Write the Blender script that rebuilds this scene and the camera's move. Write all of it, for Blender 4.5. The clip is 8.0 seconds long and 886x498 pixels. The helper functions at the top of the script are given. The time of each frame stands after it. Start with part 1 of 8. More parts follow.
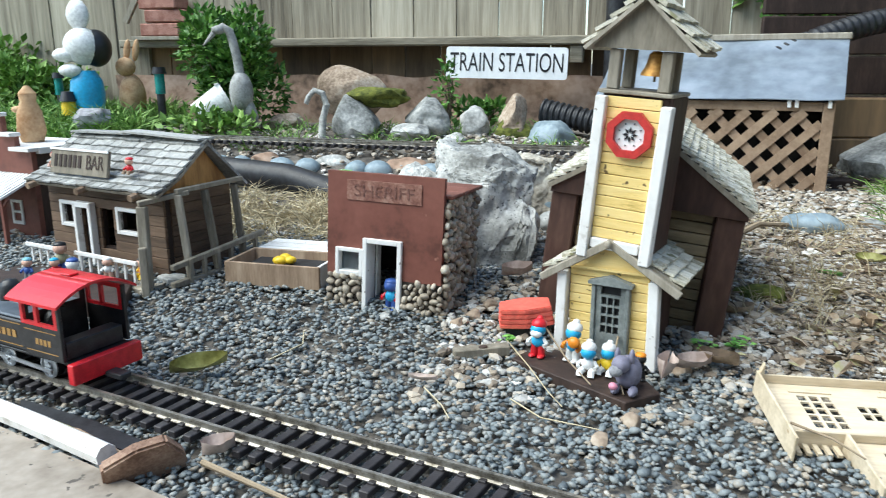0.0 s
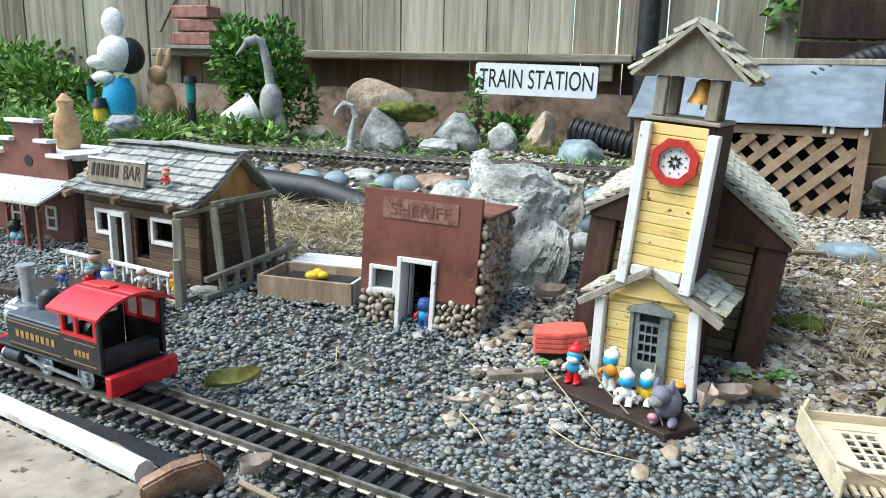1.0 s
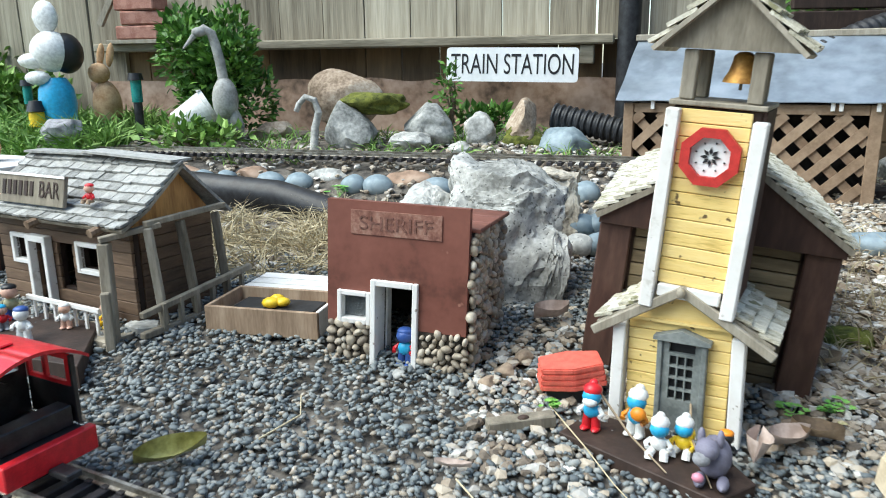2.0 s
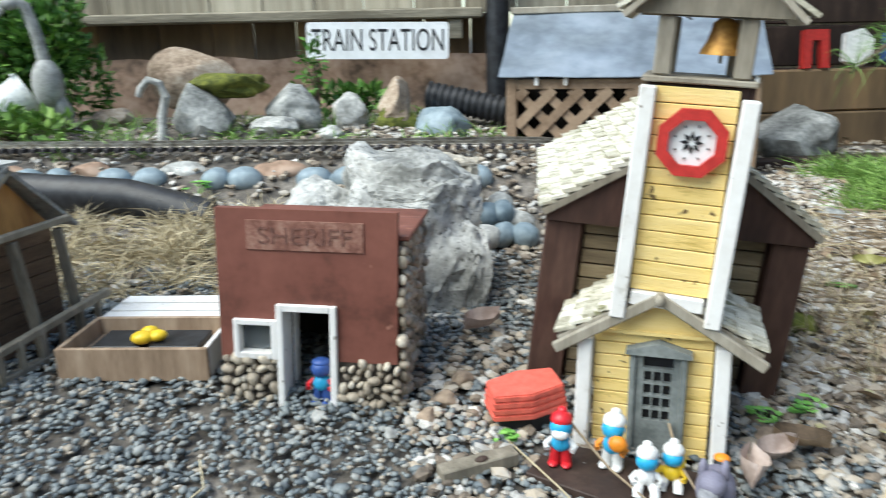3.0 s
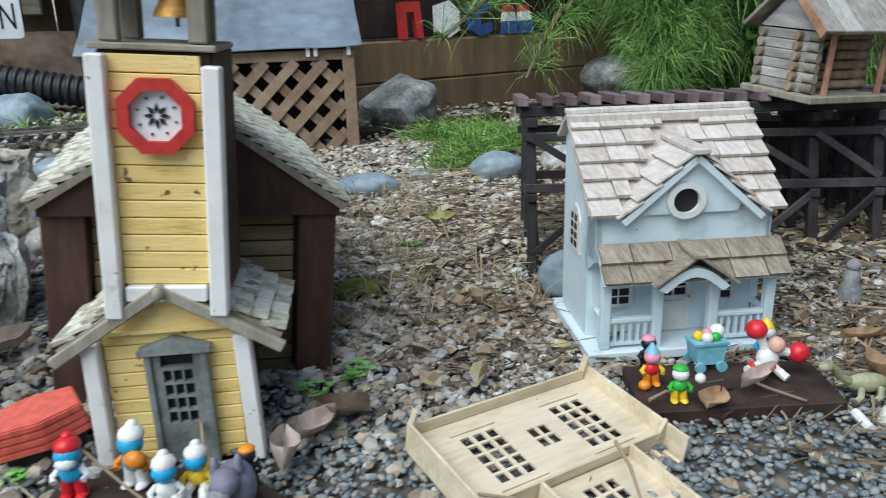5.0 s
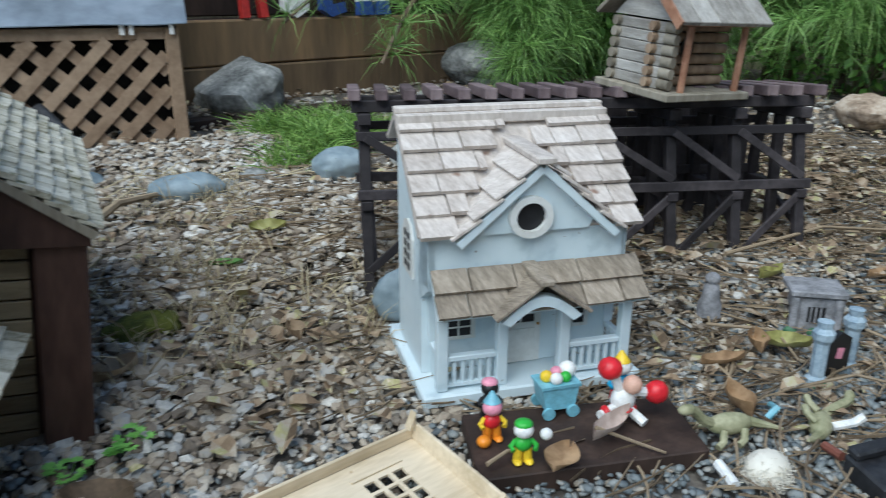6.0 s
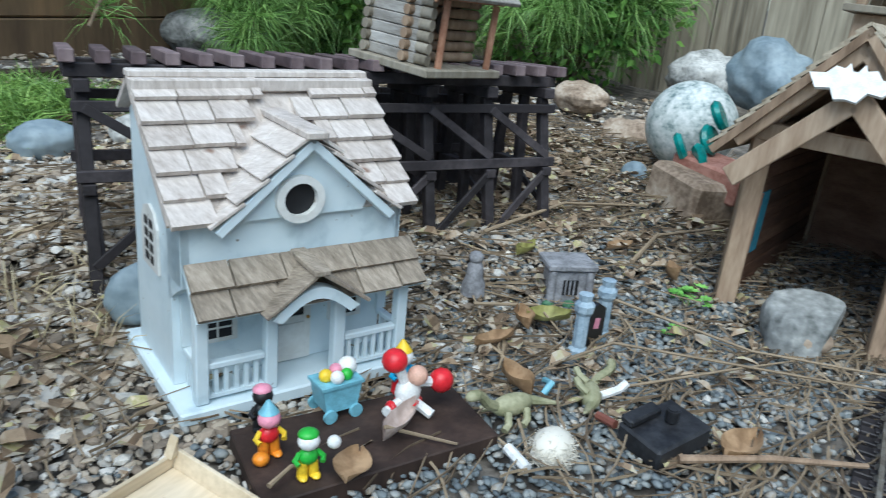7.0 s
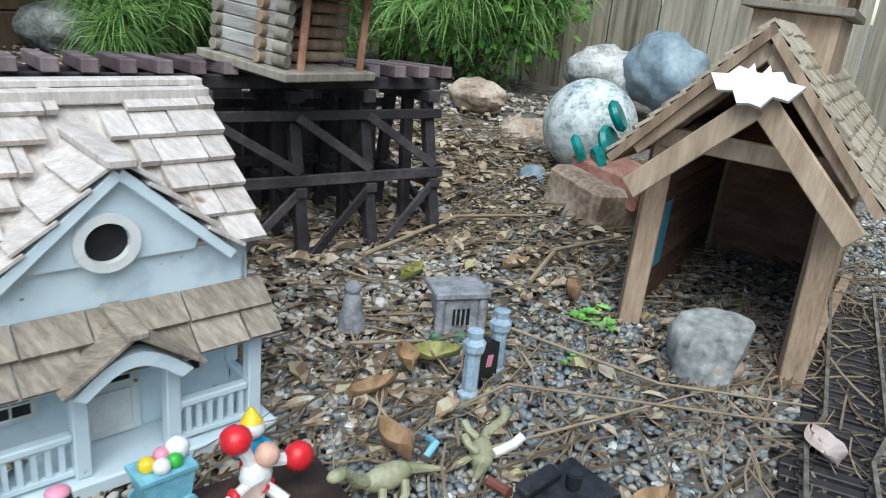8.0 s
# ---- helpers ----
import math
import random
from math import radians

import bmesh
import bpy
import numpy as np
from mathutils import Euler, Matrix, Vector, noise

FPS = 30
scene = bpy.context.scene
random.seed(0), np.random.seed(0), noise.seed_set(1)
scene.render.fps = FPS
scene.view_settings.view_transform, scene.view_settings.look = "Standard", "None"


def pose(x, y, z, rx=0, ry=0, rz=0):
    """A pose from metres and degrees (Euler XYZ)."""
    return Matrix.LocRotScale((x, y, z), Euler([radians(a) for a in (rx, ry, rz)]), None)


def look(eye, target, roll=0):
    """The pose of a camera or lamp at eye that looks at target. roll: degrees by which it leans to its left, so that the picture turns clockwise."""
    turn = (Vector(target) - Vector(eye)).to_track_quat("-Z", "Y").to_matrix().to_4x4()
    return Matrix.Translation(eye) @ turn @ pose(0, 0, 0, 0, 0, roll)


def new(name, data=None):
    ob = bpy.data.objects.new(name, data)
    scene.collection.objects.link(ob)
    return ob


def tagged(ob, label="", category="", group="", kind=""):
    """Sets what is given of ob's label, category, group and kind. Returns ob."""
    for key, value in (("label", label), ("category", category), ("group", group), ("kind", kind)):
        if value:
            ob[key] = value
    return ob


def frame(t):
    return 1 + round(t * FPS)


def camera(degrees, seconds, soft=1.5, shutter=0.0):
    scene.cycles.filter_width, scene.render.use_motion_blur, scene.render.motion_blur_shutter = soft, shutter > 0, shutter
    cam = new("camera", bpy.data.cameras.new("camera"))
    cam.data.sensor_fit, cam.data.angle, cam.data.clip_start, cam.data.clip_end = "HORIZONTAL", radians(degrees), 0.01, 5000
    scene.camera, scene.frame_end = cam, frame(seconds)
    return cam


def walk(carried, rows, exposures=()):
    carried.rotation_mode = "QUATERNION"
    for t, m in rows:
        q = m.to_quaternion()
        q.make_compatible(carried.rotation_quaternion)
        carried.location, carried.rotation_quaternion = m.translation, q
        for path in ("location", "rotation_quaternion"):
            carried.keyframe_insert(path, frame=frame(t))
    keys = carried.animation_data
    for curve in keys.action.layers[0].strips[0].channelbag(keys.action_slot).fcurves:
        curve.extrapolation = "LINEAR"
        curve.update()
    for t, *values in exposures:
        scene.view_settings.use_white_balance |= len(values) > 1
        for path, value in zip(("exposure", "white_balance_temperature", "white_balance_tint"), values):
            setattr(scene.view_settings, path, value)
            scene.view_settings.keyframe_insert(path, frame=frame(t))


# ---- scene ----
cam = camera(61.4, 8.0, soft=1.0, shutter=0.3)
PATH = [
    (0, (0.204, 0.059, 0.347), (0.018, 1.991, -0.134), -0.1),
    (0.5, (0.183, 0.06, 0.347), (-0.075, 1.989, -0.114), 0.7),
    (1, (0.177, 0.064, 0.357), (-0.051, 1.999, -0.095), 1.3),
    (1.2, (0.182, 0.068, 0.355), (-0.028, 2.005, -0.095), 0.5),
    (2.3, (0.132, 0.288, 0.35), (-0.003, 2.219, -0.154), -1.1),
    (2.5, (0.119, 0.312, 0.34), (0.023, 2.241, -0.18), -1.5),
    (3, (0.076, 0.365, 0.349), (0.317, 2.275, -0.191), -1.2),
    (3.4, (0.097, 0.354, 0.325), (0.661, 2.181, -0.26), -1.4),
    (3.5, (0.1, 0.344, 0.324), (0.71, 2.158, -0.256), -0.8),
    (4, (0.137, 0.336, 0.352), (0.87, 2.109, -0.214), -1.3),
    (4.5, (0.149, 0.345, 0.351), (1.015, 2.053, -0.224), -1.7),
    (4.7, (0.177, 0.347, 0.341), (1.105, 2.017, -0.251), -1.8),
    (5.8, (0.328, 0.431, 0.329), (1.492, 1.923, -0.317), -0.6),
    (6, (0.345, 0.437, 0.329), (1.588, 1.859, -0.33), 0.1),
    (6.5, (0.365, 0.474, 0.321), (1.856, 1.627, -0.347), 2.4),
    (7, (0.368, 0.498, 0.311), (2.047, 1.35, -0.363), 5.2),
    (7.5, (0.404, 0.488, 0.313), (2.143, 1.217, -0.354), 5.4),
    (8, (0.471, 0.512, 0.311), (2.245, 1.149, -0.358), 5.6),
]
walk(cam, [(t, look(eye, target, roll)) for t, eye, target, roll in PATH], [(0, 1.27, 6100, 0), (1.2, 1.29, 6200, 0), (2.5, 1.32, 6300, 0), (3.5, 1.06, 6250, 1), (4.5, 0.76, 6100, 1), (6, 0.52, 5800, 0), (7, 0.68, 5650, -1), (8, 0.82, 5900, 1)])

# ---- light ----
world = bpy.data.worlds.new("world")
scene.world = world
world.use_nodes = True
wn = world.node_tree
sky = wn.nodes.new("ShaderNodeTexSky")
sky.sky_type, sky.sun_disc = "NISHITA", False
sky.sun_elevation, sky.sun_rotation = radians(54), radians(-90)
wn.links.new(sky.outputs[0], wn.nodes["Background"].inputs[0])
wn.nodes["Background"].inputs[1].default_value = 0.13
sun = new("sun", bpy.data.lights.new("sun", "SUN"))
sun.data.energy, sun.data.angle, sun.data.color = 2.1, radians(55), (1.0, 0.95, 0.88)
sun.matrix_world = look((-2.0, -0.5, 3.5), (0.3, 0.6, 0))


# ---- material helper ----
def mat(name, stops, scale=40.0, rough=0.7, bump=0.2, metal=0.0, stretch=(1, 1, 1), rnd="", mix=0.35, fine=6.0, spec=0.4, speck=None, pos=False):
    """Layered procedural surface: a colour ramp over coarse and fine noise, a hue offset per object or island, and relief."""
    m = bpy.data.materials.new(name)
    m.use_nodes = True
    nt = m.node_tree
    N, L = nt.nodes, nt.links
    b = N["Principled BSDF"]
    b.inputs["Roughness"].default_value = rough
    b.inputs["Metallic"].default_value = metal
    b.inputs["Specular IOR Level"].default_value = spec
    tc = N.new("ShaderNodeTexCoord")
    mp = N.new("ShaderNodeMapping")
    mp.inputs["Scale"].default_value = stretch
    space = N.new("ShaderNodeNewGeometry").outputs["Position"] if pos else tc.outputs["Object"]
    L.new(space, mp.inputs["Vector"])
    n1, n2 = N.new("ShaderNodeTexNoise"), N.new("ShaderNodeTexNoise")
    n1.inputs["Scale"].default_value, n1.inputs["Detail"].default_value = scale, 5
    n2.inputs["Scale"].default_value, n2.inputs["Detail"].default_value = scale * fine, 3
    L.new(mp.outputs[0], n1.inputs["Vector"])
    L.new(mp.outputs[0], n2.inputs["Vector"])
    add = N.new("ShaderNodeMath")
    add.operation = "MULTIPLY_ADD"
    L.new(n2.outputs["Fac"], add.inputs[0])
    add.inputs[1].default_value = 0.45
    L.new(n1.outputs["Fac"], add.inputs[2])
    src = add.outputs[0]
    if rnd:
        if rnd == "object":
            r = N.new("ShaderNodeObjectInfo").outputs["Random"]
        else:
            r = N.new("ShaderNodeNewGeometry").outputs["Random Per Island"]
        k = N.new("ShaderNodeMath")
        k.operation = "MULTIPLY_ADD"
        L.new(r, k.inputs[0])
        k.inputs[1].default_value = mix
        L.new(src, k.inputs[2])
        sub = N.new("ShaderNodeMath")
        sub.operation = "SUBTRACT"
        L.new(k.outputs[0], sub.inputs[0])
        sub.inputs[1].default_value = mix * 0.5
        src = sub.outputs[0]
    mr = N.new("ShaderNodeMapRange")
    half = 0.2 + (mix * 0.5 if rnd else 0)
    mr.inputs["From Min"].default_value, mr.inputs["From Max"].default_value = 0.72 - half, 0.72 + half
    L.new(src, mr.inputs["Value"])
    ramp = N.new("ShaderNodeValToRGB")
    el = ramp.color_ramp.elements
    while len(el) > 1:
        el.remove(el[0])
    el[0].position, el[0].color = stops[0][0], (*stops[0][1], 1)
    for p, c in stops[1:]:
        e = el.new(p)
        e.color = (*c, 1)
    L.new(mr.outputs[0], ramp.inputs[0])
    out = ramp.outputs[0]
    if speck:
        v = N.new("ShaderNodeTexNoise")
        v.inputs["Scale"].default_value, v.inputs["Detail"].default_value = speck[0], 2
        L.new(space, v.inputs["Vector"])
        g = N.new("ShaderNodeMapRange")
        g.inputs["From Min"].default_value, g.inputs["From Max"].default_value = speck[1], speck[1] + 0.05
        L.new(v.outputs["Fac"], g.inputs["Value"])
        mx = N.new("ShaderNodeMix")
        mx.data_type = "RGBA"
        L.new(g.outputs[0], mx.inputs["Factor"])
        L.new(out, mx.inputs["A"])
        mx.inputs["B"].default_value = (*speck[2], 1)
        out = mx.outputs["Result"]
    L.new(out, b.inputs["Base Color"])
    if bump:
        bp = N.new("ShaderNodeBump")
        bp.inputs["Strength"].default_value, bp.inputs["Distance"].default_value = bump, 0.002
        L.new(add.outputs[0], bp.inputs["Height"])
        L.new(bp.outputs[0], b.inputs["Normal"])
    return m


def two(a, b):
    return [(0.1, a), (0.9, b)]


def plain(name, c, rough=0.35, scale=120.0):
    """Moulded or painted plastic, with slight dirt."""
    return mat(name, two(tuple(v * 0.8 for v in c), tuple(min(1, v * 1.1) for v in c)), scale, rough, 0.05)


GRAVEL = mat("gravel", [(0.0, (0.07, 0.083, 0.094)), (0.3, (0.142, 0.165, 0.175)), (0.55, (0.22, 0.241, 0.241)), (0.76, (0.31, 0.312, 0.295)), (0.89, (0.3, 0.245, 0.18)), (1.0, (0.6, 0.59, 0.55))], 90, 0.6, 0.15, rnd="island", mix=1.4)
CHIPS = mat("chips", [(0.0, (0.06, 0.05, 0.042)), (0.3, (0.25, 0.2, 0.15)), (0.55, (0.45, 0.385, 0.3)), (0.75, (0.38, 0.37, 0.35)), (1.0, (0.82, 0.78, 0.7))], 70, 0.8, 0.3, rnd="island", mix=1.5)
LITTER = mat("dead leaves", [(0.0, (0.04, 0.028, 0.018)), (0.3, (0.17, 0.115, 0.07)), (0.55, (0.33, 0.245, 0.16)), (0.75, (0.42, 0.37, 0.3)), (0.9, (0.36, 0.33, 0.14)), (1.0, (0.62, 0.53, 0.39))], 60, 0.75, 0.3, rnd="island", mix=1.5)
TWIG = mat("twigs", two((0.1, 0.07, 0.045), (0.36, 0.28, 0.185)), 60, 0.8, 0.3, rnd="island", mix=1.2)
STRAW = mat("straw", two((0.3, 0.24, 0.14), (0.62, 0.54, 0.36)), 60, 0.8, 0.1, rnd="island", mix=1.0)
SOIL = mat("soil", [(0.0, (0.05, 0.045, 0.04)), (0.5, (0.13, 0.115, 0.098)), (1.0, (0.24, 0.215, 0.185))], 30, 0.95, 0.8)
CONCRETE = mat("concrete", [(0.0, (0.2, 0.165, 0.13)), (0.5, (0.3, 0.255, 0.205)), (1.0, (0.4, 0.345, 0.285))], 12, 0.9, 0.5, speck=(90, 0.66, (0.1, 0.085, 0.07)))
FENCE = mat("weathered fence wood", [(0.0, (0.065, 0.055, 0.04)), (0.25, (0.19, 0.163, 0.118)), (0.6, (0.36, 0.32, 0.24)), (1.0, (0.56, 0.51, 0.4))], 9, 0.85, 0.9, stretch=(6, 6, 0.25), rnd="object", mix=0.5, pos=True)
FENCE_LOW = mat("brown fence wood", [(0.0, (0.06, 0.04, 0.025)), (0.5, (0.17, 0.115, 0.065)), (1.0, (0.32, 0.2, 0.1))], 9, 0.85, 0.5, stretch=(3, 3, 0.35), rnd="object", mix=0.7)
SIDING = mat("tan lap siding", [(0.0, (0.3, 0.26, 0.2)), (0.5, (0.4, 0.35, 0.28)), (1.0, (0.46, 0.41, 0.34))], 8, 0.7, 0.3, stretch=(0.3, 1, 3), rnd="object", mix=0.2)
RAILWOOD = mat("grey rail wood", two((0.16, 0.14, 0.1), (0.36, 0.32, 0.24)), 14, 0.85, 0.5, stretch=(0.3, 2, 3))
FOOTING = mat("earthy footing", [(0.0, (0.1, 0.07, 0.05)), (0.45, (0.3, 0.2, 0.14)), (1.0, (0.45, 0.33, 0.25))], 9, 0.95, 0.7)
YELLOW = mat("yellow paint", [(0.0, (0.5, 0.35, 0.09)), (0.3, (0.78, 0.57, 0.2)), (1.0, (0.85, 0.66, 0.29))], 40, 0.6, 0.35, stretch=(0.5, 1, 3), rnd="object", mix=0.3, speck=(110, 0.66, (0.14, 0.09, 0.035)))
WHITEWOOD = mat("white painted wood", [(0.0, (0.5, 0.47, 0.42)), (0.3, (0.74, 0.72, 0.69)), (1.0, (0.84, 0.83, 0.81))], 30, 0.6, 0.3, rnd="object", mix=0.2, speck=(140, 0.7, (0.3, 0.26, 0.22)))
DARKBROWN = mat("dark brown wood", [(0.0, (0.013, 0.008, 0.006)), (0.5, (0.034, 0.02, 0.015)), (1.0, (0.068, 0.042, 0.032))], 18, 0.7, 0.4, stretch=(2, 2, 0.5), rnd="object", mix=0.3)
CHURCHBROWN = mat("red-brown stained wood", [(0.0, (0.022, 0.0105, 0.0075)), (0.5, (0.06, 0.029, 0.021)), (1.0, (0.115, 0.062, 0.045))], 18, 0.65, 0.4, stretch=(2, 2, 0.5), rnd="object", mix=0.35)
GREYWOOD = mat("old grey wood", [(0.0, (0.11, 0.095, 0.07)), (0.5, (0.25, 0.22, 0.17)), (1.0, (0.42, 0.38, 0.31))], 26, 0.85, 0.5, stretch=(3, 3, 0.6), rnd="object", mix=0.5)
SHAKE = mat("pale shakes", [(0.0, (0.22, 0.2, 0.14)), (0.4, (0.52, 0.49, 0.39)), (1.0, (0.8, 0.77, 0.67))], 130, 0.85, 0.5, rnd="object", mix=0.6, fine=4, speck=(60, 0.64, (0.24, 0.23, 0.13)), pos=True)
RAWPLANK = mat("unpainted tan planks", [(0.0, (0.07, 0.05, 0.03)), (0.5, (0.19, 0.145, 0.085)), (1.0, (0.33, 0.265, 0.165))], 24, 0.8, 0.4, stretch=(0.5, 3, 3), rnd="object", mix=0.6)
SLATESHAKE = mat("grey shakes", [(0.0, (0.12, 0.118, 0.108)), (0.45, (0.285, 0.285, 0.27)), (1.0, (0.48, 0.475, 0.45))], 130, 0.8, 0.5, rnd="object", mix=0.5, fine=4, pos=True)
CEDAR = mat("cedar shingles", [(0.0, (0.36, 0.305, 0.265)), (0.45, (0.52, 0.46, 0.415)), (1.0, (0.7, 0.64, 0.59))], 60, 0.75, 0.3, stretch=(3, 0.9, 0.7), rnd="object", mix=0.3, fine=4, speck=(40, 0.73, (0.26, 0.17, 0.13)), pos=True)
GREYCEDAR = mat("grey cedar shingles", [(0.0, (0.13, 0.105, 0.08)), (0.5, (0.27, 0.225, 0.175)), (1.0, (0.44, 0.375, 0.305))], 70, 0.8, 0.4, stretch=(4, 0.8, 0.6), rnd="object", mix=0.3, fine=4, pos=True)
ICEBLUE = mat("pale blue paint", [(0.0, (0.5, 0.6, 0.65)), (0.3, (0.62, 0.72, 0.765)), (1.0, (0.69, 0.78, 0.82))], 14, 0.5, 0.12, speck=(150, 0.73, (0.25, 0.25, 0.23)))
OFFWHITE = mat("off white paint", two((0.62, 0.62, 0.59), (0.76, 0.77, 0.75)), 30, 0.5, 0.1, speck=(140, 0.72, (0.25, 0.2, 0.16)))
REDBROWN = mat("red brown board", [(0.0, (0.1, 0.035, 0.024)), (0.4, (0.17, 0.06, 0.042)), (1.0, (0.215, 0.08, 0.057))], 14, 0.55, 0.12, speck=(60, 0.75, (0.3, 0.14, 0.1)))
REDDARK = mat("faded dark lettering", two((0.1, 0.045, 0.034), (0.22, 0.1, 0.075)), 160, 0.7, 0.3)
RUSTSIGN = mat("worn sign", [(0.0, (0.13, 0.05, 0.035)), (0.5, (0.24, 0.11, 0.08)), (1.0, (0.34, 0.2, 0.15))], 60, 0.75, 0.4)
RIVER = mat("river stones", [(0.0, (0.14, 0.115, 0.09)), (0.4, (0.32, 0.27, 0.205)), (0.7, (0.47, 0.41, 0.32)), (1.0, (0.6, 0.56, 0.49))], 120, 0.6, 0.25, rnd="object", mix=0.8, fine=3, pos=True)
MORTAR = mat("dark mortar", two((0.03, 0.025, 0.02), (0.09, 0.075, 0.06)), 60, 0.95, 0.6)
LOGBROWN = mat("brown siding", [(0.0, (0.06, 0.037, 0.023)), (0.5, (0.135, 0.085, 0.053)), (1.0, (0.24, 0.155, 0.1))], 20, 0.75, 0.4, stretch=(0.5, 1, 4), rnd="object", mix=0.45)
WARMLITWOOD = mat("warm-lit wood", two((0.25, 0.11, 0.03), (0.5, 0.26, 0.08)), 20, 0.45, 0.2, stretch=(3, 3, 0.5))
BARKWOOD = mat("raw wood", [(0.0, (0.14, 0.09, 0.055)), (0.5, (0.32, 0.225, 0.15)), (1.0, (0.5, 0.38, 0.27))], 22, 0.75, 0.45, stretch=(3, 3, 0.5), rnd="object", mix=0.35)
PLY = mat("pale plywood", two((0.53, 0.43, 0.29), (0.72, 0.61, 0.45)), 16, 0.6, 0.08, stretch=(0.6, 3, 3), speck=(70, 0.72, (0.4, 0.27, 0.14)))
TRESTLE = mat("stained trestle wood", [(0.0, (0.012, 0.01, 0.011)), (0.5, (0.032, 0.027, 0.03)), (1.0, (0.085, 0.072, 0.076))], 30, 0.7, 0.4, rnd="object", mix=0.4)
TIEPURPLE = mat("weathered ties", [(0.0, (0.05, 0.035, 0.035)), (0.5, (0.14, 0.1, 0.105)), (1.0, (0.26, 0.2, 0.2))], 30, 0.7, 0.4, rnd="object", mix=0.4)
BLACKPLASTIC = mat("black plastic", two((0.012, 0.012, 0.014), (0.035, 0.036, 0.04)), 60, 0.45, 0.1)
TIE = mat("plastic sleepers", two((0.014, 0.012, 0.013), (0.045, 0.04, 0.042)), 90, 0.55, 0.2, rnd="object", mix=0.4)
RAIL = mat("tarnished rail", [(0.0, (0.16, 0.14, 0.11)), (0.5, (0.36, 0.33, 0.28)), (1.0, (0.55, 0.52, 0.47))], 60, 0.38, 0.1, metal=0.75)
METALSHEET = mat("galvanised sheet", [(0.0, (0.2, 0.235, 0.275)), (0.5, (0.32, 0.37, 0.43)), (1.0, (0.44, 0.49, 0.55))], 5, 0.4, 0.15, metal=0.55, speck=(6, 0.66, (0.25, 0.24, 0.18)))
LATTICE = mat("lattice wood", two((0.2, 0.13, 0.08), (0.42, 0.3, 0.2)), 26, 0.8, 0.3, rnd="object", mix=0.4)
# Near-black that puts the shade of interiors into the colour.
DARK = mat("interior shade", two((0.01, 0.009, 0.008), (0.03, 0.026, 0.022)), 20, 0.9, 0.2)
ROCKGREY = mat("grey rock", [(0.0, (0.1, 0.105, 0.1)), (0.4, (0.23, 0.235, 0.225)), (0.75, (0.35, 0.355, 0.34)), (1.0, (0.5, 0.49, 0.46))], 14, 0.85, 0.9, fine=8)
ROCKPALE = mat("pale rock", [(0.0, (0.2, 0.2, 0.185)), (0.4, (0.36, 0.36, 0.34)), (1.0, (0.66, 0.65, 0.61))], 14, 0.85, 0.9, fine=8, speck=(120, 0.68, (0.12, 0.12, 0.11)))
ROCKBIG = mat("weathered grey boulder", [(0.0, (0.18, 0.18, 0.165)), (0.35, (0.34, 0.338, 0.315)), (0.7, (0.5, 0.495, 0.465)), (1.0, (0.7, 0.69, 0.65))], 13, 0.9, 1.0, fine=14, speck=(190, 0.62, (0.13, 0.13, 0.12)))
ROCKTANPALE = mat("cream stone", [(0.0, (0.22, 0.19, 0.15)), (0.5, (0.42, 0.38, 0.31)), (1.0, (0.6, 0.56, 0.48))], 20, 0.85, 0.8, fine=8)
ROCKTAN = mat("tan rock", [(0.0, (0.16, 0.115, 0.08)), (0.5, (0.34, 0.26, 0.19)), (1.0, (0.52, 0.44, 0.35))], 16, 0.85, 0.8, fine=8)
ROCKBLUE = mat("blue river stone", two((0.15, 0.2, 0.235), (0.31, 0.375, 0.41)), 14, 0.6, 0.25)
REDSTONE = mat("reddish stone", [(0.0, (0.16, 0.09, 0.06)), (0.5, (0.29, 0.18, 0.125)), (1.0, (0.42, 0.29, 0.21))], 30, 0.85, 0.7, fine=8)
MOSS = mat("moss", two((0.05, 0.06, 0.012), (0.16, 0.17, 0.03)), 60, 0.95, 1.0)
BRICK = mat("red brick", two((0.26, 0.11, 0.08), (0.42, 0.22, 0.17)), 40, 0.85, 0.5)
LEAFGREEN = mat("shrub leaves", [(0.0, (0.025, 0.075, 0.012)), (0.5, (0.09, 0.21, 0.035)), (1.0, (0.24, 0.42, 0.08))], 30, 0.5, 0.1, rnd="island", mix=1.2)
GRASSGREEN = mat("garden greens", [(0.0, (0.05, 0.11, 0.02)), (0.5, (0.16, 0.29, 0.055)), (1.0, (0.34, 0.5, 0.13))], 30, 0.55, 0.1, rnd="island", mix=1.2)
NEEDLE = mat("pine needles", [(0.0, (0.04, 0.09, 0.02)), (0.5, (0.15, 0.29, 0.06)), (1.0, (0.36, 0.54, 0.17))], 10, 0.5, 0.0, rnd="island", mix=1.3)
CLOVER = mat("bright weeds", two((0.13, 0.35, 0.06), (0.3, 0.6, 0.14)), 40, 0.5, 0.1)
BARK = mat("bark", two((0.06, 0.045, 0.03), (0.2, 0.15, 0.1)), 30, 0.9, 0.8)
YLEAF = mat("fallen leaf", [(0.0, (0.16, 0.15, 0.04)), (0.5, (0.33, 0.32, 0.11)), (1.0, (0.48, 0.47, 0.24))], 30, 0.55, 0.2)
BLEAF = mat("brown leaf", two((0.2, 0.12, 0.06), (0.45, 0.3, 0.17)), 30, 0.7, 0.3)
PLEAF = mat("pale dry leaf", two((0.36, 0.28, 0.24), (0.6, 0.5, 0.45)), 30, 0.75, 0.3)
SIGNWHITE = mat("sign enamel", two((0.74, 0.75, 0.75), (0.85, 0.86, 0.86)), 20, 0.4, 0.03)
INK = plain("ink", (0.015, 0.015, 0.017), 0.5)
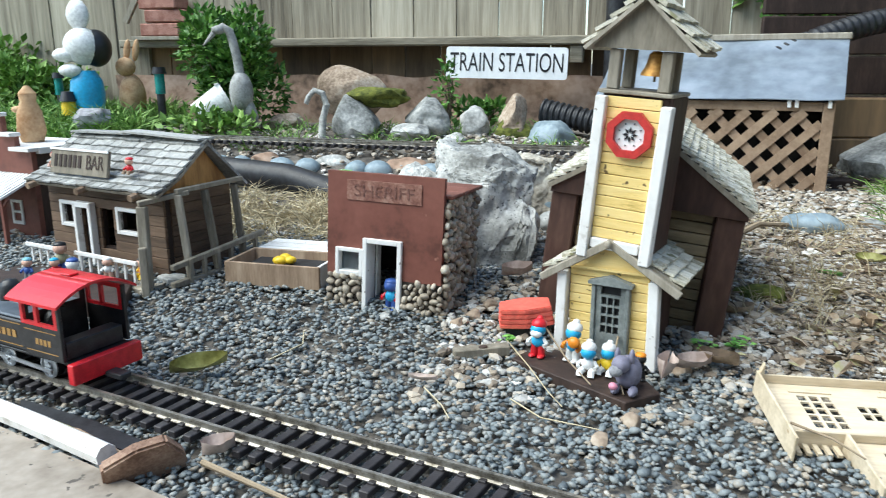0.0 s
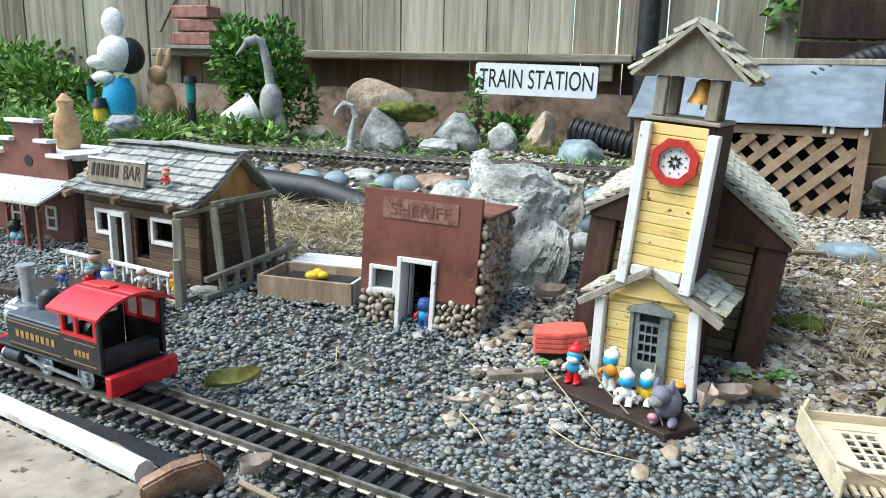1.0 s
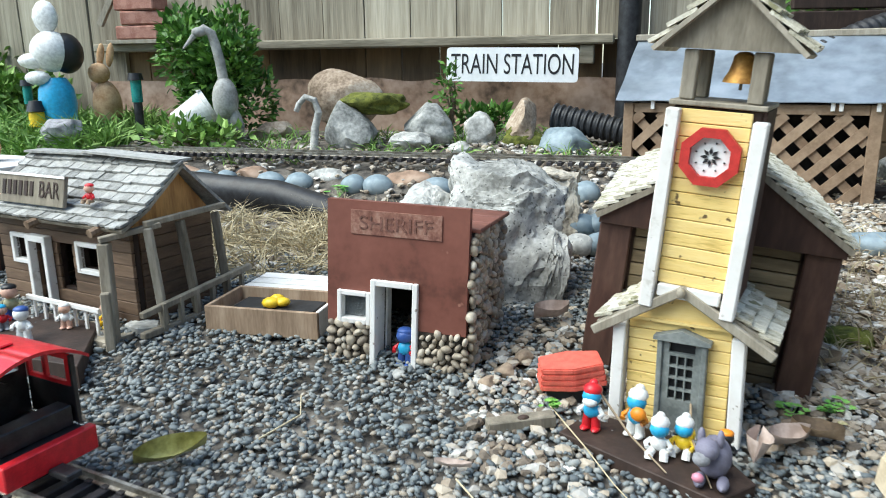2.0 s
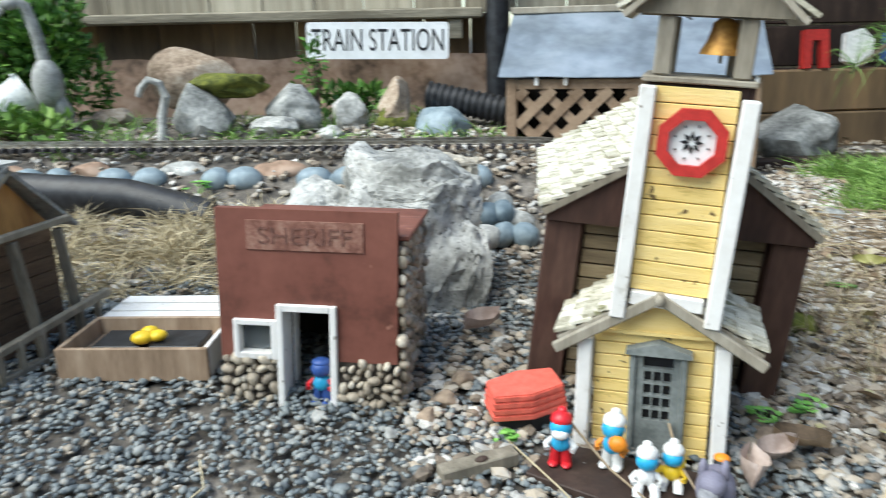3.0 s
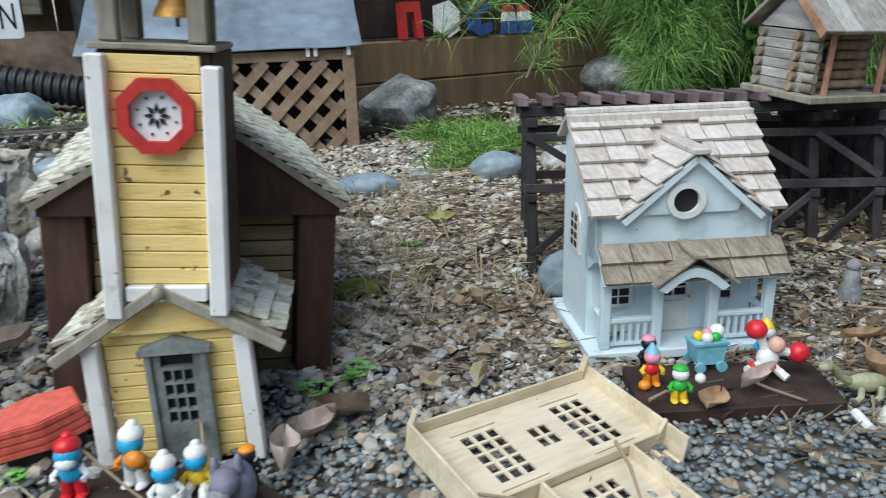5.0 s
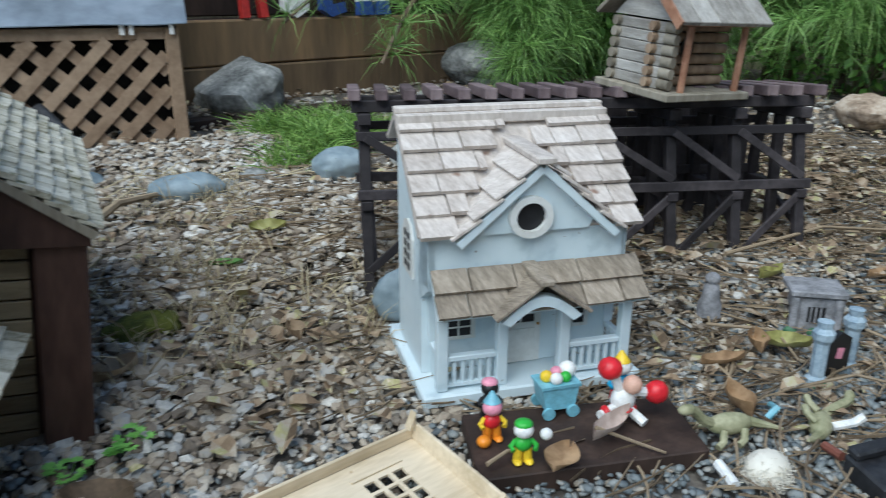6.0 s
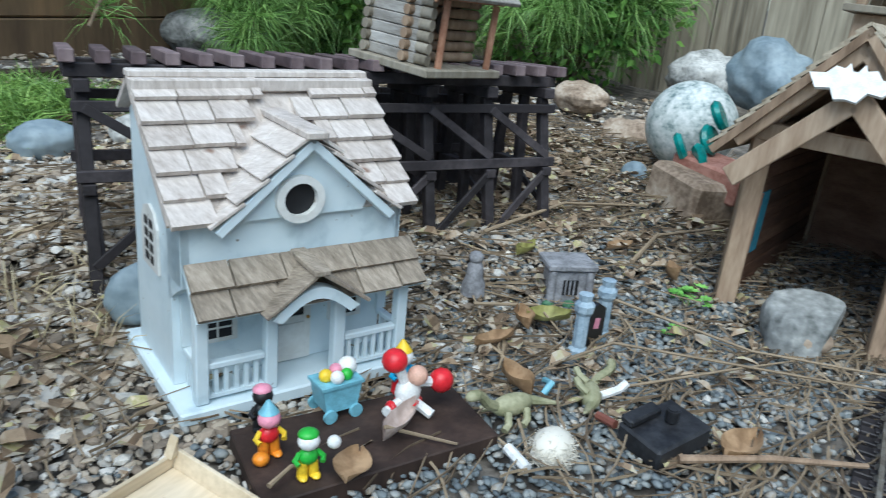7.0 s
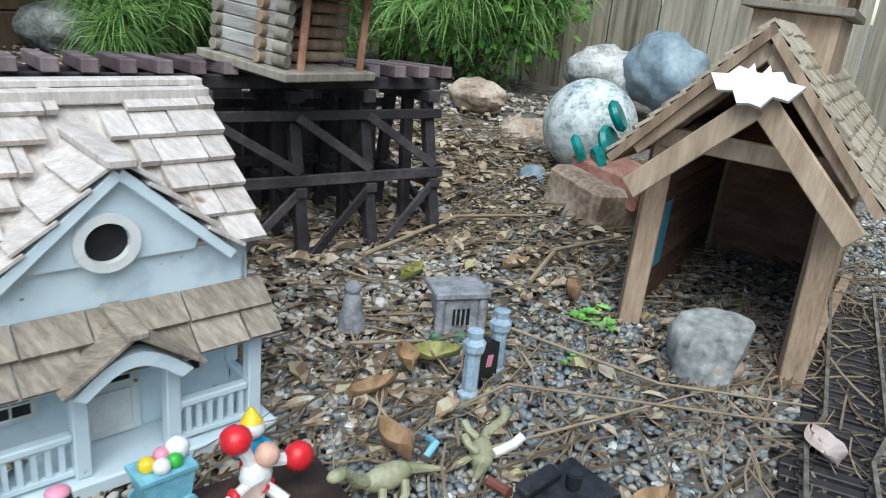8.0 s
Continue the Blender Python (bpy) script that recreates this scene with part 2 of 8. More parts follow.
RED = plain("red plastic", (0.6, 0.02, 0.03), 0.3)
REDOCT = plain("red paint", (0.5, 0.035, 0.03), 0.45)
PINKRED = plain("coral plastic", (0.72, 0.14, 0.1), 0.4)
WHITE = plain("white plastic", (0.78, 0.78, 0.76), 0.4)
CYAN = plain("blue plastic", (0.04, 0.36, 0.62), 0.35)
NAVY = plain("dark blue plastic", (0.04, 0.09, 0.3), 0.4)
YEL = plain("yellow plastic", (0.8, 0.55, 0.03), 0.35)
ORANGE = plain("orange plastic", (0.75, 0.25, 0.02), 0.35)
RESINGREEN = mat("mossy paint", two((0.03, 0.1, 0.05), (0.1, 0.22, 0.12)), 150, 0.6, 0.3)
GREEN = plain("green plastic", (0.06, 0.42, 0.05), 0.35)
PINK = plain("pink plastic", (0.75, 0.3, 0.4), 0.4)
SKINPINK = plain("beige plastic", (0.66, 0.4, 0.3), 0.45)
BLACK = plain("black paint", (0.015, 0.015, 0.016), 0.4)
GREYFUR = plain("grey purple plastic", (0.2, 0.19, 0.25), 0.6)
LBLUE = plain("light blue plastic", (0.2, 0.45, 0.55), 0.4)
SILVER = mat("silver paint", two((0.4, 0.42, 0.44), (0.6, 0.62, 0.64)), 60, 0.35, 0.05, metal=0.6)
GOLD = mat("tarnished brass", two((0.3, 0.14, 0.035), (0.58, 0.32, 0.08)), 50, 0.52, 0.2, metal=0.5)
BRONZELINE = plain("gold lining", (0.35, 0.2, 0.06), 0.5)
LOCOBLACK = mat("loco black", two((0.012, 0.012, 0.013), (0.03, 0.03, 0.032)), 80, 0.38, 0.05)
LOCOBLUE = mat("loco boiler", two((0.06, 0.075, 0.095), (0.12, 0.14, 0.165)), 60, 0.3, 0.05)
DOORGREY = mat("grey door paint", two((0.13, 0.145, 0.14), (0.24, 0.26, 0.25)), 50, 0.6, 0.25)
STATUEGREY = mat("grey cast statue", two((0.2, 0.2, 0.185), (0.42, 0.42, 0.4)), 30, 0.85, 0.5)
STATUETAN = mat("tan cast statue", two((0.4, 0.22, 0.1), (0.62, 0.42, 0.24)), 30, 0.8, 0.3)
CLAYGREY = mat("grey resin", two((0.16, 0.16, 0.17), (0.34, 0.34, 0.36)), 60, 0.8, 0.5)
BLUERESIN = mat("blue grey resin", two((0.2, 0.27, 0.34), (0.38, 0.47, 0.54)), 60, 0.8, 0.4)
OLIVE = mat("olive plastic", two((0.22, 0.22, 0.12), (0.42, 0.4, 0.26)), 40, 0.6, 0.2)
SPECKLED = mat("speckled globe", [(0.0, (0.16, 0.22, 0.22)), (0.4, (0.45, 0.5, 0.48)), (1.0, (0.7, 0.72, 0.7))], 40, 0.6, 0.3, fine=4)
TEAL = mat("teal glazed discs", two((0.01, 0.14, 0.13), (0.03, 0.28, 0.25)), 40, 0.25, 0.05)
FIBRE = mat("pale fibre", two((0.5, 0.46, 0.38), (0.75, 0.71, 0.62)), 40, 0.9, 0.1, rnd="island", mix=0.8)


def glass(name, c):
    m = bpy.data.materials.new(name)
    m.use_nodes = True
    b = m.node_tree.nodes["Principled BSDF"]
    b.inputs["Base Color"].default_value = (*c, 1)
    b.inputs["Roughness"].default_value = 0.08
    b.inputs["Transmission Weight"].default_value = 0.85
    return m


GLASS = glass("window pane", (0.55, 0.6, 0.62))


# ---- geometry helpers ----
def smooth(a, b, x):
    t = min(1.0, max(0.0, (x - a) / (b - a)))
    return t * t * (3 - 2 * t)


def level(x, y):
    """Height of the ground without its small bumps."""
    k = y + 0.35 * smooth(0.9, 1.2, x) - 0.2 * math.exp(-((x - 0.76) / 0.13) ** 2) * (1 - smooth(1.0, 1.2, y))
    h = 0.04 * smooth(0.82, 1.15, k) + 0.03 * smooth(1.2, 1.8, k)
    h += 0.06 * smooth(1.7, 1.86, y + 0.2 * x) * (1 - smooth(0.4, 0.7, x))
    h -= 0.006 * math.exp(-((x - 0.78) / 0.13) ** 2 - ((y - 0.9) / 0.12) ** 2)
    return h + 0.03 * smooth(1.9, 2.3, y)


def empty(name, m, label, category, group="", kind=""):
    ob = new(name)
    ob.empty_display_size = 0.02
    ob.matrix_world = m
    return tagged(ob, label, category, group, kind)


def mesh_of(bm, name, mats, flat=True, sharp=40):
    bmesh.ops.recalc_face_normals(bm, faces=bm.faces)
    me = bpy.data.meshes.new(name)
    bm.to_mesh(me)
    bm.free()
    for m in mats if isinstance(mats, (list, tuple)) else [mats]:
        me.materials.append(m)
    if not flat:
        me.shade_smooth()
        me.set_sharp_from_angle(angle=radians(sharp))
    return me


def part(name, bm, mats, parent, label="", flat=True):
    ob = new(name, mesh_of(bm, name, mats, flat))
    ob.parent = parent
    return tagged(ob, label)


def thing(name, bm, mats, m, label, category, group="", kind="", flat=True):
    ob = new(name, mesh_of(bm, name, mats, flat))
    ob.matrix_world = m
    return tagged(ob, label, category, group, kind)


def piece(name, me, m, parent):
    ob = new(name, me)
    ob.parent = parent
    ob.matrix_basis = m
    return ob


def box(x0, x1, y0, y1, z0, z1, bev=0.0, bm=None, m=None, slot=0):
    own = bmesh.new()
    bmesh.ops.create_cube(own, size=1.0, matrix=Matrix.Translation(((x0 + x1) / 2, (y0 + y1) / 2, (z0 + z1) / 2)) @ Matrix.Diagonal((abs(x1 - x0), abs(y1 - y0), abs(z1 - z0), 1)))
    if bev:
        bmesh.ops.bevel(own, geom=own.edges[:], offset=bev, segments=1, affect="EDGES")
    return join(bm, own, m, slot)


def join(bm, own, m=None, slot=0):
    if m is not None:
        own.transform(m)
    for f in own.faces:
        f.material_index = slot
    if bm is None:
        return own
    tmp = bpy.data.meshes.new("tmp")
    own.to_mesh(tmp)
    own.free()
    bm.from_mesh(tmp)
    bpy.data.meshes.remove(tmp)
    return bm


def beam(p, q, w, h, bev=0.0, bm=None, slot=0, up=(0, 0, 1)):
    """A bar of section w by h from p to q."""
    p, q = Vector(p), Vector(q)
    d = (q - p).normalized()
    s = d.cross(Vector(up))
    s = s.normalized() if s.length > 1e-4 else Vector((1, 0, 0))
    u = s.cross(d)
    m = Matrix((s, d, u)).transposed().to_4x4()
    m.translation = (p + q) / 2
    return box(-w / 2, w / 2, -(q - p).length / 2, (q - p).length / 2, -h / 2, h / 2, bev, bm, m, slot)


def ball(c, r, bm=None, slot=0, m=None, sub=2):
    own = bmesh.new()
    r = r if isinstance(r, (tuple, list)) else (r, r, r)
    bmesh.ops.create_icosphere(own, subdivisions=sub, radius=1.0, matrix=Matrix.Translation(c) @ (m or Matrix()) @ Matrix.Diagonal((*r, 1)))
    return join(bm, own, None, slot)


def cyl(p, q, r0, r1=None, bm=None, slot=0, seg=16, bev=0.0):
    p, q = Vector(p), Vector(q)
    own = bmesh.new()
    m = Matrix.Translation((p + q) / 2) @ (q - p).to_track_quat("Z", "Y").to_matrix().to_4x4()
    bmesh.ops.create_cone(own, cap_ends=True, segments=seg, radius1=r0, radius2=r0 if r1 is None else max(r1, 1e-5), depth=(q - p).length, matrix=m)
    if bev:
        bmesh.ops.bevel(own, geom=[e for e in own.edges if len(e.link_faces) == 2 and e.calc_face_angle(0) > 1], offset=bev, segments=2, affect="EDGES")
    return join(bm, own, None, slot)


def lathe(profile, bm=None, slot=0, m=None, seg=20):
    """A turned form: profile is a list of (radius, height)."""
    own = bmesh.new()
    rings = [[own.verts.new((r * math.cos(a), r * math.sin(a), z)) for a in (2 * math.pi * i / seg for i in range(seg))] for r, z in profile]
    for a, b in zip(rings, rings[1:]):
        for i in range(seg):
            own.faces.new((a[i], a[(i + 1) % seg], b[(i + 1) % seg], b[i]))
    own.faces.new(rings[0][::-1])
    own.faces.new(rings[-1])
    return join(bm, own, m, slot)


def prism(pts, y0, y1, bm=None, m=None, slot=0):
    """A solid whose outline pts (x, z) is drawn out from y0 to y1."""
    own = bmesh.new()
    a = [own.verts.new((x, y0, z)) for x, z in pts]
    b = [own.verts.new((x, y1, z)) for x, z in pts]
    own.faces.new(a)
    own.faces.new(b[::-1])
    for i in range(len(pts)):
        j = (i + 1) % len(pts)
        own.faces.new((a[j], a[i], b[i], b[j]))
    return join(bm, own, m, slot)


def holed(x0, x1, y0, y1, z0, z1, holes, bm=None, m=None, slot=0):
    """An upright slab, x0..x1 wide and z0..z1 high, with openings (x0, x1, z0, z1) that go through it."""
    xs = sorted({x0, x1, *(v for h in holes for v in h[:2] if x0 < v < x1)})
    zs = sorted({z0, z1, *(v for h in holes for v in h[2:] if z0 < v < z1)})
    own = bmesh.new()
    vs = {}

    def v(x, y, z):
        if (x, y, z) not in vs:
            vs[x, y, z] = own.verts.new((x, y, z))
        return vs[x, y, z]

    solid = {}
    for i in range(len(xs) - 1):
        for k in range(len(zs) - 1):
            cx, cz = (xs[i] + xs[i + 1]) / 2, (zs[k] + zs[k + 1]) / 2
            solid[i, k] = not any(h[0] < cx < h[1] and h[2] < cz < h[3] for h in holes)
    for (i, k), s in solid.items():
        if not s:
            continue
        a, b, c, d = xs[i], xs[i + 1], zs[k], zs[k + 1]
        own.faces.new((v(a, y0, c), v(b, y0, c), v(b, y0, d), v(a, y0, d)))
        own.faces.new((v(a, y1, d), v(b, y1, d), v(b, y1, c), v(a, y1, c)))
        for (di, dk), quad in {(-1, 0): ((a, c), (a, d)), (1, 0): ((b, d), (b, c)), (0, -1): ((b, c), (a, c)), (0, 1): ((a, d), (b, d))}.items():
            if not solid.get((i + di, k + dk), False):
                (px, pz), (qx, qz) = quad
                own.faces.new((v(px, y0, pz), v(qx, y0, qz), v(qx, y1, qz), v(px, y1, pz)))
    return join(bm, own, m, slot)


def tube(points, r, bm=None, slot=0, seg=6, taper=1.0):
    """A round rod through points."""
    own = bmesh.new()
    pts = [Vector(p) for p in points]
    rings = []
    for i, p in enumerate(pts):
        d = (pts[min(i + 1, len(pts) - 1)] - pts[max(i - 1, 0)]).normalized()
        s = d.cross(Vector((0.13, 0.21, 0.97)))
        s = s.normalized() if s.length > 1e-3 else Vector((1, 0, 0))
        u = s.cross(d)
        rr = r * (1 + (taper - 1) * i / max(1, len(pts) - 1))
        rings.append([own.verts.new(p + rr * (math.cos(a) * s + math.sin(a) * u)) for a in (2 * math.pi * k / seg for k in range(seg))])
    for a, b in zip(rings, rings[1:]):
        for k in range(seg):
            own.faces.new((a[k], a[(k + 1) % seg], b[(k + 1) % seg], b[k]))
    own.faces.new(rings[0][::-1])
    own.faces.new(rings[-1])
    return join(bm, own, None, slot)


def arc(a, b, sag, n=8):
    """Points from a to b on a bow that rises by sag."""
    a, b = Vector(a), Vector(b)
    return [a.lerp(b, i / n) + Vector((0, 0, sag * 4 * (i / n) * (1 - i / n))) for i in range(n + 1)]


def pebbles(name, spots, materials, label, category, worn=True):
    """Many small stones in one mesh; spots: x, y, z, length, breadth, height, turn."""
    own = bmesh.new()
    bmesh.ops.create_icosphere(own, subdivisions=1, radius=1.0)
    own.verts.ensure_lookup_table()
    v0 = np.array([v.co[:] for v in own.verts])
    f0 = np.array([[v.index for v in f.verts] for f in own.faces])
    own.free()
    rng = np.random.default_rng(5)
    s = np.asarray(spots)
    n = len(s)
    v = np.repeat(v0[None], n, 0) * (1 + rng.uniform(-0.24, 0.24, (n, len(v0), 1)))
    v = v * s[:, None, 3:6]
    tilt = rng.uniform(-0.45, 0.45, n)[:, None]
    ct, st = np.cos(tilt), np.sin(tilt)
    v = np.stack([v[..., 0] * ct - v[..., 2] * st, v[..., 1], v[..., 0] * st + v[..., 2] * ct], -1)
    c, k = np.cos(s[:, 6])[:, None], np.sin(s[:, 6])[:, None]
    v = np.stack([v[..., 0] * c - v[..., 1] * k, v[..., 0] * k + v[..., 1] * c, v[..., 2]], -1) + s[:, None, 0:3]
    f = f0[None] + (np.arange(n) * len(v0))[:, None, None]
    me = bpy.data.meshes.new(name)
    me.vertices.add(n * len(v0))
    me.vertices.foreach_set("co", v.ravel())
    me.loops.add(f.size)
    me.loops.foreach_set("vertex_index", f.ravel())
    me.polygons.add(f.size // 3)
    me.polygons.foreach_set("loop_start", np.arange(0, f.size, 3))
    me.polygons.foreach_set("use_smooth", np.full(f.size // 3, worn))
    me.update()
    me.materials.append(materials)
    return tagged(new(name, me), label, category, kind="stuff")


def sheet_mesh(name, quads, material):
    """Many loose polygons, given as lists of points, in one mesh."""
    vs, fs = [], []
    for q in quads:
        fs.append(tuple(range(len(vs), len(vs) + len(q))))
        vs += [tuple(p) for p in q]
    me = bpy.data.meshes.new(name)
    me.from_pydata(vs, [], fs)
    me.materials.append(material)
    return me


def lettering(text, width, height, depth, slot_mat, parent, m, name="lettering"):
    """Raised letters fitted to a width and height, drawn on the x-z plane facing -y."""
    cu = bpy.data.curves.new(name, "FONT")
    cu.body, cu.size, cu.extrude, cu.align_x, cu.align_y = text, 1.0, 0.5, "CENTER", "CENTER"
    ob = new(name, cu)
    bpy.context.view_layer.update()
    me = bpy.data.meshes.new_from_object(ob.evaluated_get(bpy.context.evaluated_depsgraph_get()))
    bpy.data.objects.remove(ob)
    co = np.array([v.co[:] for v in me.vertices])
    lo, hi = co.min(0), co.max(0)
    mid, size = (lo + hi) / 2, hi - lo
    k = (width / size[0], height / size[1], depth / size[2])
    for v in me.vertices:
        v.co = ((v.co.x - mid[0]) * k[0], -(v.co.z - mid[2]) * k[2], (v.co.y - mid[1]) * k[1])
    me.materials.append(slot_mat)
    me.flip_normals()
    o = new(name, me)
    o.parent = parent
    o.matrix_basis = m
    return o


RNG = random.Random(11)


def rock(name, x, y, z, r, material, label, seed, turn=0.0, cut=0.25, sub=4, category="rock", rough=0.25, patch=None):
    """A boulder: a sphere pushed in and out, with a few broken faces."""
    bm = bmesh.new()
    bmesh.ops.create_icosphere(bm, subdivisions=sub, radius=1.0)
    rr = random.Random(seed)
    planes = [(Vector((rr.uniform(-1, 1), rr.uniform(-1, 1), rr.uniform(-0.3, 1))).normalized(), rr.uniform(0.55, 0.85)) for _ in range(int(cut * 24))]
    off = Vector((seed * 3.7, seed * 1.3, 0))
    for v in bm.verts:
        d = v.co.copy()
        k = 1 + rough * noise.noise(d * 1.3 + off) + rough * 0.5 * noise.noise(d * 3.1 + off) + rough * 0.18 * noise.noise(d * 8 + off)
        p = d * k
        for n, lim in planes:
            over = p.dot(n) - lim
            if over > 0:
                p -= n * over * 0.9
        v.co = (p.x * r[0], p.y * r[1], p.z * r[2])
    ob = thing(name, bm, material, pose(x, y, z, 0, 0, turn), label, category, flat=False)
    return ob


def cut_rock(name, centre, r, planes, material, label, seed, rough=0.1):
    """A broken rock: a rough lump cut flat by planes (normal, distance from the centre), the edges chipped."""
    bm = bmesh.new()
    bmesh.ops.create_icosphere(bm, subdivisions=6, radius=1.0)
    off = Vector((seed * 2.3, seed * 0.7, 0))
    size = sum(r) / 3
    for v in bm.verts:
        d = v.co.copy()
        p = Vector((d.x * r[0], d.y * r[1], d.z * r[2])) * 1.5
        for _ in range(2):
            for n, lim in planes:
                n = Vector(n).normalized()
                over = p.dot(n) - lim - 0.12 * size * noise.noise(p / size * 1.7 + off)
                if over > 0:
                    p -= n * over
        k = rough * size
        p += d * k * (noise.noise(p / size * 3 + off) + 0.45 * noise.noise(p / size * 9 + off) + 0.3 * noise.noise(p / size * 24 + off))
        v.co = p
    return thing(name, bm, material, pose(*centre), label, "rock", flat=False)


# ---- ground ----
def ground_sheet():
    ax = [-900, -300, -90, -30, -10, -5, -3] + list(np.arange(-2.0, 3.001, 0.03)) + [4, 6, 12, 40, 120, 400, 900]
    ay = [-900, -300, -90, -30, -10, -4, -2, -1] + list(np.arange(-0.4, 3.001, 0.03)) + [4, 6, 12, 40, 120, 400, 900]
    vs = [(x, y, level(x, y) - 0.006 + (0.006 * noise.noise((x * 9, y * 9, 0)) if abs(x) < 4 and abs(y) < 4 else 0)) for y in ay for x in ax]
    n = len(ax)
    fs = [(j * n + i, j * n + i + 1, (j + 1) * n + i + 1, (j + 1) * n + i) for j in range(len(ay) - 1) for i in range(n - 1)]
    me = bpy.data.meshes.new("ground")
    me.from_pydata(vs, [], fs)
    me.materials.append(SOIL)
    me.shade_smooth()
    return tagged(new("ground", me), "dark damp garden soil under gravel and litter", "ground", kind="structure")


ground_sheet()


def track_y(x):
    """Centre line of the near railway."""
    return 0.777 - 0.42 * (x + 0.275) + 0.25 * max(0.0, -0.32 - x) ** 2


def gravel():
    rng = random.Random(3)
    a, b = [], []
    for _ in range(64000):
        x, y = rng.uniform(-1.0, 1.25), rng.uniform(0.46, 1.4)
        if y > 1.3 and rng.random() < 0.5:
            continue
        if y < 0.735 - 0.5 * (x + 0.39) - 0.01 and x < -0.05:
            continue
        chip = smooth(0.36, 0.56, x - 0.25 * (0.9 - y)) * smooth(0.75, 0.95, y + 0.25 * (x - 0.5))
        l = rng.uniform(0.0026, 0.0058) * (1.4 if rng.random() < 0.06 else 1)
        s = (x, y, level(x, y) + rng.uniform(-0.002, 0.0045), l, l * rng.uniform(0.5, 0.85), l * rng.uniform(0.32, 0.55), rng.uniform(0, 6.28))
        (b if rng.random() < chip else a).append(s)
    for _ in range(15000):
        x, y = rng.uniform(0.85, 1.95), rng.uniform(0.15, 0.95)
        l = rng.uniform(0.0028, 0.0062)
        s = (x, y, level(x, y) + rng.uniform(-0.002, 0.003), l, l * rng.uniform(0.6, 0.9), l * rng.uniform(0.4, 0.65), rng.uniform(0, 6.28))
        (b if rng.random() < 0.35 else a).append(s)
    pebbles("gravel", a, GRAVEL, "rounded blue-grey pea gravel between the model buildings", "gravel")
    for _ in range(7000):
        x, y = rng.uniform(0.1, 2.4), rng.uniform(0.75, 2.2)
        l = rng.uniform(0.004, 0.012)
        b.append((x, y, level(x, y) + rng.uniform(-0.002, 0.003), l, l * rng.uniform(0.6, 0.9), l * rng.uniform(0.3, 0.6), rng.uniform(0, 6.28)))
    for _ in range(7000):
        x, y = rng.uniform(0.42, 1.0), rng.uniform(0.95, 1.75)
        l = rng.uniform(0.004, 0.0105)
        b.append((x, y, level(x, y) + rng.uniform(-0.001, 0.006), l, l * rng.uniform(0.5, 0.9), l * rng.uniform(0.25, 0.5), rng.uniform(0, 6.28)))
    for _ in range(900):
        x, y = rng.uniform(0.12, 0.56), rng.uniform(0.82, 1.1)
        l = rng.uniform(0.004, 0.0095)
        if 0.2 < x < 0.42 and y < 0.93:
            continue
        b.append((x, y, level(x, y) + rng.uniform(0.0, 0.005), l, l * rng.uniform(0.6, 0.9), l * rng.uniform(0.4, 0.7), rng.uniform(0, 6.28)))
    for _ in range(3500):
        x, y = rng.uniform(-1.6, 0.4), rng.uniform(1.3, 2.4)
        l = rng.uniform(0.004, 0.012)
        b.append((x, y, level(x, y) + rng.uniform(-0.002, 0.003), l, l * rng.uniform(0.6, 0.9), l * rng.uniform(0.3, 0.6), rng.uniform(0, 6.28)))
    pebbles("stone_chips", b, CHIPS, "brown and pale stone chips mixed with soil", "gravel", worn=False)


gravel()


def flat_poly(name, pts, z0, z1, material, label, category, kind="", bev=0.0):
    """A slab with the outline pts (x, y)."""
    bm = bmesh.new()
    a = [bm.verts.new((x, y, z1)) for x, y in pts]
    f = bm.faces.new(a)
    r = bmesh.ops.extrude_face_region(bm, geom=[f])
    for v in r["geom"]:
        if isinstance(v, bmesh.types.BMVert):
            v.co.z = z0
    if bev:
        bmesh.ops.bevel(bm, geom=bm.edges[:], offset=bev, segments=1, affect="EDGES")
    return thing(name, bm, material, Matrix.Identity(4), label, category, kind=kind)


flat_poly("pavement", [(-3.0, -1.2), (0.05, -1.2), (-0.05, 0.565), (-0.15, 0.612), (-0.395, 0.728), (-1.1, 1.0), (-3.0, 1.6)], -0.03, 0.006, CONCRETE, "sandy tan concrete slab with loose grit", "pavement", "structure")
thing("edging_strip", tube([(-1.2, 1.04, 0.013), (-0.7, 0.868, 0.013), (-0.39, 0.738, 0.014), (-0.25, 0.672, 0.014), (-0.148, 0.622, 0.013)], 0.0105, seg=8), WHITEWOOD, Matrix.Identity(4), "weathered white edging strip beside the concrete", "edging", flat=False)


# ---- fences ----
def fence(name, a, b, z0, z1, low, label):
    """Upright boards from a to b with battens behind; low: where the boards stand on a brown lower panel."""
    root = empty(name, pose(a[0], a[1], 0, 0, 0, math.degrees(math.atan2(b[1] - a[1], b[0] - a[0]))), label, "fence", kind="structure")
    length = math.hypot(b[0] - a[0], b[1] - a[1])
    rr = random.Random(len(name) * 7)
    x = 0.0
    base = [mesh_of(box(0, 1, 0, 1, 0, 1, 0.012), "board", FENCE) for _ in range(1)][0]
    while x < length:
        w = rr.uniform(0.125, 0.15)
        wx = a[0] + (b[0] - a[0]) * (x + w / 2) / length
        bottom = z0 if not low(wx) else 0.42
        gap = 0.0035 if rr.random() < 0.85 else 0.007
        piece("board", base, pose(x, rr.uniform(-0.003, 0.003), bottom, 0, rr.uniform(-0.4, 0.4), 0) @ Matrix.Diagonal((w - gap, 0.018, z1 - bottom + rr.uniform(-0.01, 0.01), 1)), root)
        x += w
    for z in (0.62, 1.5):
        part("batten", box(0, length, 0.022, 0.06, z, z + 0.07, 0.004), RAILWOOD, root)
    return root


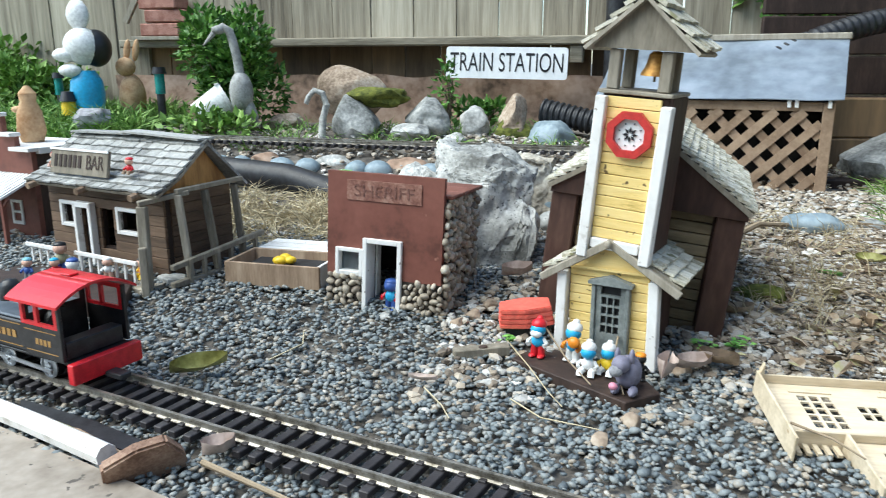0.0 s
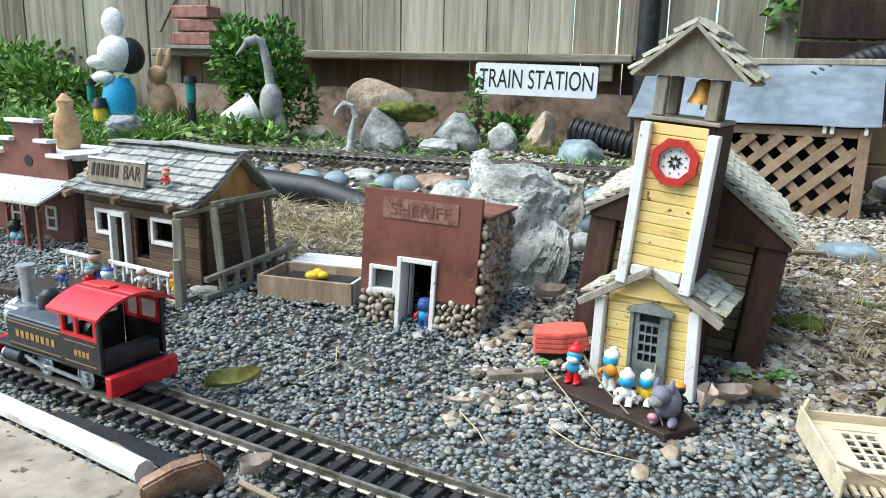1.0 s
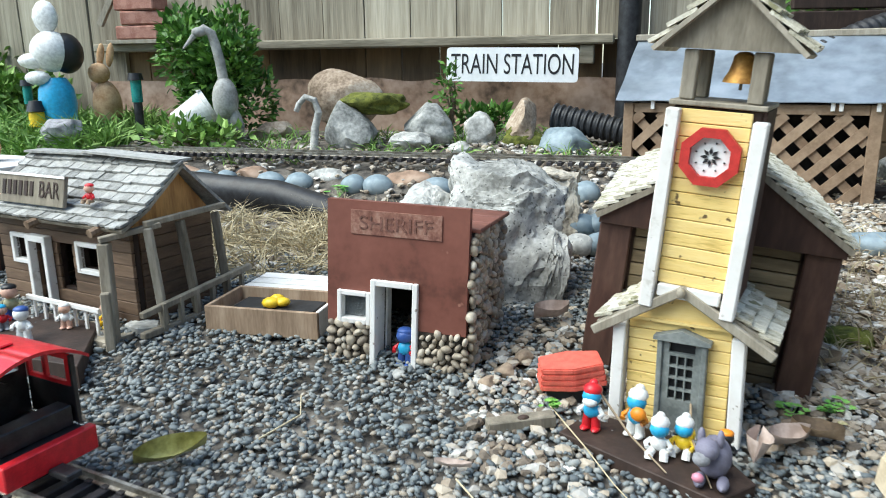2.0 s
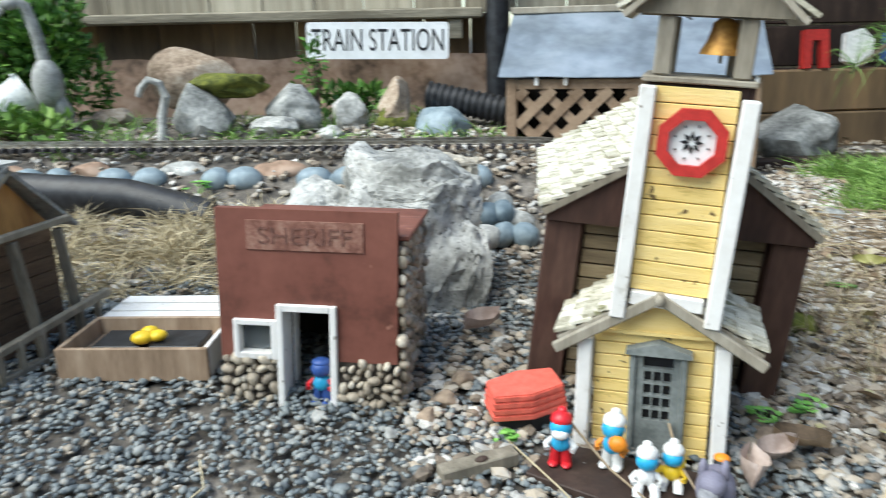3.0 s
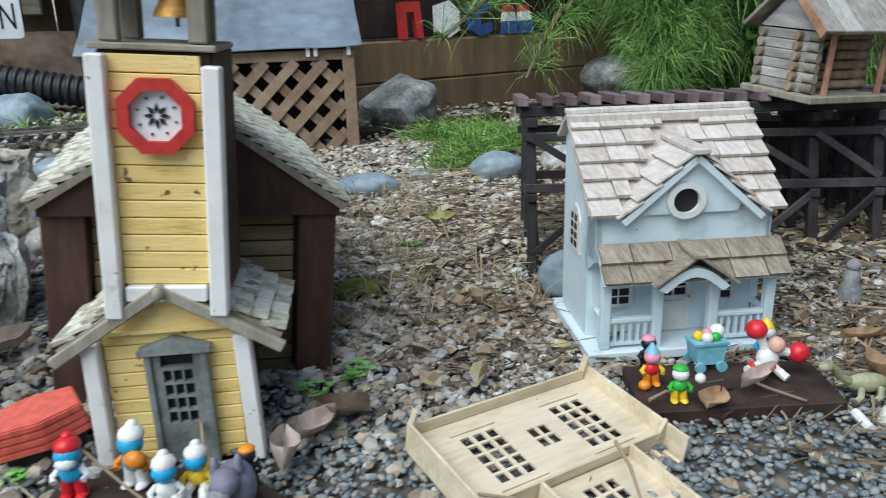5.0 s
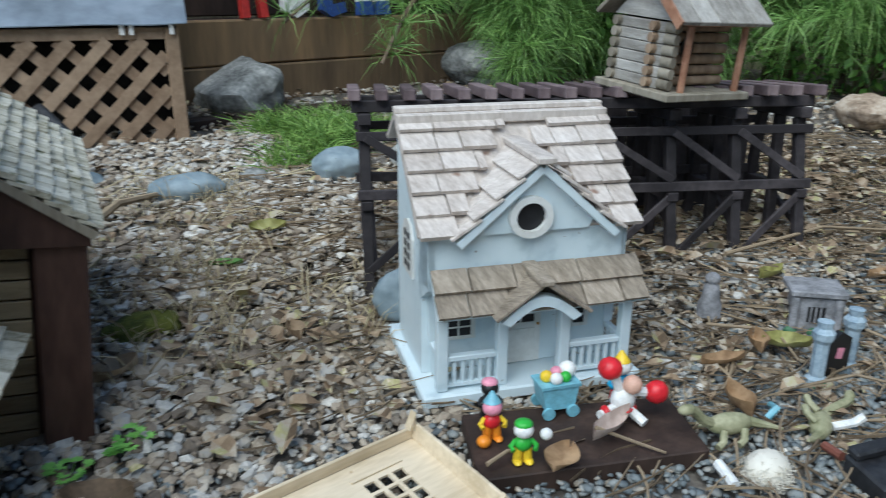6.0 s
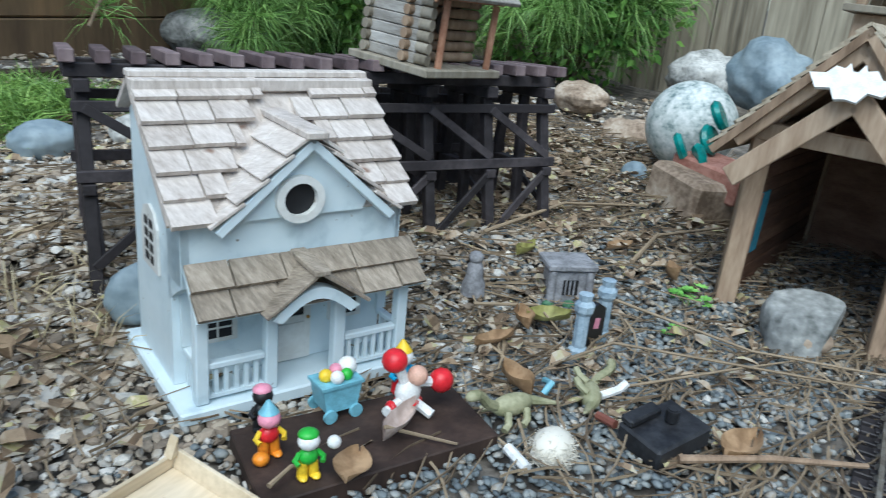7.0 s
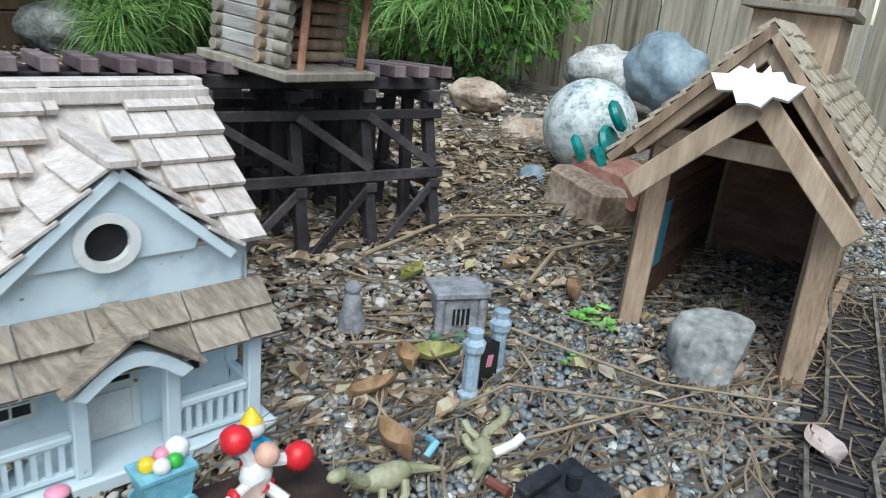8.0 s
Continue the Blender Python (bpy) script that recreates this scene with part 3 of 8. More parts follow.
fence("wall_north", (-2.9, 3.0), (2.95, 2.13), 0.08, 1.75, lambda x: -1.17 < x < 0.5, "tall weathered grey-green board fence behind the garden")
fence("wall_east", (2.95, 2.15), (2.55, -1.2), 0.0, 1.75, lambda x: False, "weathered board fence at the garden's end")


def light_block_wall():
    """Added plain painted wall, out of view: closes the garden and cuts light from the south."""
    root = empty("unseen_wall_south", pose(-3.2, -2.4, 0), "added plain pale tan lap-sided wall, out of view, that cuts light from behind", "wall", kind="structure")
    for k in range(13):
        part("siding_board", box(0, 6.2, -0.02, 0.012 if k % 2 else 0.016, 0.2 * k, 0.2 * k + 0.198, 0.004), SIDING, root)


light_block_wall()


def low_panel():
    root = empty("fence_base", pose(-1.17, 2.735, 0, 0, 0, -8.5), "brown lower fence panel above an earthy footing with a ledge", "fence", kind="structure")
    rr = random.Random(4)
    x = 0
    while x < 1.68:
        w = rr.uniform(0.1, 0.2)
        part("board", box(x, min(x + w - 0.003, 1.7), 0.03 + rr.uniform(0, 0.006), 0.05, 0.27, 0.42, 0.002), FENCE_LOW, root)
        x += w
    bm = bmesh.new()
    bmesh.ops.create_grid(bm, x_segments=60, y_segments=8, size=0.5)
    for v in bm.verts:
        p = v.co.copy()
        v.co = (p.x * 1.9 + 0.85, 0.0 + 0.02 * noise.noise((p.x * 9, p.y * 3, 2)) - 0.03 * (0.5 - p.y), 0.02 + (p.y + 0.5) * 0.29 + 0.012 * noise.noise((p.x * 14, 0, 0)))
    part("footing", bm, FOOTING, root, "pinkish earth and concrete footing", flat=False)
    part("ledge", box(-0.02, 1.655, -0.065, 0.028, 0.405, 0.432, 0.004), RAILWOOD, root, "grey weathered ledge board")
    part("ledge_bracket", box(1.56, 1.6, -0.05, 0.028, 0.35, 0.404, 0.003), RAILWOOD, root)
    return root


low_panel()
thing("drain_post", cyl((0.5, 2.44, 0.05), (0.5, 2.44, 1.6), 0.032, seg=20), BLACKPLASTIC, Matrix.Identity(4), "dark upright plastic pipe against the fence", "pipe", flat=False)


def station_sign():
    root = empty("station_sign", pose(0.171, 2.40, 0.350, -4, 1.0, -10), "white enamel sign with black capital lettering under the ledge", "sign")
    bm = bmesh.new()
    w, h, r = 0.187, 0.047, 0.01
    pts = []
    for cx, cz, a0 in ((w - r, h - r, 0), (-w + r, h - r, 90), (-w + r, -h + r, 180), (w - r, -h + r, 270)):
        pts += [(cx + r * math.cos(radians(a0 + k * 18)), cz + r * math.sin(radians(a0 + k * 18))) for k in range(6)]
    part("plate", prism(pts, -0.002, 0.002), SIGNWHITE, root)
    lettering("TRAIN STATION", 0.348, 0.056, 0.0008, INK, root, pose(0, -0.0026, 0.002))
    part("bracket", box(-0.15, -0.135, 0.003, 0.06, 0.02, 0.044), RAILWOOD, root)
    part("bracket", box(0.135, 0.15, 0.003, 0.06, 0.02, 0.044), RAILWOOD, root)


station_sign()


# ---- roof shingles ----
def shingles(parent, m, width, run, row, wide, material, name="shingle", jag=0.2, thick=0.0022, seed=1, limit=300, overlap=1.35, pointed=False, clear=None, ragged=1.0):
    """Rows of overlapping shingles on the plane m: x along the eave, y up the slope, z out."""
    rr = random.Random(seed)
    if pointed:
        own = prism([(0, 0.16), (0.2, 0.1), (0.5, 0.0), (0.8, 0.1), (1, 0.16), (1, 1), (0, 1)], 0, 1)
        own.transform(Matrix(((1, 0, 0, 0), (0, 0, 1, 0), (0, 1, 0, 0), (0, 0, 0, 1))))
        me = mesh_of(own, name, material)
    else:
        me = mesh_of(box(0, 1, 0, 1, 0, 1, 0.0), name, material)
    spare = bmesh.new()
    count = 0
    rows = max(1, round(run / row))
    for j in range(rows):
        x = -rr.uniform(0, wide) * 0.8
        while x < width:
            w = wide * rr.uniform(1 - jag, 1 + jag)
            x0, x1 = max(x, 0), min(x + w - wide * 0.03, width)
            x += w
            if x1 - x0 < wide * 0.2:
                continue
            y = j * row + rr.uniform(-0.12, 0.06) * row * ragged
            if clear:
                a, b = clear(y)
                if a <= x0 and x1 <= b:
                    continue
                if x0 < a < x1:
                    x1 = a
                elif x0 < b < x1:
                    x0 = b
                if x1 - x0 < wide * 0.12:
                    continue
            length = min(row * overlap, run - y + row * 0.1)
            t = m @ Matrix.Translation((x0, y, thick * 1.2)) @ Matrix.Rotation(radians(rr.uniform(-1.2, 1.2) * ragged), 4, "Z") @ Matrix.Rotation(-math.atan2(thick * 1.5, row * overlap), 4, "X") @ Matrix.Diagonal((x1 - x0, length, thick * rr.uniform(0.8, 1.3), 1))
            if count < limit:
                piece(name, me, t, parent)
            else:
                box(0, 1, 0, 1, 0, 1, 0, spare, t)
            count += 1
    if count > limit:
        tagged(part(name, spare, material, parent), kind="stuff")
    else:
        spare.free()


def slope(p, q, up):
    """The plane with x from p to q and y towards up."""
    p, q, up = Vector(p), Vector(q), Vector(up)
    x = (q - p).normalized()
    z = x.cross(up - p).normalized()
    y = z.cross(x)
    m = Matrix((x, y, z)).transposed().to_4x4()
    m.translation = p
    return m


# ---- yellow church ----
def church():
    root = empty("church_birdhouse", pose(0.316, 0.905, 0.0, 0, 0, -25), "wooden church birdhouse with yellow clock tower and dark brown nave", "birdhouse")
    nave = empty("nave", Matrix.Identity(4), "", "")
    nave.parent = root
    nave.matrix_basis = pose(-0.006, 0.09, 0, 1.0, 6.0, 11.0)
    tagged(nave, "dark brown nave under a pale shake roof")
    cx, hw, v0, v1, ze, zr = 0.0, 0.1, 0.012, 0.285, 0.194, 0.273
    body = holed(cx - hw, cx + hw, v0, v0 + 0.008, 0.0, ze, [])
    prism([(cx - hw - 0.005, ze), (cx + hw + 0.005, ze), (cx, zr - 0.006)], v0, v0 + 0.008, body)
    part("front_wall", body, CHURCHBROWN, nave)
    part("side_wall", box(cx - hw, cx - hw + 0.008, v0 + 0.0085, v1, 0, ze, 0.001), CHURCHBROWN, nave)
    part("side_wall", box(cx + hw - 0.008, cx + hw, v0 + 0.0085, v1, 0, ze, 0.001), CHURCHBROWN, nave)
    bk = box(cx - hw, cx + hw, v1, v1 + 0.008, 0, ze)
    prism([(cx - hw, ze), (cx + hw, ze), (cx, zr - 0.006)], v1, v1 + 0.008, bk)
    part("back_wall", bk, CHURCHBROWN, nave)
    for s in (-1, 1):
        part("corner_post", box(cx + s * hw - 0.017, cx + s * hw + 0.016, v0 - 0.014, v0 - 0.001, -0.01, ze - 0.0145, 0.0015), CHURCHBROWN, nave)
        for k in range(13):
            z = 0.012 + k * 0.0142
            a, b = sorted((cx + s * (hw - 0.0195), cx + s * 0.03))
            part("plank", box(a, b, v0 - 0.006, v0 - 0.0005, z, z + 0.0128, 0.0008), RAWPLANK, nave)
        part("corner_post", box(cx + s * (hw + 0.001), cx + s * (hw + 0.008), v0, v0 + 0.04, -0.01, ze - 0.006, 0.0012), CHURCHBROWN, nave)
        # roof deck and shakes
        e0, e1 = (cx + s * (hw + 0.023), v0 - 0.024, ze - 0.004), (cx + s * (hw + 0.023), v1 + 0.014, ze - 0.004)
        top = (cx, v0 - 0.024, zr)
        p, q = (e0, e1) if s > 0 else (e1, e0)
        up = Vector(top) if s > 0 else Vector((cx, v1 + 0.014, zr))
        m = slope(p, q, up)
        run = (Vector(p) - up).length
        part("roof_deck", box(0, v1 - v0 + 0.038, 0, run, -0.006, 0, 0, m=m), GREYWOOD, nave)
        shingles(nave, m, v1 - v0 + 0.038, run, 0.0118, 0.0135, SHAKE, thick=0.003, seed=5 + s, limit=260, overlap=1.4, jag=0.4)
    part("gable_board", prism([(cx - hw - 0.018, ze - 0.014), (cx + hw + 0.018, ze - 0.014), (cx + hw + 0.018, ze - 0.007), (cx, zr - 0.007), (cx - hw - 0.018, ze - 0.007)], v0 - 0.0195, v0 - 0.0075), CHURCHBROWN, nave, "broad dark brown gable board")
    part("ridge_cap", box(cx - 0.008, cx + 0.008, v0 - 0.024, v1 + 0.014, zr, zr + 0.006, 0.002), SHAKE, nave)
    # porch
    pw, pz, pa = 0.047, 0.112, 0.146
    part("porch_core", prism([(-pw, 0.0), (pw, 0.0), (pw, pz), (0.003, pa), (-pw, pz)], 0.004, 0.122), CHURCHBROWN, root)
    for k in range(10):
        z = 0.004 + k * 0.0112
        part("plank", box(-pw, pw, -0.0005, 0.0038, z, z + 0.0106, 0.0007), YELLOW, root)
    part("gable_plank", prism([(-pw - 0.004, pz + 0.0045), (pw + 0.006, pz + 0.0045), (0.003, pa + 0.002)], -0.004, 0.0035), YELLOW, root)
    part("gable_rail", box(-pw, pw + 0.004, -0.0062, -0.0045, pz + 0.003, pz + 0.006), YELLOW, root)
    for s in (-1, 1):
        part("porch_post", beam((s * 0.056, -0.003, 0.004), (s * 0.054, -0.003, pz - 0.002), 0.0145, 0.012, 0.0012), WHITEWOOD, root, "white painted corner post")
        part("eave_bar", beam((0.003 + s * 0.082, -0.014, 0.1), (0.003 - s * 0.002, -0.014, 0.152), 0.006, 0.009, 0.001), GREYWOOD, root, "grey split eave bar")
        a, b = (0.003 + s * 0.081, -0.006, 0.107), (0.003 + s * 0.081, 0.092, 0.107)
        up0 = (0.003, -0.006, 0.157) if s > 0 else (0.003, 0.092, 0.157)
        p, q = (a, b) if s > 0 else (b, a)
        m = slope(p, q, up0)
        part("porch_roof", box(0, 0.098, 0, 0.094, -0.004, 0, m=m), GREYWOOD, root)
        shingles(root, m, 0.098, 0.094, 0.014, 0.017, SHAKE, thick=0.003, seed=30 + s, jag=0.35)
    part("knob", ball((0.003, -0.02, 0.15), (0.004, 0.004, 0.005)), GREYWOOD, root)
    # porch door
    door = empty("door", Matrix.Identity(4), "", "")
    door.parent = root
    tagged(door, "grey panelled door with small dark panes")
    dw = 0.0175
    part("door_leaf", holed(0.005 - dw, 0.005 + dw, -0.006, -0.0012, 0.006, 0.1, [(0.005 - 0.011 + 0.0076 * i, 0.005 - 0.011 + 0.0076 * i + 0.0062, 0.04 + 0.0115 * k, 0.04 + 0.0115 * k + 0.0095) for i in range(3) for k in range(4)] + [(0.005 - 0.012, 0.005 + 0.012, 0.087, 0.097)]), DOORGREY, door)
    part("pane", box(0.005 - 0.013, 0.005 + 0.013, -0.0011, -0.0008, 0.038, 0.098), INK, door)
    for s in (-1, 1):
        part("door_frame", box(0.005 + s * 0.0202 - 0.0025, 0.005 + s * 0.0202 + 0.0025, -0.009, -0.0008, 0.004, 0.1, 0.0008), DOORGREY, door)
    part("door_hood", prism([(-0.021, 0.0995), (0.031, 0.0995), (0.031, 0.103), (0.005, 0.111), (-0.021, 0.103)], -0.012, -0.0008), DOORGREY, door)
    # tower
    part("tower_foot", box(-0.032, 0.036, 0.03, 0.15, 0.1, 0.2, 0.001), CHURCHBROWN, root)
    tw = empty("tower", pose(0.008, -0.012, 0.142, 0, 4.2, 0), "", "")
    tw.parent = root
    tagged(tw, "leaning yellow clock tower with white corner boards")
    h, half, dep = 0.172, 0.0405, 0.075
    part("tower_core", box(-half + 0.004, half - 0.004, 0.006, dep, 0.0, h, 0.001), CHURCHBROWN, tw)
    part("tower_side", box(half - 0.0038, half - 0.0005, 0.007, dep, 0.0, h, 0.0005), CHURCHBROWN, tw)
    for k in range(13):
        z = 0.012 + k * 0.0122
        part("plank", box(-half + 0.011, half - 0.011, 0.0012, 0.0058, z, z + 0.0116, 0.0007), YELLOW, tw)
    part("corner_board", beam((-half + 0.004, 0.0, -0.012), (-half + 0.006, 0.0, h - 0.002), 0.0145, 0.012, 0.0012, up=(1, 0, 0)), WHITEWOOD, tw, "white corner board")
    part("corner_board", beam((half - 0.005, 0.0, -0.01), (half - 0.003, 0.0, h - 0.008), 0.0155, 0.012, 0.0012, up=(1, 0, 0)), WHITEWOOD, tw, "white corner board")
    part("sill_board", box(-half + 0.0125, half - 0.0135, -0.004, 0.005, 0.0, 0.0115, 0.001), WHITEWOOD, tw)
    part("belfry_floor", box(-half, half, 0.0, dep + 0.004, h + 0.0005, h + 0.005, 0.001), GREYWOOD, tw)
    # clock
    oz = 0.131
    clock = empty("clock", pose(0.001, -0.001, oz), "", "")
    clock.parent = tw
    tagged(clock, "red octagonal clock with a white face")
    ring = bmesh.new()
    for k in range(8):
        a0, a1 = radians(22.5 + 45 * k), radians(67.5 + 45 * k)
        o, i = 0.0265, 0.018
        prism([(o * math.cos(a0), o * math.sin(a0)), (o * math.cos(a1), o * math.sin(a1)), (i * math.cos(a1), i * math.sin(a1)), (i * math.cos(a0), i * math.sin(a0))], -0.006, 0.0015, ring)
    part("rim", ring, REDOCT, clock)
    face = bmesh.new()
    bmesh.ops.create_circle(face, cap_ends=True, segments=8, radius=0.0185, matrix=Matrix.Rotation(radians(90), 4, "X") @ Matrix.Rotation(radians(22.5), 4, "Z"))
    part("face", face, SIGNWHITE, clock)
    deco = bmesh.new()
    for k in range(8):
        a = radians(45 * k)
        own = prism([(0.002, 0), (0.0045, 0.0016), (0.0085, 0), (0.0045, -0.0016)], -0.0012, -0.0004)
        join(deco, own, Matrix.Rotation(a, 4, "Y"))
        own = prism([(0.0118, 0.0006), (0.0135, 0.0006), (0.0135, -0.0006), (0.0118, -0.0006)], -0.0012, -0.0004)
        join(deco, own, Matrix.Rotation(a + 0.3, 4, "Y"))
    part("dial_ornament", deco, INK, clock)
    # belfry
    bz = h + 0.0055
    for x, y in ((-0.027, 0.008), (0.029, 0.008), (-0.024, 0.052), (0.026, 0.052)):
        part("belfry_post", beam((x, y, bz), (x, y, bz + 0.042), 0.0125, 0.0115, 0.0012), GREYWOOD, tw)
    part("belfry_gable", prism([(-0.05, bz + 0.0425), (0.056, bz + 0.0425), (0.056, bz + 0.047), (0.003, bz + 0.092), (-0.05, bz + 0.047)], -0.002, 0.004), GREYWOOD, tw)
    part("belfry_gable", prism([(-0.05, bz + 0.0425), (0.056, bz + 0.0425), (0.003, bz + 0.09)], 0.058, 0.064), GREYWOOD, tw)
    for s in (-1, 1):
        a, b = (0.003 + s * 0.062, -0.012, bz + 0.042), (0.003 + s * 0.062, 0.072, bz + 0.042)
        p, q = (a, b) if s > 0 else (b, a)
        up0 = (0.003, p[1], bz + 0.098)
        m = slope(p, q, up0)
        run = math.hypot(0.062, 0.056)
        part("belfry_roof", box(0, 0.084, 0, run, -0.004, 0, m=m), GREYWOOD, tw)
        shingles(tw, m, 0.084, run, 0.02, 0.021, SHAKE, thick=0.0035, seed=50 + s, jag=0.3)
    bell = lathe([(0.0155, 0.0), (0.0148, 0.003), (0.0115, 0.009), (0.0095, 0.017), (0.0088, 0.022), (0.005, 0.0255), (0.001, 0.026)], m=pose(0.013, 0.022, bz + 0.016))
    part("bell", bell, GOLD, tw, "small brass bell", flat=False)
    part("clapper", tube([(0.013, 0.022, bz + 0.03), (0.013, 0.022, bz + 0.01)], 0.0015), GREYWOOD, tw)
    return root


church()


# ---- river-stone shop ----
def shop():
    root = empty("stone_shop", pose(-0.0508, 1.0338, 0.0145, -2.5, 1.7, -13.6) @ Matrix.Diagonal((0.968, 0.99, 0.976, 1)), "red-brown false-front shop with river-stone walls and white door frame", "model building")
    w, dep, top = 0.175, 0.135, 0.2
    holes = [(0.062, 0.108, 0.05, 0.104), (0.019, 0.051, 0.062, 0.09)]
    part("front_board", holed(0, w - 0.004, -0.005, 0.004, 0.056, top, holes), REDBROWN, root)
    part("stone_base", holed(0.001, w - 0.003, -0.004, 0.006, 0.0, 0.0555, [(0.062, 0.108, -0.01, 0.06)]), MORTAR, root)
    part("side_wall", box(w - 0.012, w - 0.002, 0.0065, dep, 0.0, 0.172), MORTAR, root)
    part("side_wall", box(0.002, 0.012, 0.0065, dep, 0.0, 0.172), MORTAR, root)
    part("back_wall", box(0.0125, w - 0.0125, dep - 0.01, dep, 0.0, 0.172), MORTAR, root)
    for k in range(3):
        part("roof_plank", box(-0.004, w + 0.006, 0.0045 + k * 0.046, 0.049 + k * 0.046, 0.1725, 0.1775, 0.001), REDBROWN, root)
    part("floor_board", box(0.0125, w - 0.0125, 0.0065, dep - 0.0105, 0.004, 0.008), GREYWOOD, root)
    # Added dark sheet gives the room behind the doorway its shade.
    part("inner_lining", box(0.013, w - 0.013, dep - 0.014, dep - 0.0115, 0.0085, 0.17), DARK, root)
    sign = part("sign_board", box(0.03, 0.14, -0.0065, -0.0055, 0.162, 0.19, 0.0003), RUSTSIGN, root, "worn sign with faded lettering")
    rr = random.Random(9)
    lettering("SHERIFF", 0.088, 0.016, 0.0006, REDDARK, sign, pose(0.085, -0.0069, 0.176))
    for a, b, c, d in ((0.056, 0.0625, 0.0, 0.111), (0.1075, 0.114, -0.004, 0.111), (0.0626, 0.1074, 0.1042, 0.111)):
        part("door_frame", box(a, b, -0.01, 0.02 if c <= 0 else 0.004, c, d, 0.0008), WHITEWOOD, root)
    part("door_leaf", box(0.0628, 0.0655, 0.0205, 0.034, 0.009, 0.104, 0.0006), WHITEWOOD, root, "white door standing open inwards")
    win = empty("window", Matrix.Identity(4), "", "")
    win.parent = root
    for a, b, c, d in ((0.014, 0.0195, 0.056, 0.095), (0.0505, 0.056, 0.056, 0.095), (0.0196, 0.0504, 0.0895, 0.095), (0.0196, 0.0504, 0.056, 0.0625)):
        part("window_frame", box(a, b, -0.0095, 0.0035, c, d, 0.0008), WHITEWOOD, win)
    part("pane", box(0.02, 0.05, 0.001, 0.0015, 0.063, 0.089), GLASS, win)
    # stones
    stones = [mesh_of(ball((0, 0, 0), 1.0), "stone", RIVER, flat=False, sharp=180) for _ in range(3)]
    for i, me in enumerate(stones):
        for v in me.vertices:
            v.co *= 1 + 0.22 * noise.noise(v.co * 1.2 + Vector((i * 9, 0, 0)))

    def lay(x0, x1, z0, z1, where, skip, size=0.0052):
        """Stones pressed close together in no order: each keeps its distance from those already laid."""
        laid = []
        for _ in range(5000):
            x, z, s = rr.uniform(x0, x1), rr.uniform(z0, z1), size * rr.uniform(0.65, 1.3)
            if skip(x, z) or any((x - a) ** 2 + (z - b) ** 2 < (0.8 * (s + c)) ** 2 for a, b, c in laid):
                continue
            laid.append((x, z, s))
            piece("stone", rr.choice(stones), where(x, z) @ pose(0, rr.uniform(-0.0022, 0.001), 0, rr.uniform(-25, 25), rr.uniform(-90, 90), rr.uniform(-25, 25)) @ Matrix.Diagonal((s * rr.uniform(1.0, 1.35), s * 0.95, s * rr.uniform(0.65, 0.95), 1)), root)

    lay(0.002, w - 0.003, 0.004, 0.056, lambda x, z: Matrix.Translation((x, -0.0055, z)), lambda x, z: 0.053 < x < 0.118)
    lay(-0.002, dep, 0.004, 0.17, lambda x, z: Matrix.Translation((w - 0.0005, x, z)) @ Matrix.Rotation(radians(90), 4, "Z"), lambda x, z: False, 0.0057)
    return root


shop()


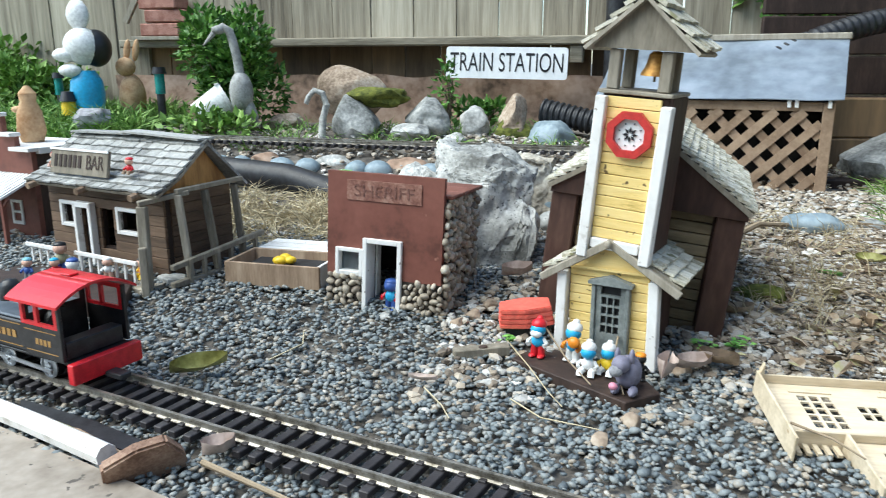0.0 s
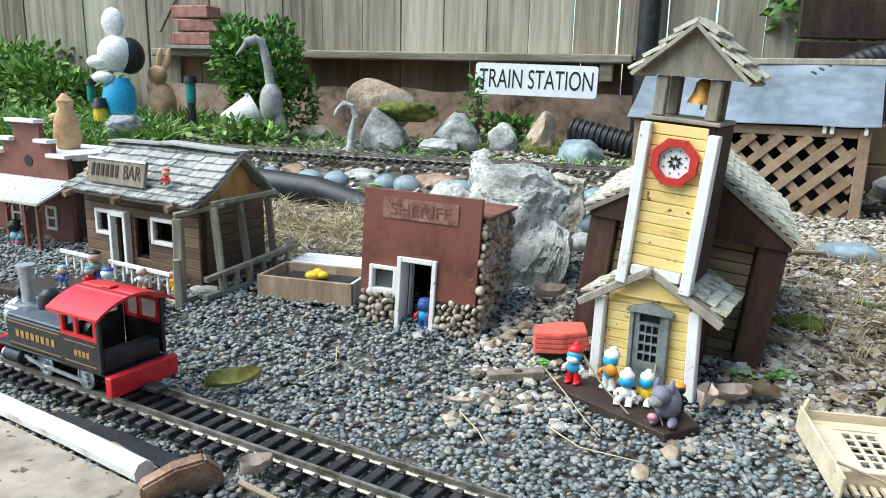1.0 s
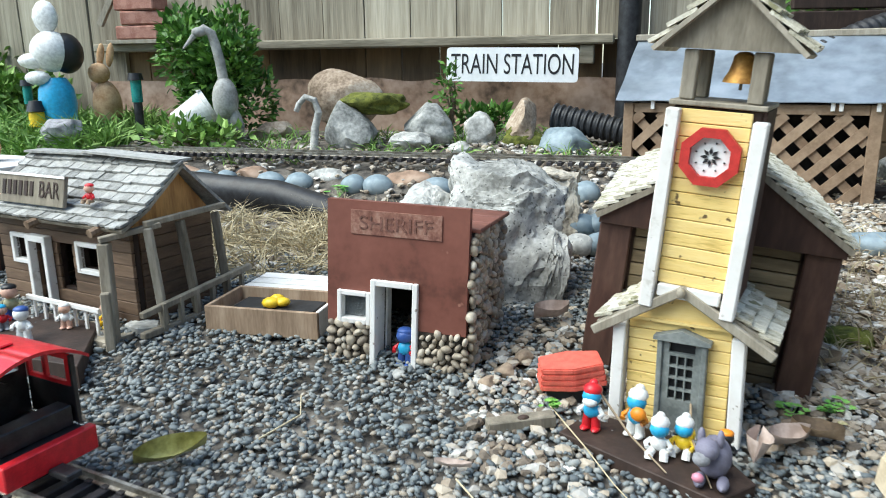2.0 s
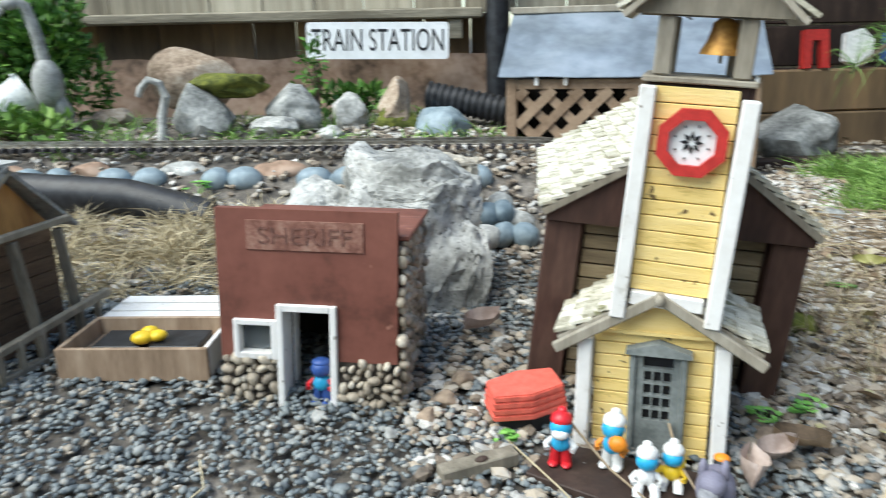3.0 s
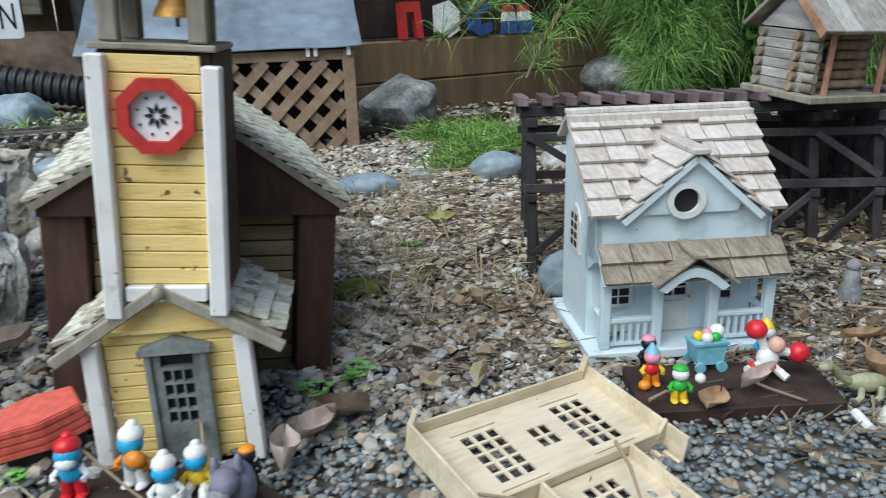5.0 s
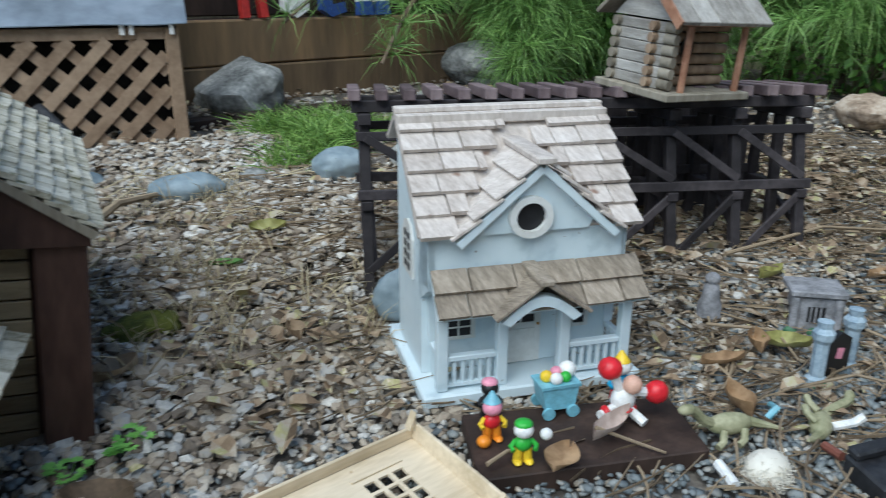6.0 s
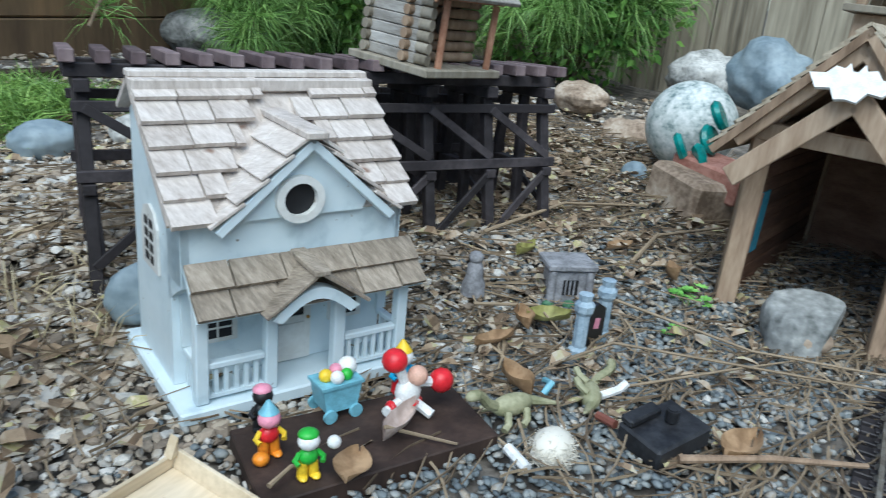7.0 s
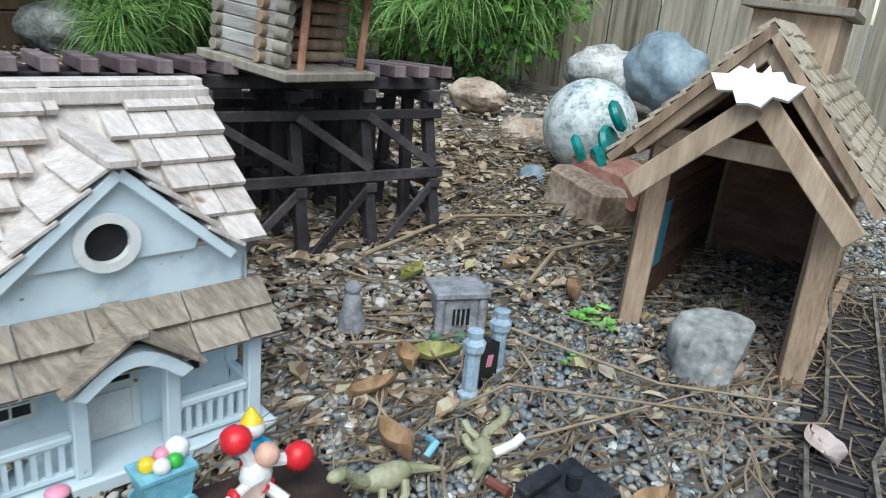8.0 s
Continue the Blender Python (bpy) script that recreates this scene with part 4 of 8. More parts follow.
# ---- bar ----
def bar():
    root = empty("bar_building", pose(-0.55, 1.196, 0.035, 0, 0, -24), "brown plank saloon with grey shake roof and white window frames", "model building")
    w, dep, wall, ridge = 0.27, 0.13, 0.128, 0.2
    # wall planks round the openings
    holes = [(0.036, 0.072, 0.066, 0.096), (0.081, 0.11, 0.0, 0.095), (0.125, 0.155, 0.035, 0.095), (0.172, 0.216, 0.066, 0.096)]
    part("core", holed(0.0, w, 0.003, 0.01, 0.0, wall, holes), DARKBROWN, root)
    for k in range(8):
        z = k * 0.016
        xs = [0.0] + sorted(v for h in holes if h[2] < z + 0.008 < h[3] for v in h[:2]) + [w]
        for a, b in zip(xs[::2], xs[1::2]):
            if b - a > 0.003:
                part("plank", box(a, b, -0.002, 0.0028, z, z + 0.0154, 0.0008), LOGBROWN, root)
    for x, s in ((0.0, -1), (w, 1)):
        for k in range(8):
            z = k * 0.016
            part("plank", box(x - 0.002, x + 0.002, 0.0105, dep, z, z + 0.0154, 0.0008), LOGBROWN, root)
        # The right gable's orange puts warm light into the wood colour.
        part("gable", prism([(0, wall), (dep, wall), (dep * 0.55, ridge - 0.006)], -0.003, 0.003, m=Matrix.Translation((x, 0, 0)) @ Matrix.Rotation(radians(90), 4, "Z")), WARMLITWOOD if s > 0 else LOGBROWN, root)
    part("back_wall", box(0.0025, w - 0.0025, dep - 0.006, dep, 0, wall), LOGBROWN, root)
    part("ceiling_board", box(0.0025, w - 0.0025, 0.0105, dep - 0.0065, wall - 0.006, wall - 0.001), DARK, root)
    part("floor_board", box(0.0025, w - 0.0025, 0.0105, dep - 0.0065, 0.0, 0.004), DARK, root)
    # frames
    for a, b, c, d in holes[:1] + holes[3:]:
        fr = empty("window", Matrix.Identity(4), "", "")
        fr.parent = root
        t = 0.006
        part("window_frame", box(a - t, a, -0.006, 0.003, c - t, d + t, 0.0007), WHITEWOOD, fr)
        part("window_frame", box(b, b + t, -0.006, 0.003, c - t, d + t, 0.0007), WHITEWOOD, fr)
        part("window_frame", box(a, b, -0.006, 0.003, d, d + t, 0.0007), WHITEWOOD, fr)
        part("window_frame", box(a, b, -0.006, 0.003, c - t, c, 0.0007), WHITEWOOD, fr)
    for a, b, c, d in ((0.0745, 0.0815, 0.0, 0.102), (0.1095, 0.1165, 0.0, 0.102), (0.0746, 0.1164, 0.0955, 0.104)):
        part("door_frame", box(a, b, -0.014, -0.0025, c, d, 0.0008), WHITEWOOD, root)
    part("door_leaf", box(0.083, 0.108, 0.011, 0.014, 0.005, 0.09, 0.0006), LOGBROWN, root)
    # veranda pickets
    for x0, x1 in ((0.0, 0.074), (0.122, 0.262)):
        rail = part("picket_rail", box(x0, x1, -0.052, -0.048, 0.032, 0.038, 0.0006), WHITEWOOD, root)
        k = x0 + 0.006
        while k < x1:
            part("picket", box(k, k + 0.0045, -0.0475, -0.0445, 0.0, 0.0335, 0.0005), WHITEWOOD, rail)
            k += 0.02
    part("veranda_floor", box(-0.01, 0.28, -0.06, -0.0025, -0.006, 0.001), GREYWOOD, root)
    # posts at the right-hand end
    part("post", beam((0.275, -0.045, -0.01), (0.272, -0.04, 0.118), 0.014, 0.013, 0.0015), GREYWOOD, root)
    part("post", beam((0.284, -0.056, -0.01), (0.282, -0.054, 0.062), 0.011, 0.01, 0.0012), GREYWOOD, root)
    for y, lean in ((0.01, 0.0), (0.06, -0.006), (0.12, 0.0)):
        part("post", beam((0.305 - lean, y, -0.01), (0.296, y - 0.006, 0.13), 0.01, 0.01, 0.0012), GREYWOOD, root)
    part("side_beam", beam((0.27, -0.045, 0.122), (0.3, 0.02, 0.132), 0.01, 0.007, 0.001), GREYWOOD, root)
    part("side_beam", beam((0.296, 0.0, 0.135), (0.298, 0.13, 0.138), 0.008, 0.007, 0.001), GREYWOOD, root)
    part("yard_rail", beam((0.31, -0.03, 0.03), (0.318, 0.15, 0.05), 0.008, 0.008, 0.001), GREYWOOD, root)
    part("yard_rail", beam((0.308, -0.03, 0.004), (0.318, 0.15, 0.008), 0.01, 0.008, 0.001), GREYWOOD, root)
    for k in range(6):
        y = 0.0 + k * 0.027
        part("yard_picket", beam((0.313, y, 0.0), (0.315, y, 0.038 + 0.002 * k), 0.005, 0.006), GREYWOOD, root)
    # roof: a shallow porch pitch and a steeper upper pitch
    e = (-0.012, -0.03, wall + 0.004)
    m1 = slope(e, (w + 0.022, -0.03, wall + 0.004), (-0.012, 0.014, wall + 0.026))
    part("porch_roof", box(0, w + 0.034, 0, 0.049, -0.004, 0, m=m1), GREYWOOD, root)
    shingles(root, m1, w + 0.034, 0.049, 0.015, 0.017, SLATESHAKE, thick=0.0026, seed=60, jag=0.3)
    m2 = slope((-0.012, 0.012, wall + 0.026), (w + 0.022, 0.012, wall + 0.026), (-0.012, dep * 0.55, ridge))
    run = math.hypot(dep * 0.55 - 0.012, ridge - wall - 0.026)
    part("roof", box(0, w + 0.034, 0, run, -0.004, 0, m=m2), GREYWOOD, root)
    shingles(root, m2, w + 0.034, run, 0.0155, 0.018, SLATESHAKE, thick=0.0028, seed=61, jag=0.3)
    m3 = slope((w + 0.022, dep + 0.02, wall), (-0.012, dep + 0.02, wall), (w + 0.022, dep * 0.55, ridge))
    part("back_roof", box(0, w + 0.034, 0, math.hypot(dep * 0.45 + 0.02, ridge - wall), -0.004, 0, m=m3), SLATESHAKE, root)
    part("ridge_slab", beam((-0.01, dep * 0.55, ridge + 0.004), (0.14, dep * 0.55, ridge + 0.006), 0.03, 0.003), SLATESHAKE, root)
    part("ridge_slab", beam((0.12, dep * 0.55, ridge + 0.009), (w + 0.02, dep * 0.55, ridge + 0.004), 0.034, 0.003), SLATESHAKE, root)
    for x in (0.01, 0.13, 0.25):
        part("rafter_end", tube([(x, -0.042, wall - 0.001), (x, 0.0, wall + 0.008)], 0.0055, seg=8), BARKWOOD, root)
    # sign
    sg = empty("bar_sign", pose(0.105, -0.012, wall + 0.039, -12, 0, 0), "", "")
    sg.parent = root
    tagged(sg, "weathered grey name board with dark lettering")
    part("board", box(-0.068, 0.068, -0.003, 0.003, -0.02, 0.02, 0.0008), GREYWOOD, sg)
    part("trim", box(-0.069, 0.069, -0.0045, -0.0032, 0.0165, 0.02), WHITEWOOD, sg)
    for k in range(6):
        x = -0.057 + k * 0.0115
        part("letter_mark", box(x, x + 0.0068, -0.0042, -0.0031, -0.009, 0.01), DARKBROWN, sg)
    lettering("BAR", 0.04, 0.021, 0.0008, DARKBROWN, sg, pose(0.04, -0.0036, 0.001))
    return root


bar()


# ---- false-front hotel ----
def hotel():
    root = empty("false_front_house", pose(-0.83, 1.375, 0.032, 0, 0, -20), "red-brown western false-front house with white ledges and white porch roof", "model building")
    pts = [(-0.03, 0.0), (0.19, 0.0), (0.19, 0.165), (0.15, 0.165), (0.15, 0.19), (0.12, 0.19), (0.12, 0.225), (0.045, 0.225), (0.045, 0.19), (0.01, 0.19), (0.01, 0.165), (-0.03, 0.165)]
    part("front_wall", prism(pts, 0, 0.01), REDBROWN, root)
    part("side_wall", box(0.18, 0.19, 0.0105, 0.15, 0, 0.16), DARKBROWN, root)
    part("side_wall", box(-0.03, -0.02, 0.0105, 0.15, 0, 0.16), DARKBROWN, root)
    part("flat_roof", box(-0.035, 0.2, 0.0105, 0.155, 0.1605, 0.172, 0.001), WHITEWOOD, root)
    for a, b, z in ((0.146, 0.2, 0.1655), (0.116, 0.155, 0.1905), (0.04, 0.125, 0.2255), (0.005, 0.049, 0.1905), (-0.04, 0.014, 0.1655)):
        part("ledge", box(a, b, -0.012, 0.0102, z, z + 0.007, 0.001), WHITEWOOD, root)
    part("round_vent", cyl((0.083, -0.0012, 0.155), (0.083, 0.002, 0.155), 0.011, seg=20), INK, root)
    m = slope((-0.04, -0.075, 0.094), (0.2, -0.075, 0.094), (-0.04, 0.0, 0.124))
    part("porch_roof", box(0, 0.24, 0, 0.08, -0.004, 0, m=m), WHITEWOOD, root)
    for k in range(24):
        part("batten", box(k * 0.01 + 0.001, k * 0.01 + 0.006, 0, 0.08, 0.0003, 0.002, m=m), WHITEWOOD, root)
    for x in (-0.02, 0.04, 0.1, 0.15, 0.185):
        part("porch_post", box(x, x + 0.007, -0.068, -0.061, 0, 0.09, 0.0006), REDBROWN, root)
        part("brace", beam((x + 0.0035, -0.064, 0.076), (x + 0.018, -0.064, 0.09), 0.004, 0.004), REDBROWN, root)
    part("porch_beam", box(-0.03, 0.195, -0.067, -0.062, 0.0905, 0.094), REDBROWN, root)
    part("porch_floor", box(-0.04, 0.2, -0.08, -0.0005, -0.006, 0.002), DARKBROWN, root)
    for x in (0.02, 0.12):
        part("window_frame", holed(x, x + 0.03, -0.003, -0.0005, 0.03, 0.075, [(x + 0.005, x + 0.025, 0.036, 0.051), (x + 0.005, x + 0.025, 0.055, 0.07)]), WHITEWOOD, root)
    part("door", box(0.068, 0.095, -0.0025, -0.0005, 0.003, 0.08), DARKBROWN, root)
    return root


hotel()


# ---- pale blue house ----
def blue_house():
    root = empty("cottage_birdhouse", pose(0.6818, 0.851, 0.0, 0.15, 0.2, -26.0) @ Matrix.Diagonal((1.048, 1.045, 0.981, 1)), "pale blue cottage birdhouse with cedar shingle roofs and a railed porch", "birdhouse")
    W, D, F = 0.193, 0.142, 0.044
    part("base", box(0.004, W, 0.003, D + 0.006, 0.0, 0.011, 0.0015), ICEBLUE, root)
    x0, x1, wz, rz, ry = 0.012, 0.178, 0.146, 0.226, 0.104
    part("upper_wall", box(x0, x1, 0.021, F + 0.006, 0.1, wz, 0.0006), ICEBLUE, root)
    part("front_wall", holed(x0, x1, F, F + 0.006, 0.0115, 0.0995, []), ICEBLUE, root)
    for x, a in ((x0 + 0.006, "l"), (x1, "r")):
        part("side_wall", prism([(F + 0.0065, 0.0115), (D - 0.012, 0.0115), (D - 0.012, rz - 0.02), (ry, rz - 0.004), (F + 0.0065, wz + 0.022), (0.021, wz + 0.001), (0.021, 0.1), (F + 0.0065, 0.08)], 0, 0.006, m=Matrix.Translation((x, 0, 0)) @ Matrix.Rotation(radians(90), 4, "Z")), ICEBLUE, root)
    part("back_wall", box(x0 + 0.0065, x1 - 0.0065, D - 0.018, D - 0.0125, 0.0115, rz - 0.024), ICEBLUE, root)
    # Black sheet stands in for the shade inside the cottage.
    part("inner_dark", box(x0 + 0.007, x1 - 0.007, F + 0.02, F + 0.022, 0.0115, wz - 0.002), INK, root)
    # main roof
    lo, hi = (0.004, 0.014, 0.1445), (W - 0.006, 0.014, 0.1445)
    m = slope(lo, hi, (0.004, ry, rz + 0.008))
    run = (Vector((0, 0.014, 0.1445)) - Vector((0, ry, rz + 0.008))).length
    part("roof", box(0, W - 0.01, 0.006, run, -0.004, 0, m=m), CEDAR, root)
    dz = 0.097
    shingles(root, m, W - 0.01, run, 0.0205, 0.037, CEDAR, thick=0.0036, seed=71, overlap=1.12, jag=0.45, ragged=0.2, clear=lambda y: (0.094 - max(0, 0.064 - 0.57 * y), 0.094 + max(0, 0.064 - 0.57 * y)))
    mb = slope((W - 0.006, D - 0.006, rz - 0.018), (0.004, D - 0.006, rz - 0.018), (W - 0.006, ry, rz + 0.008))
    part("back_roof", box(0, W - 0.01, 0, 0.04, -0.004, 0, m=mb), CEDAR, root)
    part("ridge_board", box(0.004, W - 0.006, ry - 0.006, ry + 0.006, rz + 0.007, rz + 0.0125, 0.001), CEDAR, root)
    part("ridge_board", box(0.004, W - 0.006, ry - 0.016, ry - 0.0065, rz - 0.002, rz + 0.0075, 0.001), CEDAR, root)
    # dormer gable
    gx, gw, gt, wx = 0.098, 0.058, 0.2, 0.0915
    holes = 24
    fr = bmesh.new()
    bmesh.ops.create_circle(fr, segments=holes, radius=0.0125, matrix=Matrix.Translation((wx, 0.0165, 0.16)) @ Matrix.Rotation(radians(90), 4, "X"))
    inner = fr.verts[:]
    outline = []
    for v in inner:
        d = Vector((v.co.x - wx, v.co.z - 0.16)).normalized()
        best = 1e9
        tri = [(gx - gw - 0.008, 0.1465), (gx + gw + 0.008, 0.1465), (gx, gt)]
        for i in range(3):
            a, b = Vector(tri[i]), Vector(tri[(i + 1) % 3])
            e = b - a
            den = d.x * e.y - d.y * e.x
            if abs(den) > 1e-9:
                c = a - Vector((wx, 0.16))
                t = (c.x * e.y - c.y * e.x) / den
                u = (c.x * d.y - c.y * d.x) / den
                if t > 0 and -1e-6 <= u <= 1 + 1e-6:
                    best = min(best, t)
        outline.append(fr.verts.new((wx + d.x * best, 0.0165, 0.16 + d.y * best)))
    for i in range(holes):
        j = (i + 1) % holes
        fr.faces.new((inner[i], inner[j], outline[j], outline[i]))
    r = bmesh.ops.extrude_face_region(fr, geom=fr.faces[:])
    for v in r["geom"]:
        if isinstance(v, bmesh.types.BMVert):
            v.co.y += 0.005
    part("dormer_wall", fr, ICEBLUE, root)
    # Black disc fills the round opening in place of its inner shade.
    part("dormer_back", cyl((wx, 0.0168, 0.16), (wx, 0.0176, 0.16), 0.01245, seg=24), INK, root)
    ringm = bmesh.new()
    for k in range(24):
        a0, a1 = radians(15 * k), radians(15 * (k + 1))
        o, i = 0.0178, 0.0122
        prism([(wx + o * math.cos(a0), 0.16 + o * math.sin(a0)), (wx + o * math.cos(a1), 0.16 + o * math.sin(a1)), (wx + i * math.cos(a1), 0.16 + i * math.sin(a1)), (wx + i * math.cos(a0), 0.16 + i * math.sin(a0))], 0.0115, 0.0164, ringm)
    part("round_window_frame", ringm, OFFWHITE, root, "round white window ring")
    for s in (-1, 1):
        part("barge_board", beam((gx + s * (gw + 0.007), 0.0125, 0.141), (gx, 0.0125, gt + 0.0015), 0.009, 0.0065, 0.0006), ICEBLUE, root)
        f0 = Vector((gx + s * (gw + 0.009), 0.006, 0.1435))
        t0 = Vector((gx, 0.006, gt + 0.007))
        m = slope(f0, f0 + Vector((0, 1, 0)), t0) if s > 0 else slope(f0 + Vector((0, 0.09, 0)), f0, t0 + Vector((0, 0.09, 0)))
        rl = (t0 - f0).length
        # each course of the dormer roof ends where it meets the main roof
        me = CEDAR
        for k in range(4):
            y0, y1 = k * rl / 4, (k + 1) * rl / 4 + 0.003
            z0 = f0.z + (t0.z - f0.z) * (k + 0.5) / 4
            depth = max(0.006, (z0 - 0.1445) * 1.22) + 0.009
            d = depth + 0.006
            a, b = (0, d) if s > 0 else (0.09 - d, 0.09)
            cut = (a + b) / 2
            for c0, c1 in ((a, cut - 0.0004), (cut + 0.0004, b)):
                if c1 - c0 > 0.003:
                    part("shingle", box(c0, c1, 0, y1 - y0 + 0.002, 0, 0.0026, 0.0004, m=m @ Matrix.Translation((0, y0 - 0.001, 0.0045)) @ Matrix.Rotation(-0.16, 4, "X")), me, root)
    part("dormer_ridge", beam((gx, 0.002, gt + 0.0085), (gx, 0.085, gt + 0.0105), 0.016, 0.006, 0.0012), CEDAR, root)
    # porch
    pz = 0.078
    pm = slope((0.0135, -0.004, 0.084), (W - 0.006, -0.004, 0.084), (0.0135, 0.0205, 0.116))
    pr = math.hypot(0.0245, 0.032)
    part("porch_roof", box(0, W - 0.0195, 0, pr, -0.0035, 0, m=pm), ICEBLUE, root)
    shingles(root, pm, W - 0.0195, pr, 0.0201, 0.046, GREYCEDAR, thick=0.003, seed=81, overlap=1.05, jag=0.4, ragged=0.2)
    for x in (0.021, 0.0705, 0.124, 0.1785):
        part("porch_post", box(x - 0.0045, x + 0.0045, 0.0085, 0.0175, 0.0115, 0.0855, 0.0008), ICEBLUE, root)
    part("porch_beam", box(0.0257, 0.0658, 0.009, 0.017, 0.0795, 0.0858), ICEBLUE, root)
    part("porch_beam", box(0.1287, 0.1738, 0.009, 0.017, 0.0795, 0.0858), ICEBLUE, root)
    for a, b in ((0.0257, 0.0658), (0.1287, 0.1738)):
        part("hand_rail", box(a, b, 0.0095, 0.0165, 0.0385, 0.0435, 0.0008), ICEBLUE, root)
        part("low_rail", box(a, b, 0.0105, 0.0155, 0.0145, 0.0175), ICEBLUE, root)
        k = a + 0.004
        while k < b - 0.003:
            part("baluster", box(k, k + 0.003, 0.0115, 0.0145, 0.0176, 0.0384), ICEBLUE, root)
            k += 0.0072
    for x in (0.0212, 0.1783):
        part("hand_rail", box(x - 0.003, x + 0.003, 0.0178, F - 0.0005, 0.0385, 0.0435, 0.0008), ICEBLUE, root)
        for k in range(3):
            y = 0.022 + k * 0.0075
            part("baluster", box(x - 0.0015, x + 0.0015, y, y + 0.003, 0.0115, 0.0384), ICEBLUE, root)
        part("corner_board", box(x - 0.004, x + 0.004, F - 0.004, F - 0.0005, 0.044, 0.0995), ICEBLUE, root)
    # entrance arch
    arch_pts = [(0.061 + 0.066 * i / 12, 0.081 + 0.02 * math.sin(math.pi * i / 12)) for i in range(13)]
    arch_in = [(0.068 + 0.052 * i / 12, 0.077 + 0.015 * math.sin(math.pi * i / 12)) for i in range(13)]
    own = prism(arch_pts + arch_in[::-1], -0.013, -0.003)
    part("entrance_arch", own, ICEBLUE, root)
    for s in (-1, 1):
        x = 0.094 + s * 0.038
        m = slope((x, -0.018, 0.084), (x, 0.02, 0.084), (0.094, -0.018, 0.112)) if s > 0 else slope((x, 0.02, 0.084), (x, -0.018, 0.084), (0.094, 0.02, 0.112))
        part("entrance_roof", box(0, 0.038, 0, 0.047, 0, 0.0028, 0.0005, m=m), GREYCEDAR, root)
    part("entrance_ridge", beam((0.094, -0.02, 0.1145), (0.094, 0.026, 0.117), 0.012, 0.005, 0.001), GREYCEDAR, root)
    # door and windows
    door = empty("door", Matrix.Identity(4), "", "")
    door.parent = root
    part("door_leaf", holed(0.08, 0.1155, F - 0.003, F - 0.0002, 0.0125, 0.078, [(0.085 + 0.0135 * i, 0.0965 + 0.0135 * i, 0.0515 + 0.0095 * k, 0.0593 + 0.0095 * k) for i in range(2) for k in range(2)]), OFFWHITE, door)
    part("pane", box(0.084, 0.1115, F - 0.0018, F - 0.0014, 0.0505, 0.0695), INK, door)
    part("door_panel", box(0.0855, 0.11, F - 0.0042, F - 0.0032, 0.018, 0.046, 0.0004), OFFWHITE, door)
    part("door_knob", ball((0.1125, F - 0.005, 0.05), 0.0014), GOLD, door)
    for a in (0.029, 0.131):
        win = empty("window", Matrix.Identity(4), "", "")
        win.parent = root
        part("window_frame", holed(a, a + 0.0285, F - 0.0028, F - 0.0002, 0.042, 0.0655, [(a + 0.0035 + 0.0112 * i, a + 0.0135 + 0.0112 * i, 0.045 + 0.0092 * k, 0.053 + 0.0092 * k) for i in range(2) for k in range(2)]), OFFWHITE, win)
        part("pane", box(a + 0.003, a + 0.0255, F - 0.0018, F - 0.0014, 0.0445, 0.063), INK, win)
    # side window
    win = empty("window", Matrix.Identity(4), "", "")
    win.parent = root
    mw = Matrix.Translation((x0 - 0.0002, 0, 0)) @ Matrix.Rotation(radians(90), 4, "Z")
    part("window_frame", prism([(0.066, 0.092), (0.104, 0.092), (0.104, 0.128), (0.097, 0.139), (0.085, 0.143), (0.073, 0.139), (0.066, 0.128)], 0, 0.002, m=mw), OFFWHITE, win)
    for k in range(4):
        for i in range(2):
            part("pane", box(0.075 + 0.012 * i, 0.083 + 0.012 * i, 0.002, 0.0024, 0.097 + 0.0095 * k, 0.1035 + 0.0095 * k, m=mw), INK, win)
    return root


blue_house()


# ---- display boards ----
def board(name, pts, z0, z1, label):
    return flat_poly(name, pts, z0, z1, DARKBROWN, label, "board", bev=0.001)


board("display_board", [(0.205, 0.885), (0.322, 0.775), (0.362, 0.802), (0.345, 0.86), (0.24, 0.93)], -0.004, 0.011, "dark stained board set with figurines before the church")
board("display_board", [(0.645, 0.742), (0.797, 0.658), (0.84, 0.722), (0.692, 0.812)], -0.004, 0.013, "dark stained board set with figurines before the cottage")
board("display_board", [(-0.6, 1.03), (-0.305, 0.945), (-0.355, 1.08), (-0.55, 1.16)], 0.01, 0.042, "dark stained board set with figurines before the saloon")


